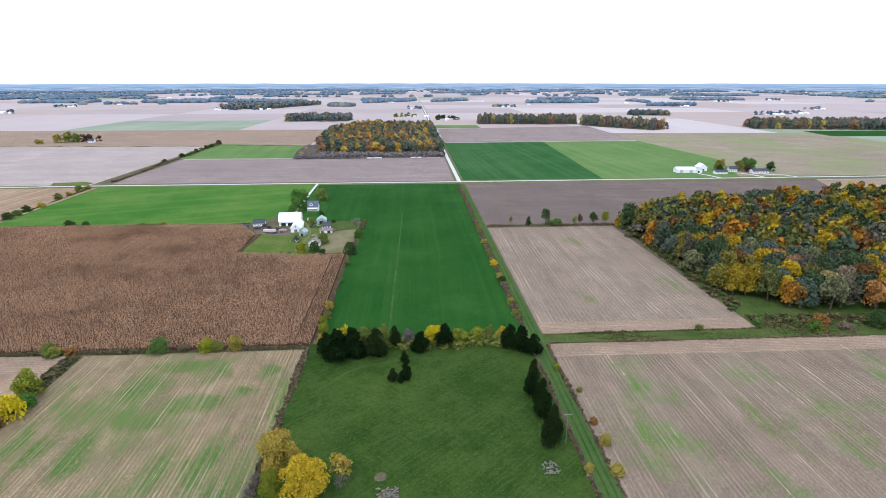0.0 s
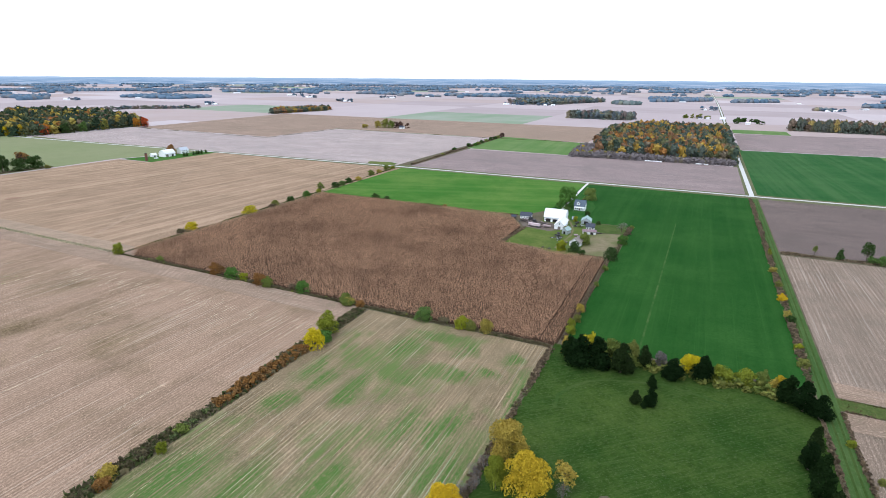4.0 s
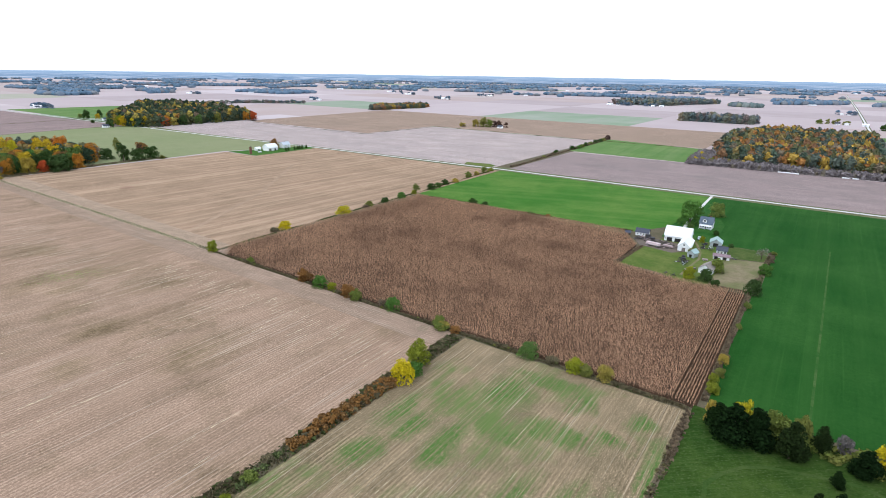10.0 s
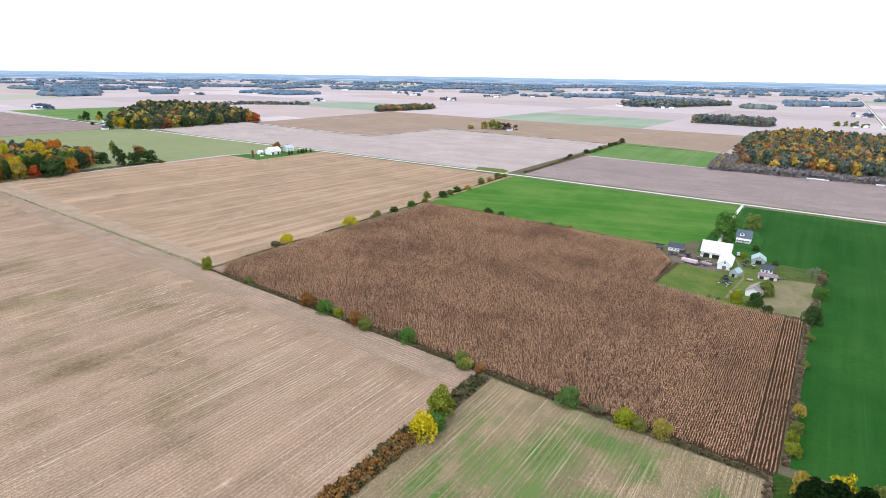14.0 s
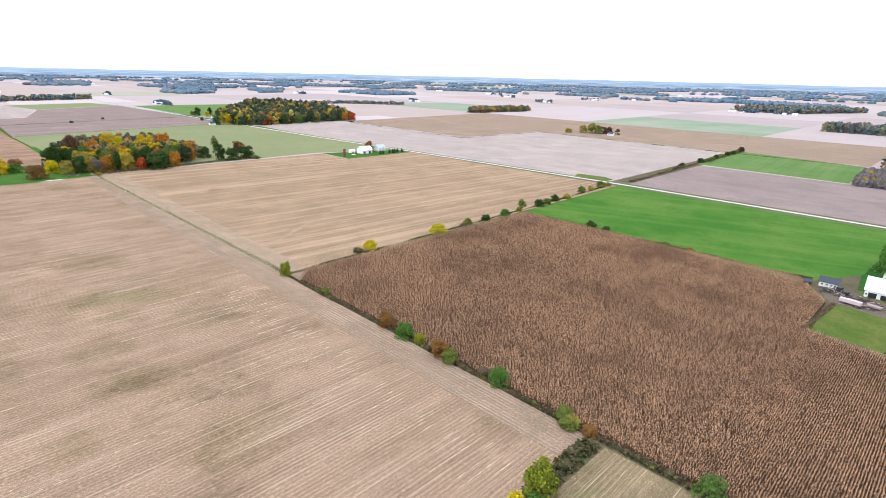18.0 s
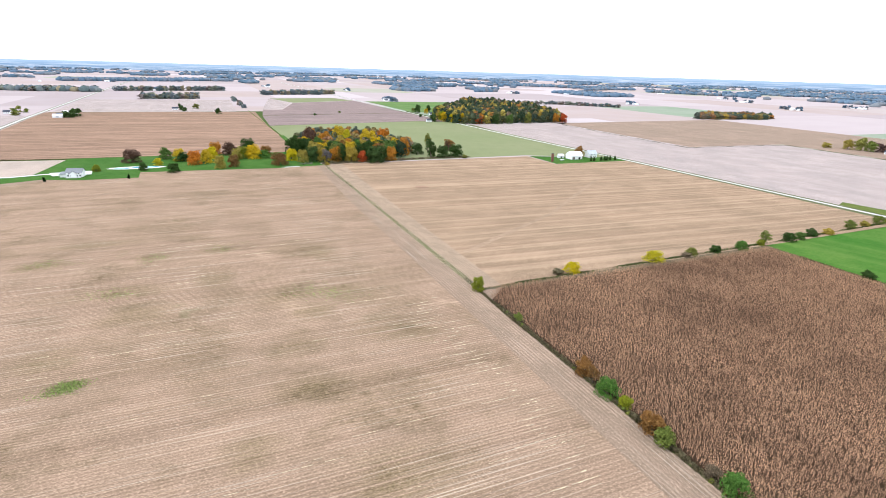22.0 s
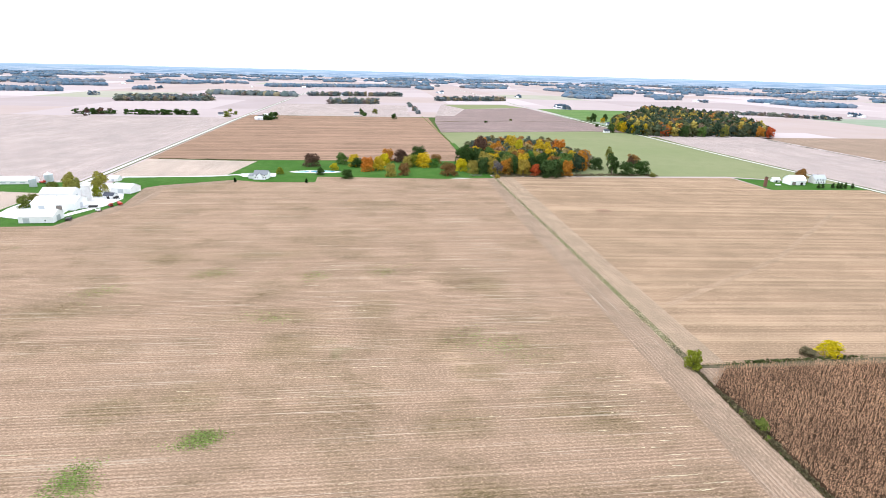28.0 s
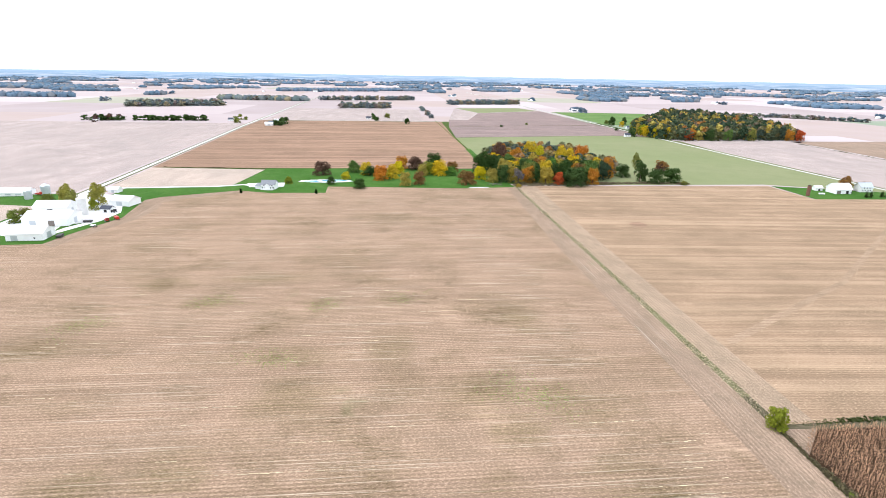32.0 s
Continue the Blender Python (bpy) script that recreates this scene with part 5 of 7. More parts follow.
# ---- cedars and yellow trees round the near pasture ----
for n, (x, y, tall, wide) in enumerate(((-38, 209, 11, 8), (-33, 207, 13.5, 11), (-27, 209, 13, 10), (-17, 208, 13, 9), (-9, 217, 9.5, 6), (2.5, 212, 9, 7.5), (13, 216, 10.5, 8), (42, 214, 10.5, 8), (46, 209, 12, 8), (50.5, 206, 9.5, 7.5),
                                    (-4.6, 201.5, 5.5, 3.8), (-8.8, 188, 5.5, 3.8), (-3.8, 189, 7, 4.6), (-6, 186.5, 2.8, 2.2), (45.8, 182, 11, 6.5), (43, 174, 10, 8), (45, 166, 12, 8), (44, 160, 11, 8), (43.5, 145, 14.5, 8.5), (45, 150, 12, 7))):
    tree(f"cedar{n % 3}", x, y, tall, wide * (0.82 if x > 40 and y < 190 else 1.08), "dark green cedar standing in the pasture", "cedar", "cedars in the pasture", "cedar_tree")
for x, y, tall, wide, leaf, label in (
    (8, 221, 8.5, 8, "lemon", "bright yellow bush in the hedgerow"), (-40, 214, 9, 6, "gold_brown", "golden bush at the fence corner"), (-31, 214, 12.5, 7, "lemon", "yellow tree behind the cedars"),
    (-22, 219, 9.5, 9, "olive", "olive bush behind the cedars"), (-14, 222, 8.5, 6, "olive", "olive bush in the hedgerow"), (-3, 221, 7, 5, "twigs", "leafless grey bush in the hedgerow"), (20, 219, 7, 9, "lime", "yellow-green bush in the hedgerow"),
    (28, 220, 7, 8, "lime", "yellow-green bush in the hedgerow"), (34, 221, 7.5, 5, "olive", "olive bush in the hedgerow"), (37.5, 219, 6, 4, "gold_brown", "golden bush in the hedgerow"), (40, 221, 7, 5, "yellow", "yellow bush beside the cedars"),
):
    tree(kind_of("bush", leaf), x, y, tall, wide, label, "bush", "bushes of the hedgerow", "bush")
wood_stuff("hedgerow_brush", "mixed brush between the hedgerow trees", scattered([(-40, 213), (50, 213), (50, 222), (-40, 222)], 3.2, 31), ["shrub0", "shrub1", "shrub2"], 3.2, 3.6, "olive", 32)
for x, y, tall, wide, leaf, label in ((-41.5, 138, 14.5, 12.5, "gold_brown", "large dull-gold tree beside the pasture"), (-31.5, 126.5, 13.5, 13.0, "yellow", "large golden yellow tree in the pasture corner"), (-40.5, 125, 11.5, 6.5, "lime", "slender yellow-green tree beside the fence"),
                                      (-49.5, 108.5, 10.5, 10.5, "yellow", "golden yellow tree on the fence line")):
    tree(kind_of("broad_fine", leaf), x, y, tall, wide, label)
tree(kind_of("open", "gold_brown"), -22.5, 133, 9.5, 7, "thin dull-gold tree beside the golden trees")
for x, y in ((-22, 130), (-47, 132), (-48, 127), (-46, 122), (-48.5, 118)):
    tree("bare", x, y, 4.5, 5, "grey leafless bush beside the fence", "bush", name="bush")

# ---- bushes and small trees along the fences ----
for x, y, tall, wide, shape, leaf in (
    (-338.5, 218, 10, 5.8, "bush", "lime"), (-300, 219, 5, 4.5, "bush", "olive"), (-252, 219, 9, 7, "bush", "rust"), (-246, 218, 7, 5, "open", "rust"), (-238, 218, 8, 8.5, "bush2", "green"), (-230, 219, 5.5, 5, "bush", "lime"),
    (-217, 218, 8.5, 8, "bush", "rust"), (-210, 217, 7, 6.5, "bush", "olive"), (-194, 219, 5, 5, "bush", "weeds"), (-187, 219, 8, 8, "bush2", "green"), (-158, 218, 6.5, 6, "bush", "olive"), (-155, 217, 5, 6, "bush", "gold_brown"), (-148, 217, 4, 5, "bush", "rust"),
    (-111, 217, 8, 9, "bush2", "green"), (-101, 218, 4, 6, "bush", "weeds"), (-91, 217, 7.5, 7, "bush", "lime"), (-86, 217, 6, 5, "bush", "olive"), (-79, 218, 8.5, 6.5, "bush", "gold_brown"), (-155, 216, 5, 7, "bush", "olive"),
    (-344, 281, 7.8, 8.6, "bush2", "lemon"), (-344, 342, 7.5, 12, "bush2", "lemon"), (-345, 272, 4, 6, "bush", "weeds"), (-345, 374, 6.5, 8, "bush2", "olive"), (-343, 367, 4, 6, "bush", "weeds"), (-343, 393, 7, 7.5, "bush", "dark_green"), (-342, 415, 8.5, 9, "bush2", "green"),
    (-344, 440, 9.5, 8, "open", "olive"), (-344, 437, 6, 6, "bush", "lime"), (-344, 465, 9, 9, "bush2", "dark_green"), (-345, 478, 8, 8, "bush", "green"), (-347, 494, 8.5, 8, "bush", "dark_green"), (-346, 512, 6.5, 8, "bush", "gold_brown"), (-352, 548, 9, 8, "bush", "olive"), (-352, 566, 6, 7, "bush", "gold_brown"), (-353, 585, 9.5, 9, "bush2", "olive"), (-352, 598, 6, 7, "bush", "lime"),
    (-277, 438, 6.5, 8, "bush", "dark_green"), (-264, 437, 5, 7, "bush2", "dark_green"), (-219, 437, 3.5, 5, "bush", "green"), (-203, 437, 3.5, 4, "bush", "rust"),
    (-142, 172, 9.8, 9.7, "bush2", "lemon"), (-144, 184, 11.5, 10.4, "broad_mid", "lime"), (-141, 178, 6, 7, "bush", "green"), (-141, 94, 5, 3.4, "bush", "lime"), (-145, 79, 5.5, 6, "bush", "gold_brown"), (-143, 76, 4, 5, "bush", "rust"), (-146, 58, 4.5, 6, "bush2", "weeds"), (-145, 48, 3.5, 4, "bush", "weeds"), (-144, 104, 3.5, 5, "bush", "olive"), (-146, 112, 3, 4, "bush", "weeds"), (-145, 30, 4, 6, "bush2", "olive"),
    (-43, 255, 7, 5, "open", "gold_brown"), (-43, 248, 5, 4, "bush", "olive"), (-44, 239, 7, 4, "bush", "lime"), (-43, 262, 5, 3.5, "bush", "weeds"), (-43, 330, 4, 4, "bush", "olive"), (-43, 234, 5, 5, "bush", "lime"), (-43, 300, 3.5, 3, "bush", "olive"),
    (51, 373, 4, 5, "bush", "gold_brown"), (51.5, 345, 5, 4, "bush", "olive"), (51, 323, 5, 5, "bush", "yellow"), (51.5, 293, 5, 4.5, "bush", "dark_green"), (51, 300, 4.5, 4, "bush", "gold_brown"), (51, 262, 4, 4, "bush", "lime"), (51, 246, 4.5, 5, "bush", "olive"), (51.5, 405, 6, 3, "open", "lime"),
    (61, 145, 5, 4, "bush", "gold_brown"), (60, 131, 4.5, 4.5, "bush", "gold_brown"), (52, 133, 3, 3, "bush", "gold_brown"), (57.5, 193, 3, 3, "bush", "lime"), (62, 176, 2.5, 2.5, "bush", "olive"), (61, 156, 3, 3, "bush", "rust"),
    (190, 221, 11, 9, "bush", "rust"), (188, 220, 8, 8, "bush", "green"), (221, 223, 10.5, 10, "bush2", "dark_green"), (165, 228, 5, 5, "bush", "green"), (205, 222, 3.5, 8, "bush", "weeds"), (135, 226, 3, 4, "bush", "olive"),
    (80, 424, 7, 3, "open", "olive"), (94, 420, 7.5, 5, "pine", "dark_green"), (108, 421, 14, 8, "open", "dark_green"), (117, 419, 7, 9, "bush2", "green"), (111, 420, 6, 7, "bush", "green"), (132, 421, 7, 5, "open", "olive"), (136, 420, 9, 4.5, "open", "maroon"), (147, 420, 10, 7.5, "open", "dark_green"), (157, 420, 11, 7, "open", "lime"),
    (-352, 852, 9, 10, "bush2", "dark_green"), (-348, 870, 8, 9, "bush", "green"), (-350, 888, 8, 9, "bush", "olive"), (-352, 910, 9, 9, "bush2", "dark_green"), (-352, 934, 8, 9, "bush", "olive"), (-353, 958, 9, 9, "bush2", "dark_green"), (-353, 982, 9, 10, "bush", "dark_green"), (-354, 1002, 8, 9, "bush", "olive"), (-354, 1025, 12, 11, "bush2", "maroon"),
    (-356, 800, 7, 8, "bush", "dark_green"), (-352, 780, 5, 7, "bush", "weeds"), (-350, 762, 5, 7, "bush", "weeds"), (-349, 742, 5, 6, "bush", "olive"), (-347, 710, 3.5, 5, "bush", "weeds"),
):
    small = tall < 9.4 or shape.startswith("bush")
    if shape.startswith("bush"):
        low = 0.70 if y > 360 else 0.80
        tall, wide = tall * (low if x < -330 else 0.84), wide * (low * 1.5 if x < -330 else 1.05)
    tree(kind_of(shape, leaf), x, y, tall, wide, ("small tree with " if not small else "bush with ") + LEAF[leaf].name.replace("_", " ") + " on the fence line", "bush" if small else "tree", "bushes on the fence lines", "bush" if small else "tree")
wood_stuff("rust_briar_thicket", "rust-brown briar thicket along the fence", scattered([(-148, 120), (-143, 120), (-142, 168), (-148, 168)], 1.9, 41, 0.6), ["shrub0", "shrub1", "shrub2"], 2.7, 3.0, "rust", 42)
wood_stuff("grey_briar_thicket", "grey and olive briar thicket along the fence", scattered([(-148, 20), (-143, 20), (-143, 118), (-148, 118)], 3.0, 43, 0.7), ["shrub0", "shrub1", "shrub2"], 1.4, 2.8, "green_weeds", 44)
wood_stuff("grey_briar_thicket", "leafless grey briars along the pasture fence", scattered([(-49.5, 100), (-46.5, 100), (-47, 205), (-49, 205)], 2.8, 45), ["shrub0", "shrub1"], 0.9, 1.5, "green_weeds", 46)
wood_stuff("corn_edge_brush", "low olive brush along the corn fence", scattered([(-335, 217), (-50, 216), (-50, 218.5), (-335, 219.5)], 5.5, 47), ["shrub0", "shrub1"], 1.5, 2.0, "olive", 48)

# ---- farther woods ----
for label, poly, gap, tall, leaf in (
    ("mixed green and gold wood behind the pale green field", [(-1172, 575), (-1132, 612), (-1140, 712), (-1148, 845), (-1275, 898), (-1480, 978), (-1720, 975), (-1740, 880), (-1600, 800), (-1400, 645), (-1290, 590)], 14.0, 24, "mixed"),
    ("brown wood between tilled fields", [(-1260, 1400), (-1170, 1275), (-1135, 1500), (-1165, 1575), (-1220, 1560)], 12, 16, "deep_autumn"),
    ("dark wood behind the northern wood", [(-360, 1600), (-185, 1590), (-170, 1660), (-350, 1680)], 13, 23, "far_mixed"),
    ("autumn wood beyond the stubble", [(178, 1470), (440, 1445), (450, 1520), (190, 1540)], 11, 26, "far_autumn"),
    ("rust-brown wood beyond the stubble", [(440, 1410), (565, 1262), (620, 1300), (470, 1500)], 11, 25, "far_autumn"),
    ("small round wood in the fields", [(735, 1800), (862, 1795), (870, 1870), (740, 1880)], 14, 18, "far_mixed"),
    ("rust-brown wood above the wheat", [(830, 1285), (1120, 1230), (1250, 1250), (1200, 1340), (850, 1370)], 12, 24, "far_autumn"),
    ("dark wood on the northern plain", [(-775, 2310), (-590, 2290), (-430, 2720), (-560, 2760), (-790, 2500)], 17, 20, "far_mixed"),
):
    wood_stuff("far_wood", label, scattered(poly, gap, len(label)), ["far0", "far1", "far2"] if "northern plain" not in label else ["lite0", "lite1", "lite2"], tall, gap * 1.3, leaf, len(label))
for x, y, leaf in ((-1180, 586, "lemon"), (-1200, 575, "yellow"), (-1225, 580, "lime"), (-1165, 600, "yellow"), (-1250, 585, "gold_brown"), (-1290, 600, "lemon"), (-1335, 612, "lime"), (-1136, 625, "red"), (-1150, 640, "orange"), (-1138, 840, "red"), (-1142, 822, "orange"), (-1160, 850, "maroon"), (-1134, 700, "green"), (-1136, 745, "olive"), (-1133, 665, "dark_green"), (-1417, 597, "dark_green")):
    tree(kind_of("broad_mid", leaf), x, y, 21, 17, "tall tree at the wood edge with " + LEAF[leaf].name.replace("_", " "))


def belt(a, b, depth):
    """An outline behind the line from a to b, as seen from the middle of the place."""
    out = []
    for x, y in (b, a):
        d = math.hypot(x - MID[0], y - MID[1])
        out.append((x + (x - MID[0]) / d * depth, y + (y - MID[1]) / d * depth))
    return [a, b] + out


BELTS = (
    ((-1427, -545), (-1431, -470), 22), ((-1432, -455), (-1443, -305), 14), ((-1875, -660), (-1965, -416), 110), ((-2313, -424), (-2361, -227), 60), ((-1915, -60), (-1946, 93), 70), ((-2374, -176), (-2481, 195), 40),
    ((-2338, -1283), (-2366, -1056), 120), ((-2186, 302), (-2263, 577), 70), ((-3110, 1108), (-3320, 1570), 150), ((-2844, 1472), (-2919, 1658), 60), ((-2978, 2325), (-3073, 2557), 60), ((-1728, 1092), (-1724, 1224), 12), ((-1724, 1224), (-1573, 1374), 12), ((-1171, 3076), (-537, 2893), 130), ((-274, 3166), (30, 3135), 90), ((-367, 2508), (-254, 2495), 50), ((590, 2804), (895, 2805), 90), ((1066, 2449), (1281, 2459), 60),
    ((-2656, 3911), (-1973, 3903), 200), ((-2601, 5257), (-2099, 5085), 300), ((-239, 2850), (30, 3100), 60), ((-3440, 1226), (-3265, 1547), 120), ((-2826, 2676), (-2312, 2931), 90), ((-2702, 3837), (-2062, 4996), 160),
    ((-1963, 186), (-1512, 198), 8), ((-2373, -544), (-2301, -211), 40), ((-3080, -1530), (-3252, -1416), 90), ((-2637, -915), (-2656, -832), 40), ((-3297, -506), (-3484, 26), 130), ((-3760, 2025), (-3286, 2835), 120), ((115, 2986), (317, 3138), 70), ((-2634, 1376), (-2654, 1506), 40), ((364, 2450), (430, 2450), 30), ((80, 1690), (130, 1690), 30),
)
for n, (a, b, depth) in enumerate(BELTS):
    away = math.hypot(a[0] - MID[0], a[1] - MID[1])
    # The farther the belt, the more haze its leaf colour carries.
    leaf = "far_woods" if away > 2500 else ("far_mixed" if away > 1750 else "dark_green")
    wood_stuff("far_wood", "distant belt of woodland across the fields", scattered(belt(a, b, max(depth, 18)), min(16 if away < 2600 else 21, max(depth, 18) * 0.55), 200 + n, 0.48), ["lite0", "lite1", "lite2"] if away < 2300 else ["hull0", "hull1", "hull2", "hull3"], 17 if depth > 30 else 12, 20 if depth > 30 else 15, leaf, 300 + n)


# ---- woods out to the horizon ----
def distant_woods():
    g = random.Random(99)
    found = []
    for i in range(1000):
        a, d = radians(g.uniform(-70, 250)), 2500 + 4900 * g.random() ** 0.5
        cx, cy = MID[0] + d * math.cos(a), MID[1] + d * math.sin(a)
        cx, cy = round(cx / 200) * 200 + g.uniform(-15, 15), round(cy / 165) * 165 + g.uniform(-15, 15)
        if math.hypot(cx - MID[0], cy - MID[1]) < 2500 or abs(cx - 50) < 60 or abs(cy + 215) < 60 or abs(cy - 570) < 50:
            continue
        shape = g.random()
        if shape < 0.55:
            w, l = g.uniform(90, 420), g.uniform(70, 300)
        else:
            w, l = (g.uniform(20, 40), g.uniform(160, 600)) if shape < 0.72 else (g.uniform(160, 600), g.uniform(20, 40))
        found += scattered([(cx, cy), (cx + w, cy), (cx + w, cy + l), (cx, cy + l)], (25 if d < 3600 else 42) * g.uniform(0.9, 1.3), i, 0.5)
    return found


far_spots = distant_woods()
wood_stuff("distant_woods", "distant woods and tree lines tinted blue-grey for haze", far_spots, ["hull0", "hull1", "hull2", "hull3"], 16, 31, "far_woods", 98)


def distant_buildings():
    """White barns and sheds scattered among the last fields."""
    g = random.Random(77)
    pieces = []
    for i in range(230):
        a, d = radians(g.uniform(-70, 250)), 2600 + 4300 * g.random() ** 0.7
        x, y, z, k = laid(MID[0] + d * math.cos(a), MID[1] + d * math.sin(a))
        l, w, h = g.uniform(5, 17) * k, g.uniform(4, 7) * k, g.uniform(3, 5) * k
        c, s = math.cos(g.choice((0, 1.571))), math.sin(g.choice((0, 1.571)))
        pts = [(sx * l, sy * w, sz) for sx in (-1, 1) for sy, sz in ((-1, 0), (-1, h), (0, h * 1.6), (1, h), (1, 0))]
        v = np.array([(px * c - py * s + x, px * s + py * c + y, pz + z - 0.5) for px, py, pz in pts])
        pieces.append((v, np.array([(0, 1, 6, 5), (1, 2, 7, 6), (2, 3, 8, 7), (3, 4, 9, 8), (0, 1, 3, 4), (5, 6, 8, 9), (1, 2, 3, 3), (6, 7, 8, 8)])[:6]))
    v, f = joined(pieces)
    tagged(new("distant_buildings", mesh_from("distant_buildings", v, f, M["white_metal"])), "white barns and sheds scattered far off", "buildings", kind="stuff")


distant_buildings()

# ---- the last blue distance: a glowing ring with haze painted in ----
def distance_ring():
    k = Nodes("hazy_distance", 1.0, 0, 0)
    co = k.n("ShaderNodeTexCoord")
    mp = k.n("ShaderNodeMapping")
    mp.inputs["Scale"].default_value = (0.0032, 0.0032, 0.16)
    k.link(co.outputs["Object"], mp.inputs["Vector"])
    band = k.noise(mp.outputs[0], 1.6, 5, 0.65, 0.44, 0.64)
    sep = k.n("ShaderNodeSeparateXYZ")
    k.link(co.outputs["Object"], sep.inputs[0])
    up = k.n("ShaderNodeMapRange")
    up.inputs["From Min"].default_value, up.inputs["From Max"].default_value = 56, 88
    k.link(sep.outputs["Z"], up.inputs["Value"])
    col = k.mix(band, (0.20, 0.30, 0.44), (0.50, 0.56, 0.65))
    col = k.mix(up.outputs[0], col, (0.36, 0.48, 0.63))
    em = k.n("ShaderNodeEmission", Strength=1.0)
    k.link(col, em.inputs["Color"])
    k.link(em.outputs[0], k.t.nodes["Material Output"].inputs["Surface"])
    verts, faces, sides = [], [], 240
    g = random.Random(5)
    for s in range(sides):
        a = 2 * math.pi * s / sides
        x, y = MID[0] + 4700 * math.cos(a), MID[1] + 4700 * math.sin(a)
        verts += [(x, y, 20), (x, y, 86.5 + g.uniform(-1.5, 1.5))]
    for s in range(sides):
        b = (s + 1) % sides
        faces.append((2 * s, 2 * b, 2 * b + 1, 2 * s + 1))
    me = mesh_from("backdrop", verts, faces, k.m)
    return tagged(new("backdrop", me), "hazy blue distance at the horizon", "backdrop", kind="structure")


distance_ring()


# ---- buildings ----
def slab(corners, thick):
    """A sheet through corners, thickened downwards along its normal."""
    bm = bmesh.new()
    pts = [Vector(c) for c in corners]
    nor = (pts[1] - pts[0]).cross(pts[2] - pts[0]).normalized()
    if nor.z < 0:
        nor = -nor
    top = [bm.verts.new(p) for p in pts]
    low = [bm.verts.new(p - nor * thick) for p in pts]
    bm.faces.new(top)
    bm.faces.new(low[::-1])
    for n in range(len(pts)):
        bm.faces.new((top[n], top[n - 1], low[n - 1], low[n]))
    return bm


def wall_slab(points, depth):
    """A wall from an outline in its plane, with a thickness vector."""
    bm = bmesh.new()
    out = [bm.verts.new(p) for p in points]
    inn = [bm.verts.new(Vector(p) + Vector(depth)) for p in points]
    bm.faces.new(out)
    bm.faces.new(inn[::-1])
    for n in range(len(points)):
        bm.faces.new((out[n], out[n - 1], inn[n - 1], inn[n]))
    return bm


def building(name, label, category, x, y, turn, length, depth, eave, ridge, wall, roof, openings=(), gambrel=False, chimney=None, group="", over=0.5):
    """A house, barn or shed: ridge along its own x. Openings: side, place along the side, sill, width, height, kind."""
    ob = thing(name, label, category, pose(x, y, 0.05, 0, 0, turn), group)
    l, d, t = length / 2, depth / 2, 0.22
    knee = (d * 0.58, eave + (ridge - eave) * 0.66) if gambrel else None
    gable = [(-d, 0), (d, 0), (d, eave)] + ([(knee[0], knee[1])] if knee else []) + [(0, ridge)] + ([(-knee[0], knee[1])] if knee else []) + [(-d, eave)]
    for s in (-1, 1):
        part("wall", wall_slab([(s * l, gy, gz) for gy, gz in gable], (-s * t, 0, 0)), M[wall], ob)
        part("wall", wall_slab([(-l + t, s * d, 0), (l - t, s * d, 0), (l - t, s * d, eave), (-l + t, s * d, eave)], (0, -s * t, 0)), M[wall], ob)
    e, up = l + over, 0.16
    for s in (-1, 1):
        if knee:
            run = (d - knee[0]) * 0.25
            part("roof_panel", slab([(-e, s * knee[0], knee[1] + up), (e, s * knee[0], knee[1] + up), (e, s * (d + run), eave - (knee[1] - eave) * 0.25 + up), (-e, s * (d + run), eave - (knee[1] - eave) * 0.25 + up)], 0.14), M[roof], ob)
            part("roof_panel", slab([(-e, 0, ridge + up), (e, 0, ridge + up), (e, s * knee[0], knee[1] + up), (-e, s * knee[0], knee[1] + up)], 0.14), M[roof], ob)
        else:
            drop = (ridge - eave) / d * over
            part("roof_panel", slab([(-e, 0, ridge + up), (e, 0, ridge + up), (e, s * (d + over), eave - drop + up), (-e, s * (d + over), eave - drop + up)], 0.14), M[roof], ob)
    part("ridge_cap", box(-e, -0.18, ridge + up - 0.05, e, 0.18, ridge + up + 0.08), M[roof], ob)
    for side, at, sill, w, h, what in openings:
        if side in "ns":
            s = 1 if side == "n" else -1
            span = lambda a0, a1, z0, z1, o0, o1: (a0, min(s * (d + o0), s * (d + o1)), z0, a1, max(s * (d + o0), s * (d + o1)), z1)
        else:
            s = 1 if side == "e" else -1
            span = lambda a0, a1, z0, z1, o0, o1: (min(s * (l + o0), s * (l + o1)), a0, z0, max(s * (l + o0), s * (l + o1)), a1, z1)
        if what == "window":
            win = part("window", box(*span(at - w / 2, at + w / 2, sill, sill + h, -0.05, 0.03)), M["glass"], ob)
            for a0, a1, z0, z1 in ((at - w / 2 - 0.1, at - w / 2, sill, sill + h), (at + w / 2, at + w / 2 + 0.1, sill, sill + h), (at - w / 2 - 0.1, at + w / 2 + 0.1, sill + h, sill + h + 0.1), (at - w / 2 - 0.15, at + w / 2 + 0.15, sill - 0.1, sill), (at - 0.03, at + 0.03, sill, sill + h)):
                part("window_frame", box(*span(a0, a1, z0, z1, -0.05, 0.08)), M["white_paint"], win)
        elif what == "gap":
            # No hole is cut; a dark panel paints in the shade of the opening.
            part("doorway", box(*span(at - w / 2, at + w / 2, sill, sill + h, -0.2, 0.012)), M["opening_shade"], ob)
        else:
            part("door", box(*span(at - w / 2, at + w / 2, sill, sill + h, -0.02, 0.07), bevel=0.02), M[what], ob)
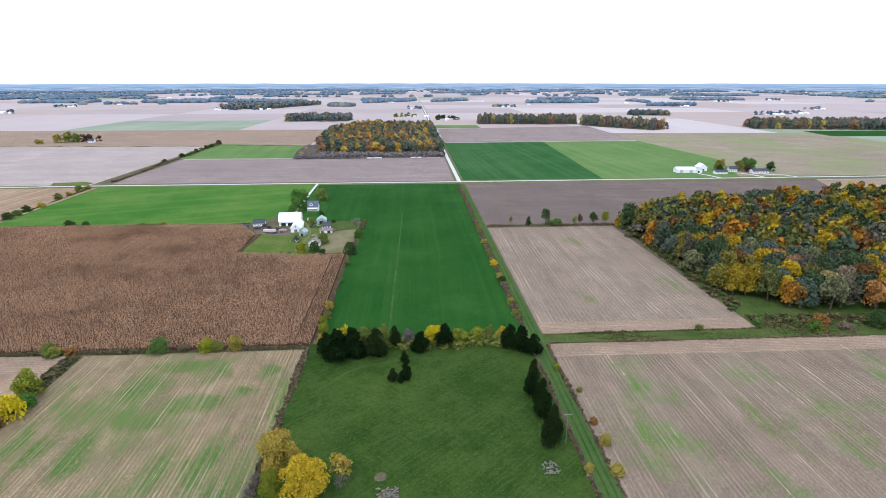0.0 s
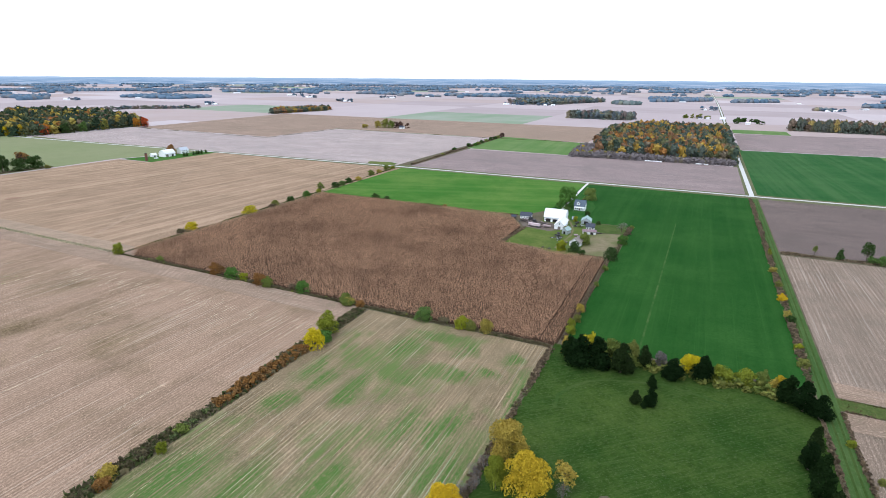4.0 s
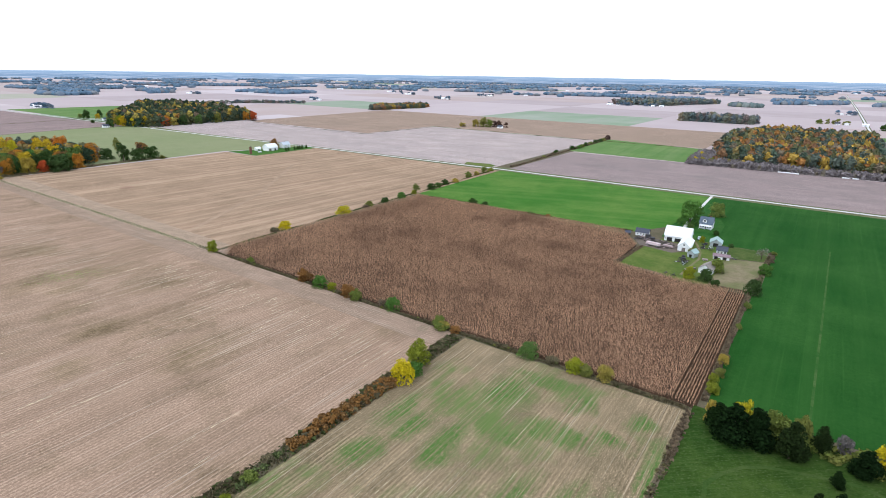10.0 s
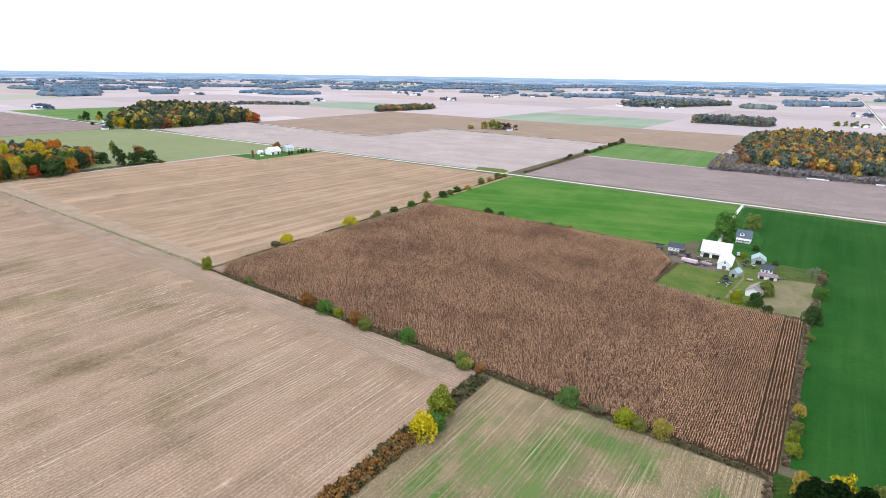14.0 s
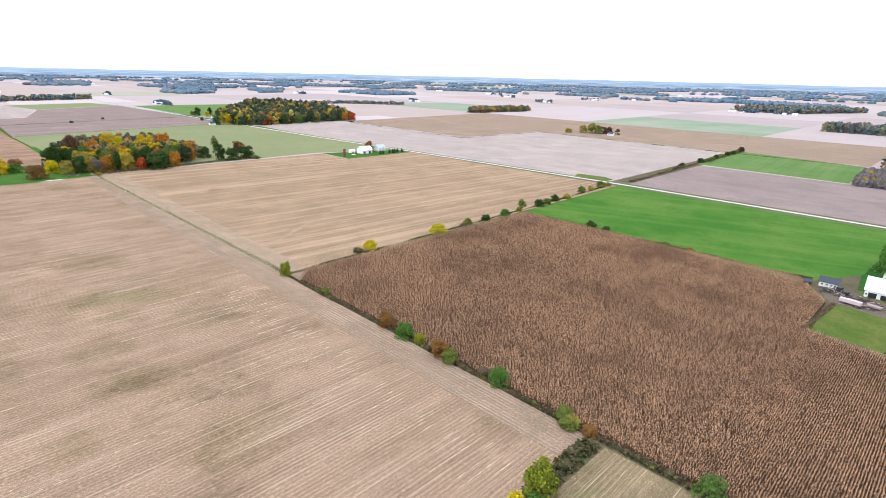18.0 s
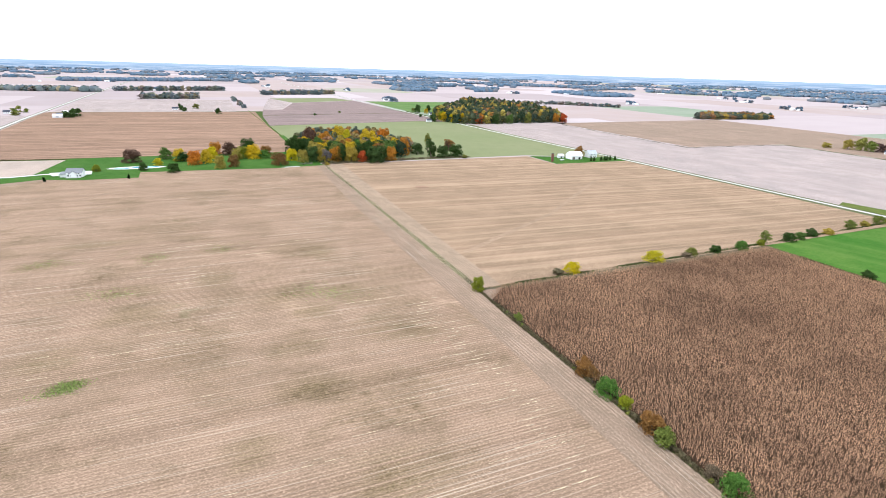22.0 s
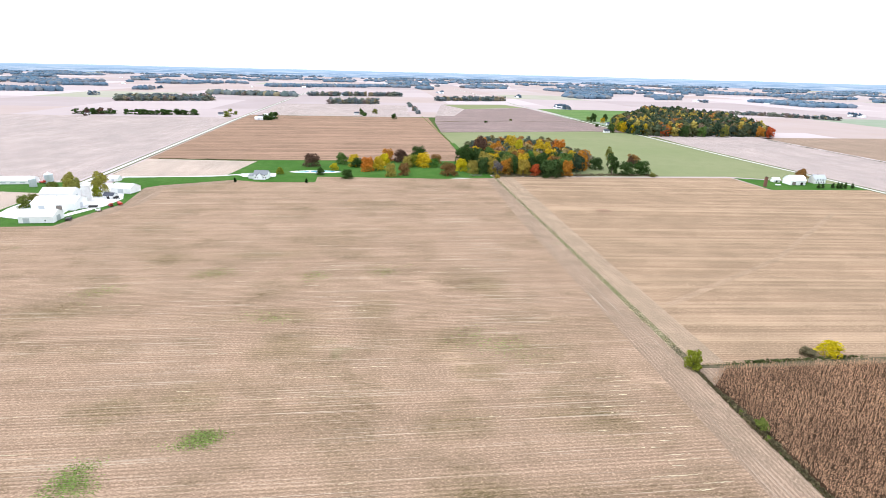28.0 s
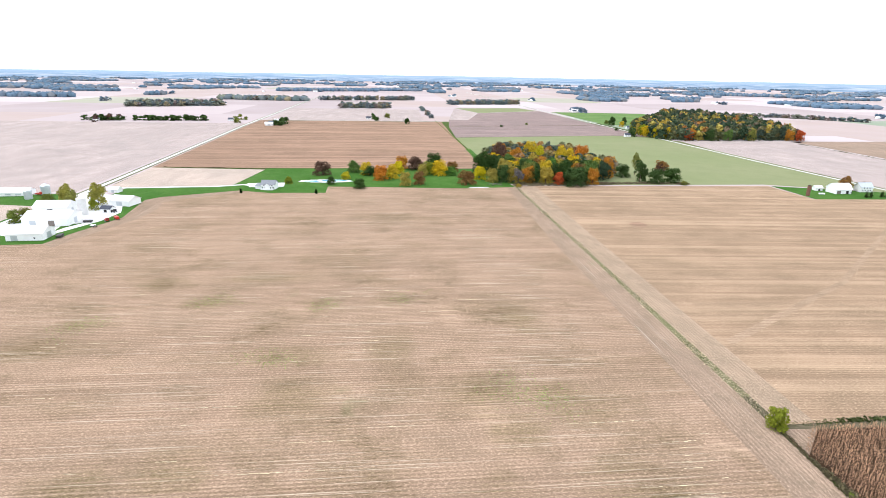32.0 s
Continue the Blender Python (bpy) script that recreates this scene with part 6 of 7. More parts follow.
    if chimney:
        part("chimney", box(chimney[0] - 0.4, chimney[1] - 0.4, eave, chimney[0] + 0.4, chimney[1] + 0.4, ridge + 1.0, bevel=0.04), M["brick_red"], ob)
    return ob


def windows(side, places, sill, w=1.0, h=1.3):
    return [(side, a, sill, w, h, "window") for a in places]


# farm among corn and wheat
building("barn", "large white barn with a white metal gambrel roof", "barn", -100, 435, 3, 17, 12.5, 4.6, 9.8, "white_paint", "white_metal", [("s", -5, 0, 3.6, 2.8, "gap"), ("s", 0.5, 0, 4, 2.6, "gap"), ("s", -7.6, 1.4, 0.8, 0.8, "window"), ("e", 0, 0, 3.4, 3.4, "old_wood")], True)
building("barn", "white gabled barn wing with a white roof", "barn", -91.5, 418.5, 93, 19, 7.6, 3.6, 6.6, "white_paint", "white_metal", [("w", 0, 0, 2.2, 2.4, "old_wood"), ("w", 0, 4, 0.9, 1.0, "window"), ("n", -4, 0.0, 2.4, 2.2, "gap")])
building("shed", "small grey-green metal shed", "shed", -83.5, 401, 75, 6, 4.6, 3.2, 5.0, "tin", "green_metal", [("w", 0, 0, 1.6, 2.1, "gap")])
building("shed", "long white shed with a dark grey roof", "shed", -124.5, 432, 4, 9, 6.0, 2.8, 5.0, "white_paint", "grey_roof", windows("s", (-3, -0.8, 1.4), 1.0, 0.9, 0.9) + [("s", 3.0, 0, 1, 2, "old_wood")])
building("hut", "small dark board hut beside the long shed", "shed", -134, 427, 20, 3.6, 3.0, 2.0, 2.9, "dark_boards", "grey_roof", [("s", 0, 0, 0.9, 1.8, "old_wood")])
house = building("farmhouse", "white farmhouse with a blue-grey roof and dormer", "house", -90, 484, 0, 9.2, 8.4, 4.2, 8.6, "white_paint", "blue_roof", windows("s", (-3.4, -1.6, 1.6, 3.4), 1.2) + windows("e", (-2.4, 2.4), 1.2) + windows("e", (-1.4, 1.4), 4.9, 0.9, 1.1) + [("s", 0, 0.2, 1, 2.1, "old_wood")], chimney=(1.8, 1.0))
part("dormer", wall_slab([(-2.6, -4.0, 5.0), (0.2, -4.0, 5.0), (0.2, -4.0, 6.8), (-1.2, -4.0, 8.0), (-2.6, -4.0, 6.8)], (0, 3.0, 0)), M["white_paint"], house)
part("dormer_roof", slab([(-1.2, -4.4, 8.2), (-1.2, -0.6, 8.2), (0.5, -0.6, 6.7), (0.5, -4.4, 6.7)], 0.12), M["blue_roof"], house)
part("dormer_roof", slab([(-1.2, -4.4, 8.2), (-1.2, -0.6, 8.2), (-2.9, -0.6, 6.7), (-2.9, -4.4, 6.7)], 0.12), M["blue_roof"], house)
part("dormer_window", box(-1.9, -4.06, 5.6, -0.5, -3.98, 6.8), M["glass"], house)
part("porch_roof", slab([(-4.4, -4.6, 3.3), (4.4, -4.6, 3.3), (4.4, -6.6, 2.7), (-4.4, -6.6, 2.7)], 0.14), M["white_metal"], house)
for px in (-4.2, 0, 4.2):
    part("porch_post", box(px - 0.09, -6.5, 0, px + 0.09, -6.32, 2.75), M["white_paint"], house)
building("garage", "garage with a pale green metal roof", "garage", -75.5, 438, 96, 9, 7.5, 3.0, 5.4, "tin", "green_metal", [("w", 0, 0, 3.2, 2.6, "gap"), ("s", 0, 1, 1, 1, "window")])
building("cottage", "small white cottage with a grey roof", "house", -69, 420, 5, 6.2, 5.4, 2.8, 4.9, "white_paint", "grey_roof", windows("s", (-2, 2), 1.0) + [("s", 0, 0, 1, 2, "old_wood")])
building("shed", "low shed with a rusting metal roof", "shed", -67.5, 408, 8, 9.5, 5.0, 2.2, 3.1, "white_paint", "plum_roof", [("s", -3, 0, 2.2, 1.8, "gap"), ("s", 2, 0, 2.2, 1.8, "gap")])
building("shed", "old white shed with a streaked rusty roof", "shed", -70, 376, 82, 11, 7.4, 3.0, 5.6, "white_paint", "streak_roof", [("w", 0, 0, 1.6, 2.1, "old_wood"), ("n", 0, 1, 1, 1, "window")])
field("barn_lot", [(-66, 354), (-45, 354), (-42, 416), (-64, 410)], M["barn_lot"], "thin dry grass lot beside the farm", 0.09)
field("yard_lawn", [(-120, 359), (-98, 357.5), (-80, 350), (-66, 352), (-64, 440), (-76, 443), (-108, 441), (-117, 406)], M["dull_lawn"], "dull green farmyard grass", 0.08)
field("trodden_yard", [(-129, 423), (-112, 428), (-96, 425), (-89, 409), (-97, 401), (-119, 406)], M["dark_soil"], "dark trodden soil between barn and scrap", 0.10)
field("yard_verge", [(-112, 437), (-62, 441), (-75, 500), (-99, 575), (-105, 608), (-113, 608), (-115, 470)], M["house_grass"], "green grass along the farm driveway", 0.045)
field("garden_lawn", [(-72, 441), (-39, 441), (-41, 418), (-64, 412)], M["verge"], "yellowing garden grass", 0.085)
for x, y, tall, wide, shape, leaf, label in (
    (-103, 487, 21, 19.5, "broad_low", "green", "large spreading green tree by the farmhouse"), (-90, 529, 13, 14, "broad_low", "light_green", "light green tree beside the driveway"), (-68, 358, 7.5, 9, "bush2", "dark_green", "dark green bush beside the old shed"),
    (-65, 378, 9, 8, "bush", "olive", "olive bush beside the rusty roof"), (-77, 357, 8, 7, "bush", "lime", "yellow-green bush in the farmyard"), (-62, 352, 4.5, 5.5, "bush", "dark_green", "dark bush at the lot corner"), (-43, 351, 9, 9.5, "bush2", "dark_green", "round dark green tree at the lot corner"),
    (-41, 391, 7.5, 8, "bush", "green", "green bush on the lot fence"), (-46, 423, 8, 10, "bare", "twigs", "leafless grey tree by the lot"), (-80, 466, 4, 5, "bush", "dark_green", "dark shrub by the farmhouse"), (-66, 439, 3, 4, "bush", "dark_green", "dark shrub in the garden"), (-40, 419, 5, 4, "bush", "weeds", "brown bush on the lot fence"),
    (-100, 476, 4, 6, "bush", "green", "shrub beside the farmhouse"), (-86, 408, 4, 4, "bush", "olive", "bush beside the barn wing"), (-40, 437, 3, 4, "bush", "olive", "low bush at the garden corner"), (-85, 440, 5, 4, "bush", "lime", "bush between barn and garage"),
):
    tree(kind_of(shape, leaf), x, y, tall, wide, label)


def pile(name, label, x, y, w, d, h, n, materials, seed, category="junk", size=1.0):
    """A heap of boards, sheets and machine scrap, one part each."""
    g = random.Random(seed)
    ob = thing(name, label, category, pose(x, y, 0.05))
    for i in range(n):
        big = g.uniform(0.35, 1.0) * size
        bm = box(-big * g.uniform(0.4, 1.6), -big * g.uniform(0.15, 0.5), -big * g.uniform(0.05, 0.3), big * g.uniform(0.4, 1.6), big * g.uniform(0.15, 0.5), big * g.uniform(0.05, 0.3), bevel=0.02)
        bm.transform(pose(g.uniform(-w / 2, w / 2), g.uniform(-d / 2, d / 2), 0.25 + h * g.random() ** 2, g.uniform(-14, 14), g.uniform(-14, 14), g.uniform(0, 180)))
        part("scrap", bm, M[materials[i % len(materials)]], ob)
    return ob


pile("scrap_heap", "long heap of weathered boards and scrap beside the barn", -113, 420, 26, 7, 1.2, 110, ["dark_boards", "dark_metal", "rust_roof", "dark_boards"], 1)
pile("scrap_heap", "pile of rusty roofing sheets and iron", -108, 408, 14, 5, 1.2, 40, ["dark_boards", "rust_roof", "dark_metal", "dark_boards"], 2)
pile("scrap_heap", "old machinery and scrap in the yard", -86, 384, 7, 13, 1.8, 50, ["dark_metal", "rubber", "dark_boards", "tin"], 3)
pile("scrap_heap", "dark scrap heap at the lawn edge", -88, 356, 7, 4, 1.2, 14, ["dark_metal", "dark_boards"], 4)
pile("scrap_heap", "dark machine scrap beside the long shed", -121, 423, 12, 5, 1.4, 46, ["dark_metal", "dark_boards", "rubber", "rust_roof"], 11)
pile("scrap_heap", "old tyres, boards and iron beside the garage", -80, 424, 9, 8, 1.2, 36, ["dark_metal", "rubber", "dark_boards", "tin"], 12)
pile("scrap_heap", "low row of rusty implements in the yard grass", -79, 372, 5, 12, 1.2, 30, ["dark_metal", "rust_roof", "dark_boards"], 13)
pile("wood_stack", "stack of weathered boards beside the cottage", -62, 412, 6, 4, 1.0, 20, ["old_wood", "dead_wood", "dark_metal"], 14)
pile("scrap_heap", "weathered scrap between barn and wing", -95, 414, 8, 6, 1.0, 16, ["dark_boards", "dark_metal"], 5)
pile("rubble_pile", "pile of grey field stones in the pasture", -8.6, 126.5, 6, 5, 0.7, 60, ["stone", "old_wood", "stone", "dead_wood"], 6, "rubble", 0.6)
pile("brush_pile", "pile of bleached branches below a cedar", 40.5, 134.5, 4, 5, 0.7, 50, ["dead_wood", "old_wood", "old_wood"], 7, "brush pile", 0.6)


def mound(name, label, x, y, r, h, material, seed):
    g = random.Random(seed)
    pts, rad = [], []
    for n in range(5):
        pts.append((0, 0, h * n / 4))
        rad.append(r * (1 - 0.22 * n) if n < 4 else 0.1)
    v, f = tube(pts, rad, 14)
    v = v + np.array([[g.uniform(-0.12, 0.12) * r, g.uniform(-0.12, 0.12) * r, g.uniform(0, 0.08)] for _ in v])
    ob = new(name, mesh_from(name, v, f, M[material]))
    ob.matrix_basis = pose(x, y, 0.03)
    return tagged(ob, label, "mound")


mound("earth_ring", "low ring of bare earth and ash in the pasture", -11, 134, 2.0, 0.3, "fence_ground", 1)
mound("stone_bed", "low bed of soil under the field stones", -8.6, 126.5, 2.6, 0.3, "fence_ground", 2)


def pole(x, y, tall):
    ob = thing("utility_pole", "weathered wooden utility pole with a crossarm", "pole", pose(x, y, 0))
    part("shaft", mesh_from("shaft", *tube([(0, 0, -0.5), (0, 0, tall * 0.5), (0, 0, tall)], [0.17, 0.14, 0.11], 8), M["old_wood"]), None, ob)
    part("crossarm", box(-1.3, -0.07, tall - 0.75, 1.3, 0.07, tall - 0.6, bevel=0.01), M["dead_wood"], ob)
    for px in (-1.15, -0.5, 0.5, 1.15):
        part("insulator", mesh_from("insulator", *tube([(px, 0, tall - 0.6), (px, 0, tall - 0.45), (px, 0, tall - 0.38)], [0.05, 0.06, 0.02], 6), M["white_paint"]), None, ob)


pole(48.4, 146, 11.5)


def bale_row(x, y, count):
    """Round bales wrapped in white film, end to end."""
    ob = thing("bale_row", "row of white wrapped hay bales at the field edge", "hay bales", pose(x, y, 0.06), "rows of wrapped bales")
    v, f = tube([(0, 0, 0.02), (0, 0, 0.12), (0, 0, 1.36), (0, 0, 1.46)], [0.62, 0.78, 0.78, 0.62], 12)
    v = np.c_[v[:, 2], v[:, 1], v[:, 0] + 0.78]
    ends = np.array([(n, n + 1, 10 - n, 11 - n) for n in range(5)])
    me = mesh_from("bale", v, np.concatenate([f, ends, ends + 36]), M["white_paint"])
    for n in range(count):
        part("bale", me, None, ob).location = (n * 1.5, 0, 0)


bale_row(-68, 820.5, 15)
bale_row(-2, 824.5, 5)
bale_row(8, 824.5, 4)


def tank(name, label, x, y, r, h, cap, wall, roof, category="silo"):
    ob = thing(name, label, category, pose(x, y, 0.05))
    rings = max(3, int(h / 1.1))
    pts, rad = [], []
    for n in range(rings + 1):
        pts.append((0, 0, h * n / rings))
        rad.append(r * (1.0 if n % 2 else 1.008))
    part("shell", mesh_from("shell", *tube(pts, rad, 24), M[wall]), None, ob)
    part("roof", mesh_from("roof", *tube([(0, 0, h), (0, 0, h + cap * 0.6), (0, 0, h + cap)], [r * 1.05, r * 0.45, 0.15], 24), M[roof]), None, ob)
    part("hatch", box(-0.35, -0.35, h + cap * 0.9, 0.35, 0.35, h + cap + 0.25, bevel=0.03), M[roof], ob)
    return ob


def machine(name, label, x, y, turn, size, colour, cab=True, category="vehicle"):
    """A tractor, truck or wagon with hull, cab and wheels."""
    l, w, h = size
    ob = thing(name, label, category, pose(x, y, 0.1, 0, 0, turn))
    part("body", box(-l / 2, -w / 2, h * 0.28, l / 2 if not cab else l * 0.28, w / 2, h * (0.62 if cab else 0.9), bevel=0.08), M[colour], ob)
    if cab:
        c = part("cab", box(l * 0.05, -w * 0.44, h * 0.5, l * 0.42, w * 0.44, h, bevel=0.1), M[colour], ob)
        part("windscreen", box(l * 0.405, -w * 0.36, h * 0.62, l * 0.43, w * 0.36, h * 0.92), M["glass"], c)
    for sx in (-0.32, 0.32):
        for sy in (-1, 1):
            bm = bmesh.new()
            bmesh.ops.create_cone(bm, cap_ends=True, segments=14, radius1=h * 0.2, radius2=h * 0.2, depth=0.3, matrix=pose(sx * l, sy * w * 0.5, h * 0.2, 90))
            wheel = part("wheel", bm, M["rubber"], ob)
            bm = bmesh.new()
            bmesh.ops.create_cone(bm, cap_ends=True, segments=10, radius1=h * 0.1, radius2=h * 0.1, depth=0.34, matrix=pose(sx * l, sy * w * 0.5, h * 0.2, 90))
            part("rim", bm, M["tin"], wheel)
    return ob


machine("car", "dark car parked by the garage", -82, 433.5, 60, (4.4, 1.8, 1.5), "dark_metal")
machine("livestock_trailer", "long faded pink and white trailer among scrap", -111, 409, 172, (9.5, 2.5, 3.0), "faded_pink", False)
machine("hay_wagon", "rusty flat hay wagon beside the barn", -101.5, 412, 165, (6.5, 2.4, 1.8), "rust_roof", False)
machine("tractor", "dark old tractor in the yard grass", -87, 391, 110, (4.2, 2.2, 2.6), "dark_metal")
machine("combine_harvester", "dark old combine beside the long shed", -117, 424, 160, (6.5, 3.0, 3.2), "dark_metal")
machine("farm_trailer", "small dark farm trailer on the yard track", -75.3, 397.5, 20, (3.2, 1.7, 1.2), "rust_roof", False)
machine("pickup_truck", "pale pickup truck by the garden", -88, 446, 100, (5, 2, 1.8), "tin")

# south-western farm
field("farmyard", [(-572, -129), (-603, -116), (-629, -113), (-652, -122), (-692, -148), (-700, -178), (-640, -182), (-596, -182), (-575, -178), (-566, -156)], M["concrete"], "pale gravel farmyard", 0.10)
field("yard_grass", [(-586, -131), (-600, -124), (-592, -136), (-574, -133)], M["lawn"], "small strip of grass in the farmyard", 0.12)
field("yard_grass", [(-596, -176), (-616, -178), (-612, -164), (-600, -166)], M["lawn"], "grass under yard trees", 0.12)
building("machine_shed", "long white machine shed with a white roof", "barn", -563, -139, 92, 22, 15, 4.6, 7.8, "white_paint", "white_metal", [("e", 0, 0, 5, 4, "tin"), ("s", -6, 0, 4, 3.5, "tin"), ("s", 6, 1.2, 1, 1, "window")])
building("barn", "large white barn in the farmyard", "barn", -600, -146, 92, 30, 20, 5.5, 9.0, "white_paint", "white_metal", [("s", -8, 0, 4, 4, "tin"), ("s", 4, 0, 4, 4, "old_wood"), ("e", 0, 0, 4, 4, "tin")])
building("barn", "white barn behind the silo", "barn", -634, -163, 92, 24, 16, 5.0, 8.6, "white_paint", "white_metal", [("s", 0, 0, 4, 3.5, "gap"), ("e", 0, 0, 3, 3, "tin")])
building("machine_shed", "white shed with a broad white roof", "barn", -657, -122, 75, 18, 14, 4.5, 7.4, "white_paint", "white_metal", [("s", 0, 0, 5, 3.6, "tin")])
building("shed", "small white shed near the road", "shed", -705, -152, 80, 9, 7, 3.0, 5.0, "white_paint", "white_metal", [("s", 0, 0, 2.4, 2.4, "tin")])
building("shed", "grey-roofed farm shed in the yard", "shed", -632, -124, 80, 8, 6, 2.8, 4.6, "white_paint", "grey_roof", [("s", 0, 0, 2.4, 2.2, "gap")])
building("poultry_house", "very long white poultry house with a pale roof", "barn", -694, -252, 93, 70, 14, 3.2, 6.0, "white_paint", "white_metal", [("s", a, 0.8, 4.5, 1.3, "tin") for a in (-28, -20, -12, -4, 4, 12, 20, 28)])
tank("silo", "pale concrete stave silo", -624, -138, 3.2, 12.5, 1.0, "concrete", "concrete")
tank("grain_bin", "galvanised grain bin with a conical roof", -678, -209, 3.0, 7.0, 2.0, "tin", "tin", "grain bin")
tank("grain_bin", "galvanised grain bin with a conical roof", -694, -204, 3.6, 8.0, 2.2, "tin", "tin", "grain bin")
machine("grain_truck", "red grain truck beside the bins", -692, -208, 80, (7, 2.4, 3.0), "red_paint")
machine("tractor", "red tractor at the edge of the yard", -602, -110.5, 40, (4.8, 2.3, 2.9), "red_paint")
machine("grain_wagon", "orange-red grain wagon behind the tractor", -608, -106.5, 40, (5.4, 2.4, 2.6), "red_paint", False)
machine("field_implement", "dark folded field implement", -563, -121.5, 10, (5.5, 3.0, 2.0), "dark_metal", False)
machine("field_implement", "dark farm implement in the yard", -600, -122.5, 100, (6, 2.6, 1.8), "dark_metal", False)
machine("pickup_truck", "white pickup truck on the yard track", -588, -113, 55, (5.6, 2, 1.9), "white_paint")
machine("tractor", "dark red tractor by the barn", -620, -142, 95, (4.4, 2.2, 2.6), "red_paint")
machine("tractor", "dark tractor by the grey shed", -629, -118, 60, (4.6, 2.3, 2.7), "dark_metal")
for x, y, tall, wide, shape, leaf, label in ((-659, -168, 17, 13, "broad_mid", "yellow_olive", "tall yellow-olive tree behind the barn"), (-649, -158, 14, 11, "broad_mid", "yellow_olive", "broad yellow-olive tree in the farmyard"), (-638, -137, 10, 8, "broad_low", "lime", "yellow-green tree beside the silo"),
                                             (-655, -142, 19, 14, "broad_mid", "yellow_olive", "tall spreading yellow-olive tree near the road"), (-601, -173, 10.5, 10, "broad_low", "olive", "small olive tree by the road"), (-611, -171, 9.5, 9, "broad_low", "olive", "small olive tree beside the yard track"), (-654, -180, 9.5, 12, "bush2", "olive", "olive bush by the yard")):
    tree(kind_of(shape, leaf), x, y, tall, wide, label)

# white house with a pool on the western lawn
whouse = building("house", "white two-storey house with a grey roof", "house", -720, -19.5, 82, 13.5, 9.5, 4.6, 7.8, "white_paint", "mid_roof", windows("s", (-5, -2.5, 2.5, 5), 0.9, 1.2, 1.3) + windows("s", (-4, -1.5, 1.5, 4), 3.0, 1.0, 1.1) + [("s", 0, 0.1, 1.6, 2.2, "old_wood")])
part("garage_wing", box(-12.4, -4, 0, -6.9, 4, 3.0, bevel=0.05), M["white_paint"], whouse)
part("garage_roof", slab([(-12.9, -4.6, 3.1), (-6.9, -4.6, 3.1), (-6.9, 4.6, 4.1), (-12.9, 4.6, 4.1)], 0.15), M["mid_roof"], whouse)
part("porch_gable", wall_slab([(-2.2, -6.4, 0), (2.2, -6.4, 0), (2.2, -6.4, 4.2), (0, -6.4, 6.0), (-2.2, -6.4, 4.2)], (0, 1.65, 0)), M["white_paint"], whouse)
for s in (-1, 1):
    part("porch_roof", slab([(0, -6.8, 6.15), (0, -2.5, 6.15), (s * 2.7, -2.5, 3.95), (s * 2.7, -6.8, 3.95)], 0.12), M["mid_roof"], whouse)
part("deck", box(-6, -9.0, 0.0, 6, -6.45, 0.5, bevel=0.03), M["concrete"], whouse)
road("driveway_west", [(-722, -176), (-724, -140), (-730, -70), (-738, -48), (-730, -34)], 5.0, M["concrete"], "pale concrete driveway", 0.14)
field("driveway_apron", [(-726, -40), (-744, -46), (-748, -10), (-728, -8)], M["concrete"], "pale concrete apron by the house", 0.12)


def oval(cx, cy, rx, ry, n=28, wob=0.0):
    return [(cx + rx * math.cos(6.2832 * i / n) * (1 + wob * math.sin(3 * i)), cy + ry * math.sin(6.2832 * i / n) * (1 + wob * math.cos(2 * i))) for i in range(n)]


field("pool_deck", oval(-756, 29, 8, 27, 28, 0.06), M["concrete"], "pale sandy pool bank", 0.12)
field("pool_water", oval(-755, 15, 4.2, 8), M["blue_water"], "blue pool cover", 0.20)
field("pool_water", oval(-757.5, 37, 5.0, 13), M["blue_water"], "blue pool water", 0.20)
pile("brush_pile", "grey brush pile beside the grove", -735, 200, 10, 16, 1.4, 40, ["old_wood", "dark_metal", "old_wood", "stone"], 8, "brush pile")
field("sand_patch", oval(-722, 182, 1.8, 10, 18, 0.1), M["concrete"], "pale sandy bank", 0.12)

# western roadside farm
building("barn", "large white barn with a white roof", "barn", -694, 541, 90, 17, 13, 5.0, 9.6, "white_paint", "white_metal", [("s", -5, 0, 4, 3.4, "old_wood"), ("s", 4, 0, 3, 3, "gap"), ("s", 8, 1.2, 1, 1, "window")], True)
building("shed", "small white shed with a pale roof", "shed", -706, 528, 85, 7, 6, 3.0, 5.0, "white_paint", "white_metal", [("s", 0, 0, 2, 2, "gap")])
building("farmhouse", "white farmhouse with a pale grey roof", "house", -700, 573, 88, 13, 9, 5.2, 9.0, "white_paint", "tin", windows("s", (-4, -1.5, 1.5, 4), 1.1) + windows("s", (-3, 0, 3), 3.5), chimney=(0, 1))
# Closed by a low dark cone that mimics shade inside an open top.
tank("silo", "brown tile silo with a dark cap standing in for an open top", -681, 498, 1.7, 10.0, 0.4, "brick_red", "opening_shade")
machine("farm_wagon", "small white wagon on the lawn", -684, 515, 80, (5, 2.2, 2.0), "white_paint", False)
tree(kind_of("broad_mid", "rust"), -706, 558, 15, 14, "rust-brown maple behind the white barn")
for y in (551, 556, 568, 573, 577, 582, 590):
    tree("pine", -672, y, rng.uniform(5.4, 6.6), 3.8, "small dark evergreen in a row by the house", "evergreen", "evergreens in a row")

# eastern roadside farm
building("barn", "long white metal barn by the road", "barn", 348, 670, -5, 24, 12, 4.5, 7.0, "white_paint", "white_metal", [("s", -6, 0, 4, 3.5, "tin"), ("s", 6, 0, 4, 3.5, "tin")])
building("barn", "tall white gabled barn by the road", "barn", 377, 684, 85, 14, 10, 5, 9, "white_paint", "white_metal", [("w", 0, 0, 3, 3, "old_wood")])
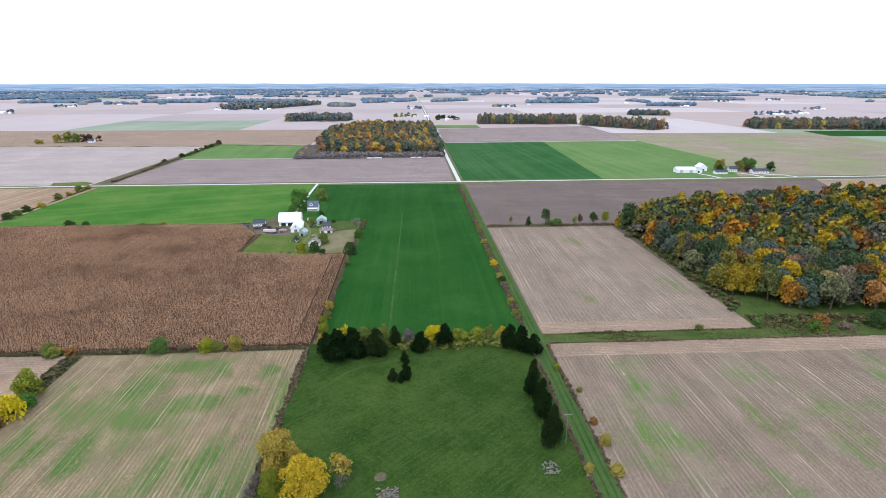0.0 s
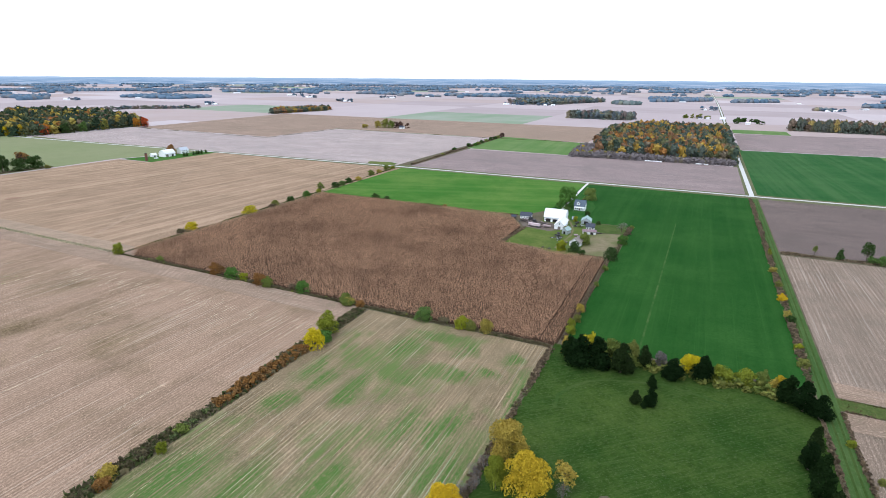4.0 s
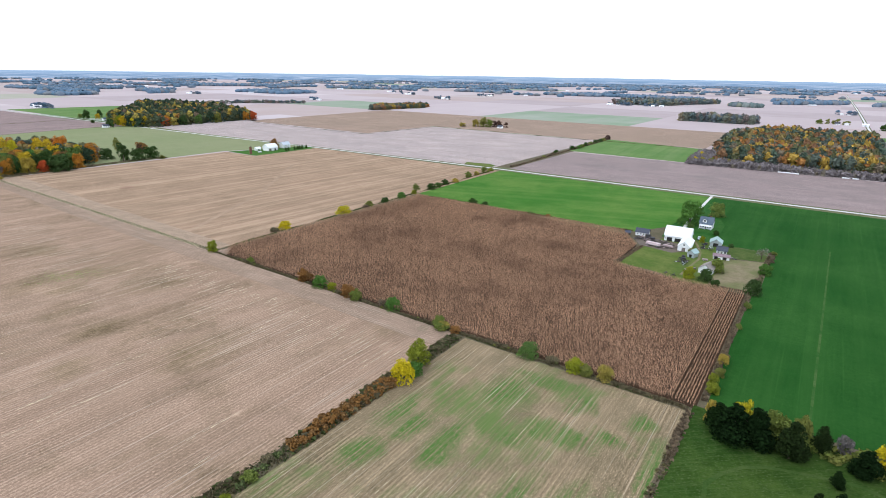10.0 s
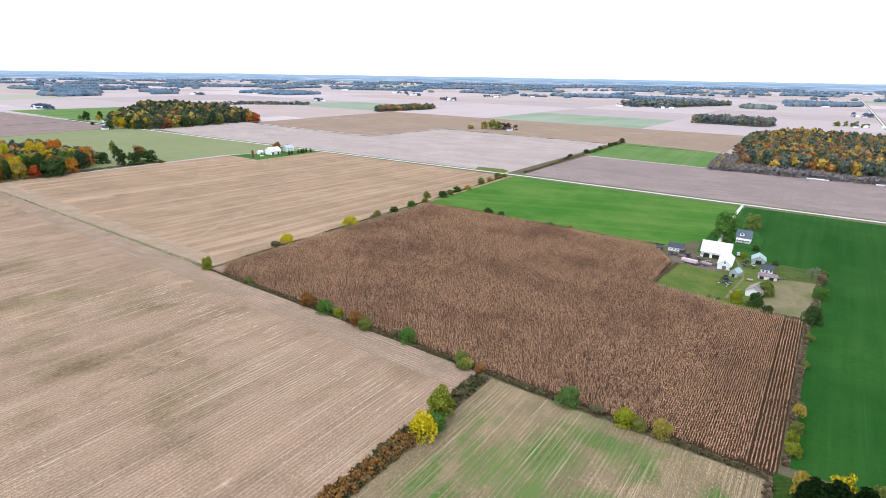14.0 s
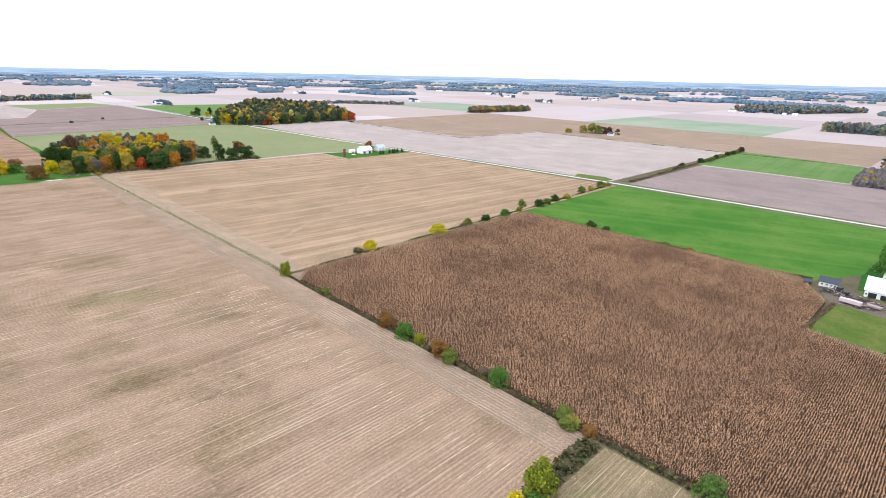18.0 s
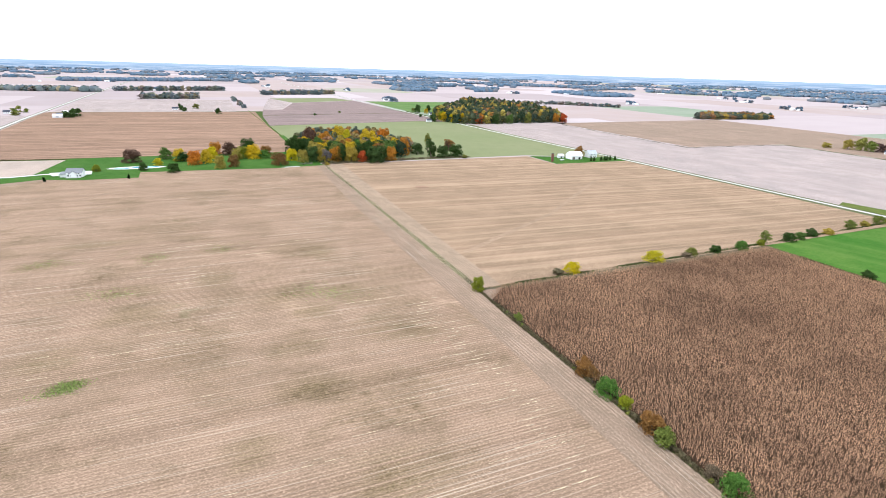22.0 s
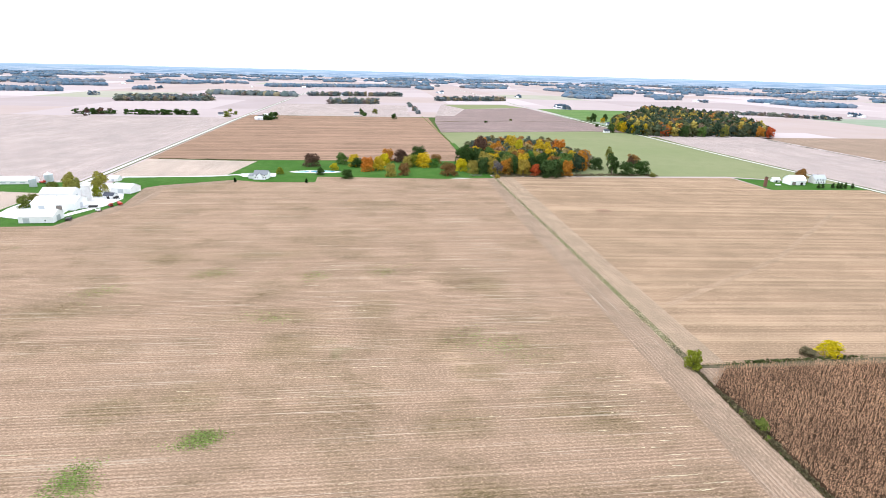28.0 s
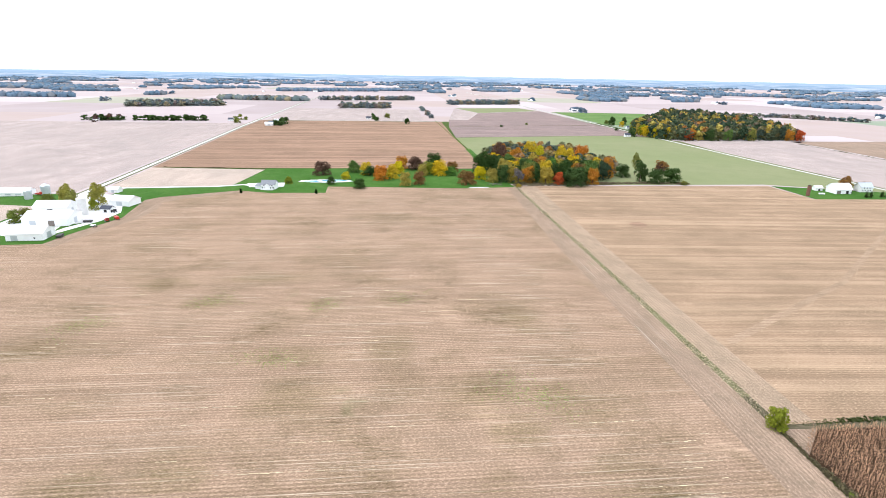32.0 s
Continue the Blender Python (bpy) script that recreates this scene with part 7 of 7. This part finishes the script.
building("shed", "low white shed with a grey roof", "shed", 388, 657, -4, 15, 8, 2.8, 4.8, "white_paint", "grey_roof", windows("s", (-4, 0, 4), 1))
building("shed", "small white shed beside the barn", "shed", 364, 668, 0, 9, 7, 3, 5, "white_paint", "tin", [("s", 0, 0, 2.4, 2.2, "gap")])
building("house", "white ranch house with a grey roof", "house", 440, 659, -3, 20, 9, 3.0, 5.6, "white_paint", "grey_roof", windows("s", (-7, -4, 3, 7), 1.0, 1.4, 1.2) + [("s", 0, 0.1, 1, 2.1, "old_wood")])
building("house", "small white house among trees", "house", 413, 674, 0, 10, 8, 3.4, 6.4, "white_paint", "grey_roof", windows("s", (-3, 0, 3), 1))
for x, y, tall, wide, leaf in ((399, 682, 14, 13, "olive"), (393, 668, 10, 10, "dark_green"), (424, 676, 15, 14, "olive"), (438, 688, 17, 14, "green"), (408, 692, 14, 12, "gold_brown"), (463, 672, 13, 12, "dark_green"), (430, 668, 10, 9, "maroon"), (448, 690, 15, 13, "green")):
    tree(kind_of("broad_mid", leaf), x, y, tall, wide, "broad roadside farmyard tree with " + LEAF[leaf].name.replace("_", " "))
road("driveway_east", [(372, 625), (368, 640), (362, 656), (362, 664)], 4, M["gravel"], "pale gravel drive", 0.2)
road("driveway_east", [(470, 628), (462, 642), (440, 650)], 4, M["gravel"], "pale gravel drive", 0.2)
road("driveway_east", [(428, 627), (424, 645), (414, 662)], 4, M["gravel"], "pale gravel drive", 0.2)

# ---- far farmsteads ----
FARMS = (
    (-1442, 2046, 1), (-1506, 2508, 2), (-2051, 3625, 1), (-721, 2215, 2), (-590, 2225, 1), (-607, 1075, 0), (104, 1615, 0), (422, 2397, 1), (1195, 1797, 2), (1310, 1830, 2), (1609, 2122, 1), (1198, 2403, 1), (-10, 1762, 2),
    (-1870, 660, 1), (-3121, 1198, 2), (-1190, 536, 0), (-1345, 606, 0), (-1739, 1556, 1), (-1868, 2320, 1), (-1483, 2084, 1), (-1427, -520, 0), (-2190, -878, 1), (-1448, -252, 0), (-1380, -152, 2), (-1528, 43, 0), (-1914, 664, 1), (20, 2252, 1),
    (-2450, -60, 1), (-2600, 700, 1), (-2900, 380, 2), (-2500, 1500, 1), (-2100, 2500, 2), (-900, 3300, 1), (300, 3300, 1), (1000, 3300, 2), (1700, 2900, 2), (2100, 3100, 2), (-3300, -300, 1), (-2800, -900, 2),
)
for n, (x, y, size) in enumerate(FARMS):
    g = random.Random(500 + n)
    gx, gy, gz, k = laid(x, y)
    face = math.degrees(math.atan2(y - MID[1], x - MID[0])) - 90
    made = [building("farmhouse", "small white farmhouse far off among fields", "house", gx, gy, round(face / 90) * 90, 11 * k, 7.5 * k, 3.6 * k, 6.6 * k, "white_paint", g.choice(("grey_roof", "white_metal", "blue_roof")), windows("s", (-3.5 * k, 0, 3.5 * k), 1.2 * k))]
    for i in range(size):
        ox, oy = g.choice((-1, 1)) * g.uniform(22, 40) * (i + 1) * 0.8, g.uniform(-8, 18)
        bx, by, bz, _ = laid(x + ox, y + oy)
        made.append(building("barn", "white farm barn far off among fields", "barn", bx, by, g.choice((0, 90)), g.uniform(14, 26) * k, 10 * k, 4 * k, 6.8 * k, "white_paint", "white_metal", [("s", 0, 0, 4 * k, 3.5 * k, "tin")]))
    for ob in made:
        ob.location.z = laid(x, y)[2] - 0.3 * (1 - k) * 10 + 0.05
    yard = [(x + g.uniform(-45, 45), y + g.uniform(10, 30)) for i in range(4 + size * 3)]
    # Yards farther off take the leaf colour with haze mixed in.
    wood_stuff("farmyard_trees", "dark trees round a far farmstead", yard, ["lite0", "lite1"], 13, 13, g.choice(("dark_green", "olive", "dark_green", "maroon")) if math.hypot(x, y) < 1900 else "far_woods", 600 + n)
for x, y, tall, wide, leaf in ((-1417, 131, 13, 14, "dark_green"), (-1568, 87, 12, 16, "olive"), (-1456, 600, 10, 12, "olive"), (-1300, 560, 7, 9, "dark_green"), (-652, 1080, 21, 22, "yellow_olive"), (-666, 1070, 17, 18, "gold_brown"), (-636, 1078, 18, 18, "olive"), (-690, 1052, 9, 16, "gold_brown"), (-1250, 600, 12, 11, "olive"), (-1215, 560, 10, 9, "gold_brown"), (-1450, 640, 18, 13, "dark_green"), (-1395, 612, 13, 12, "yellow"), (-1420, 400, 5, 7, "olive"), (-1360, 330, 5, 8, "dark_green")):
    tree(kind_of("broad_mid", leaf), x, y, tall, wide, "lone field tree with " + LEAF[leaf].name.replace("_", " "))
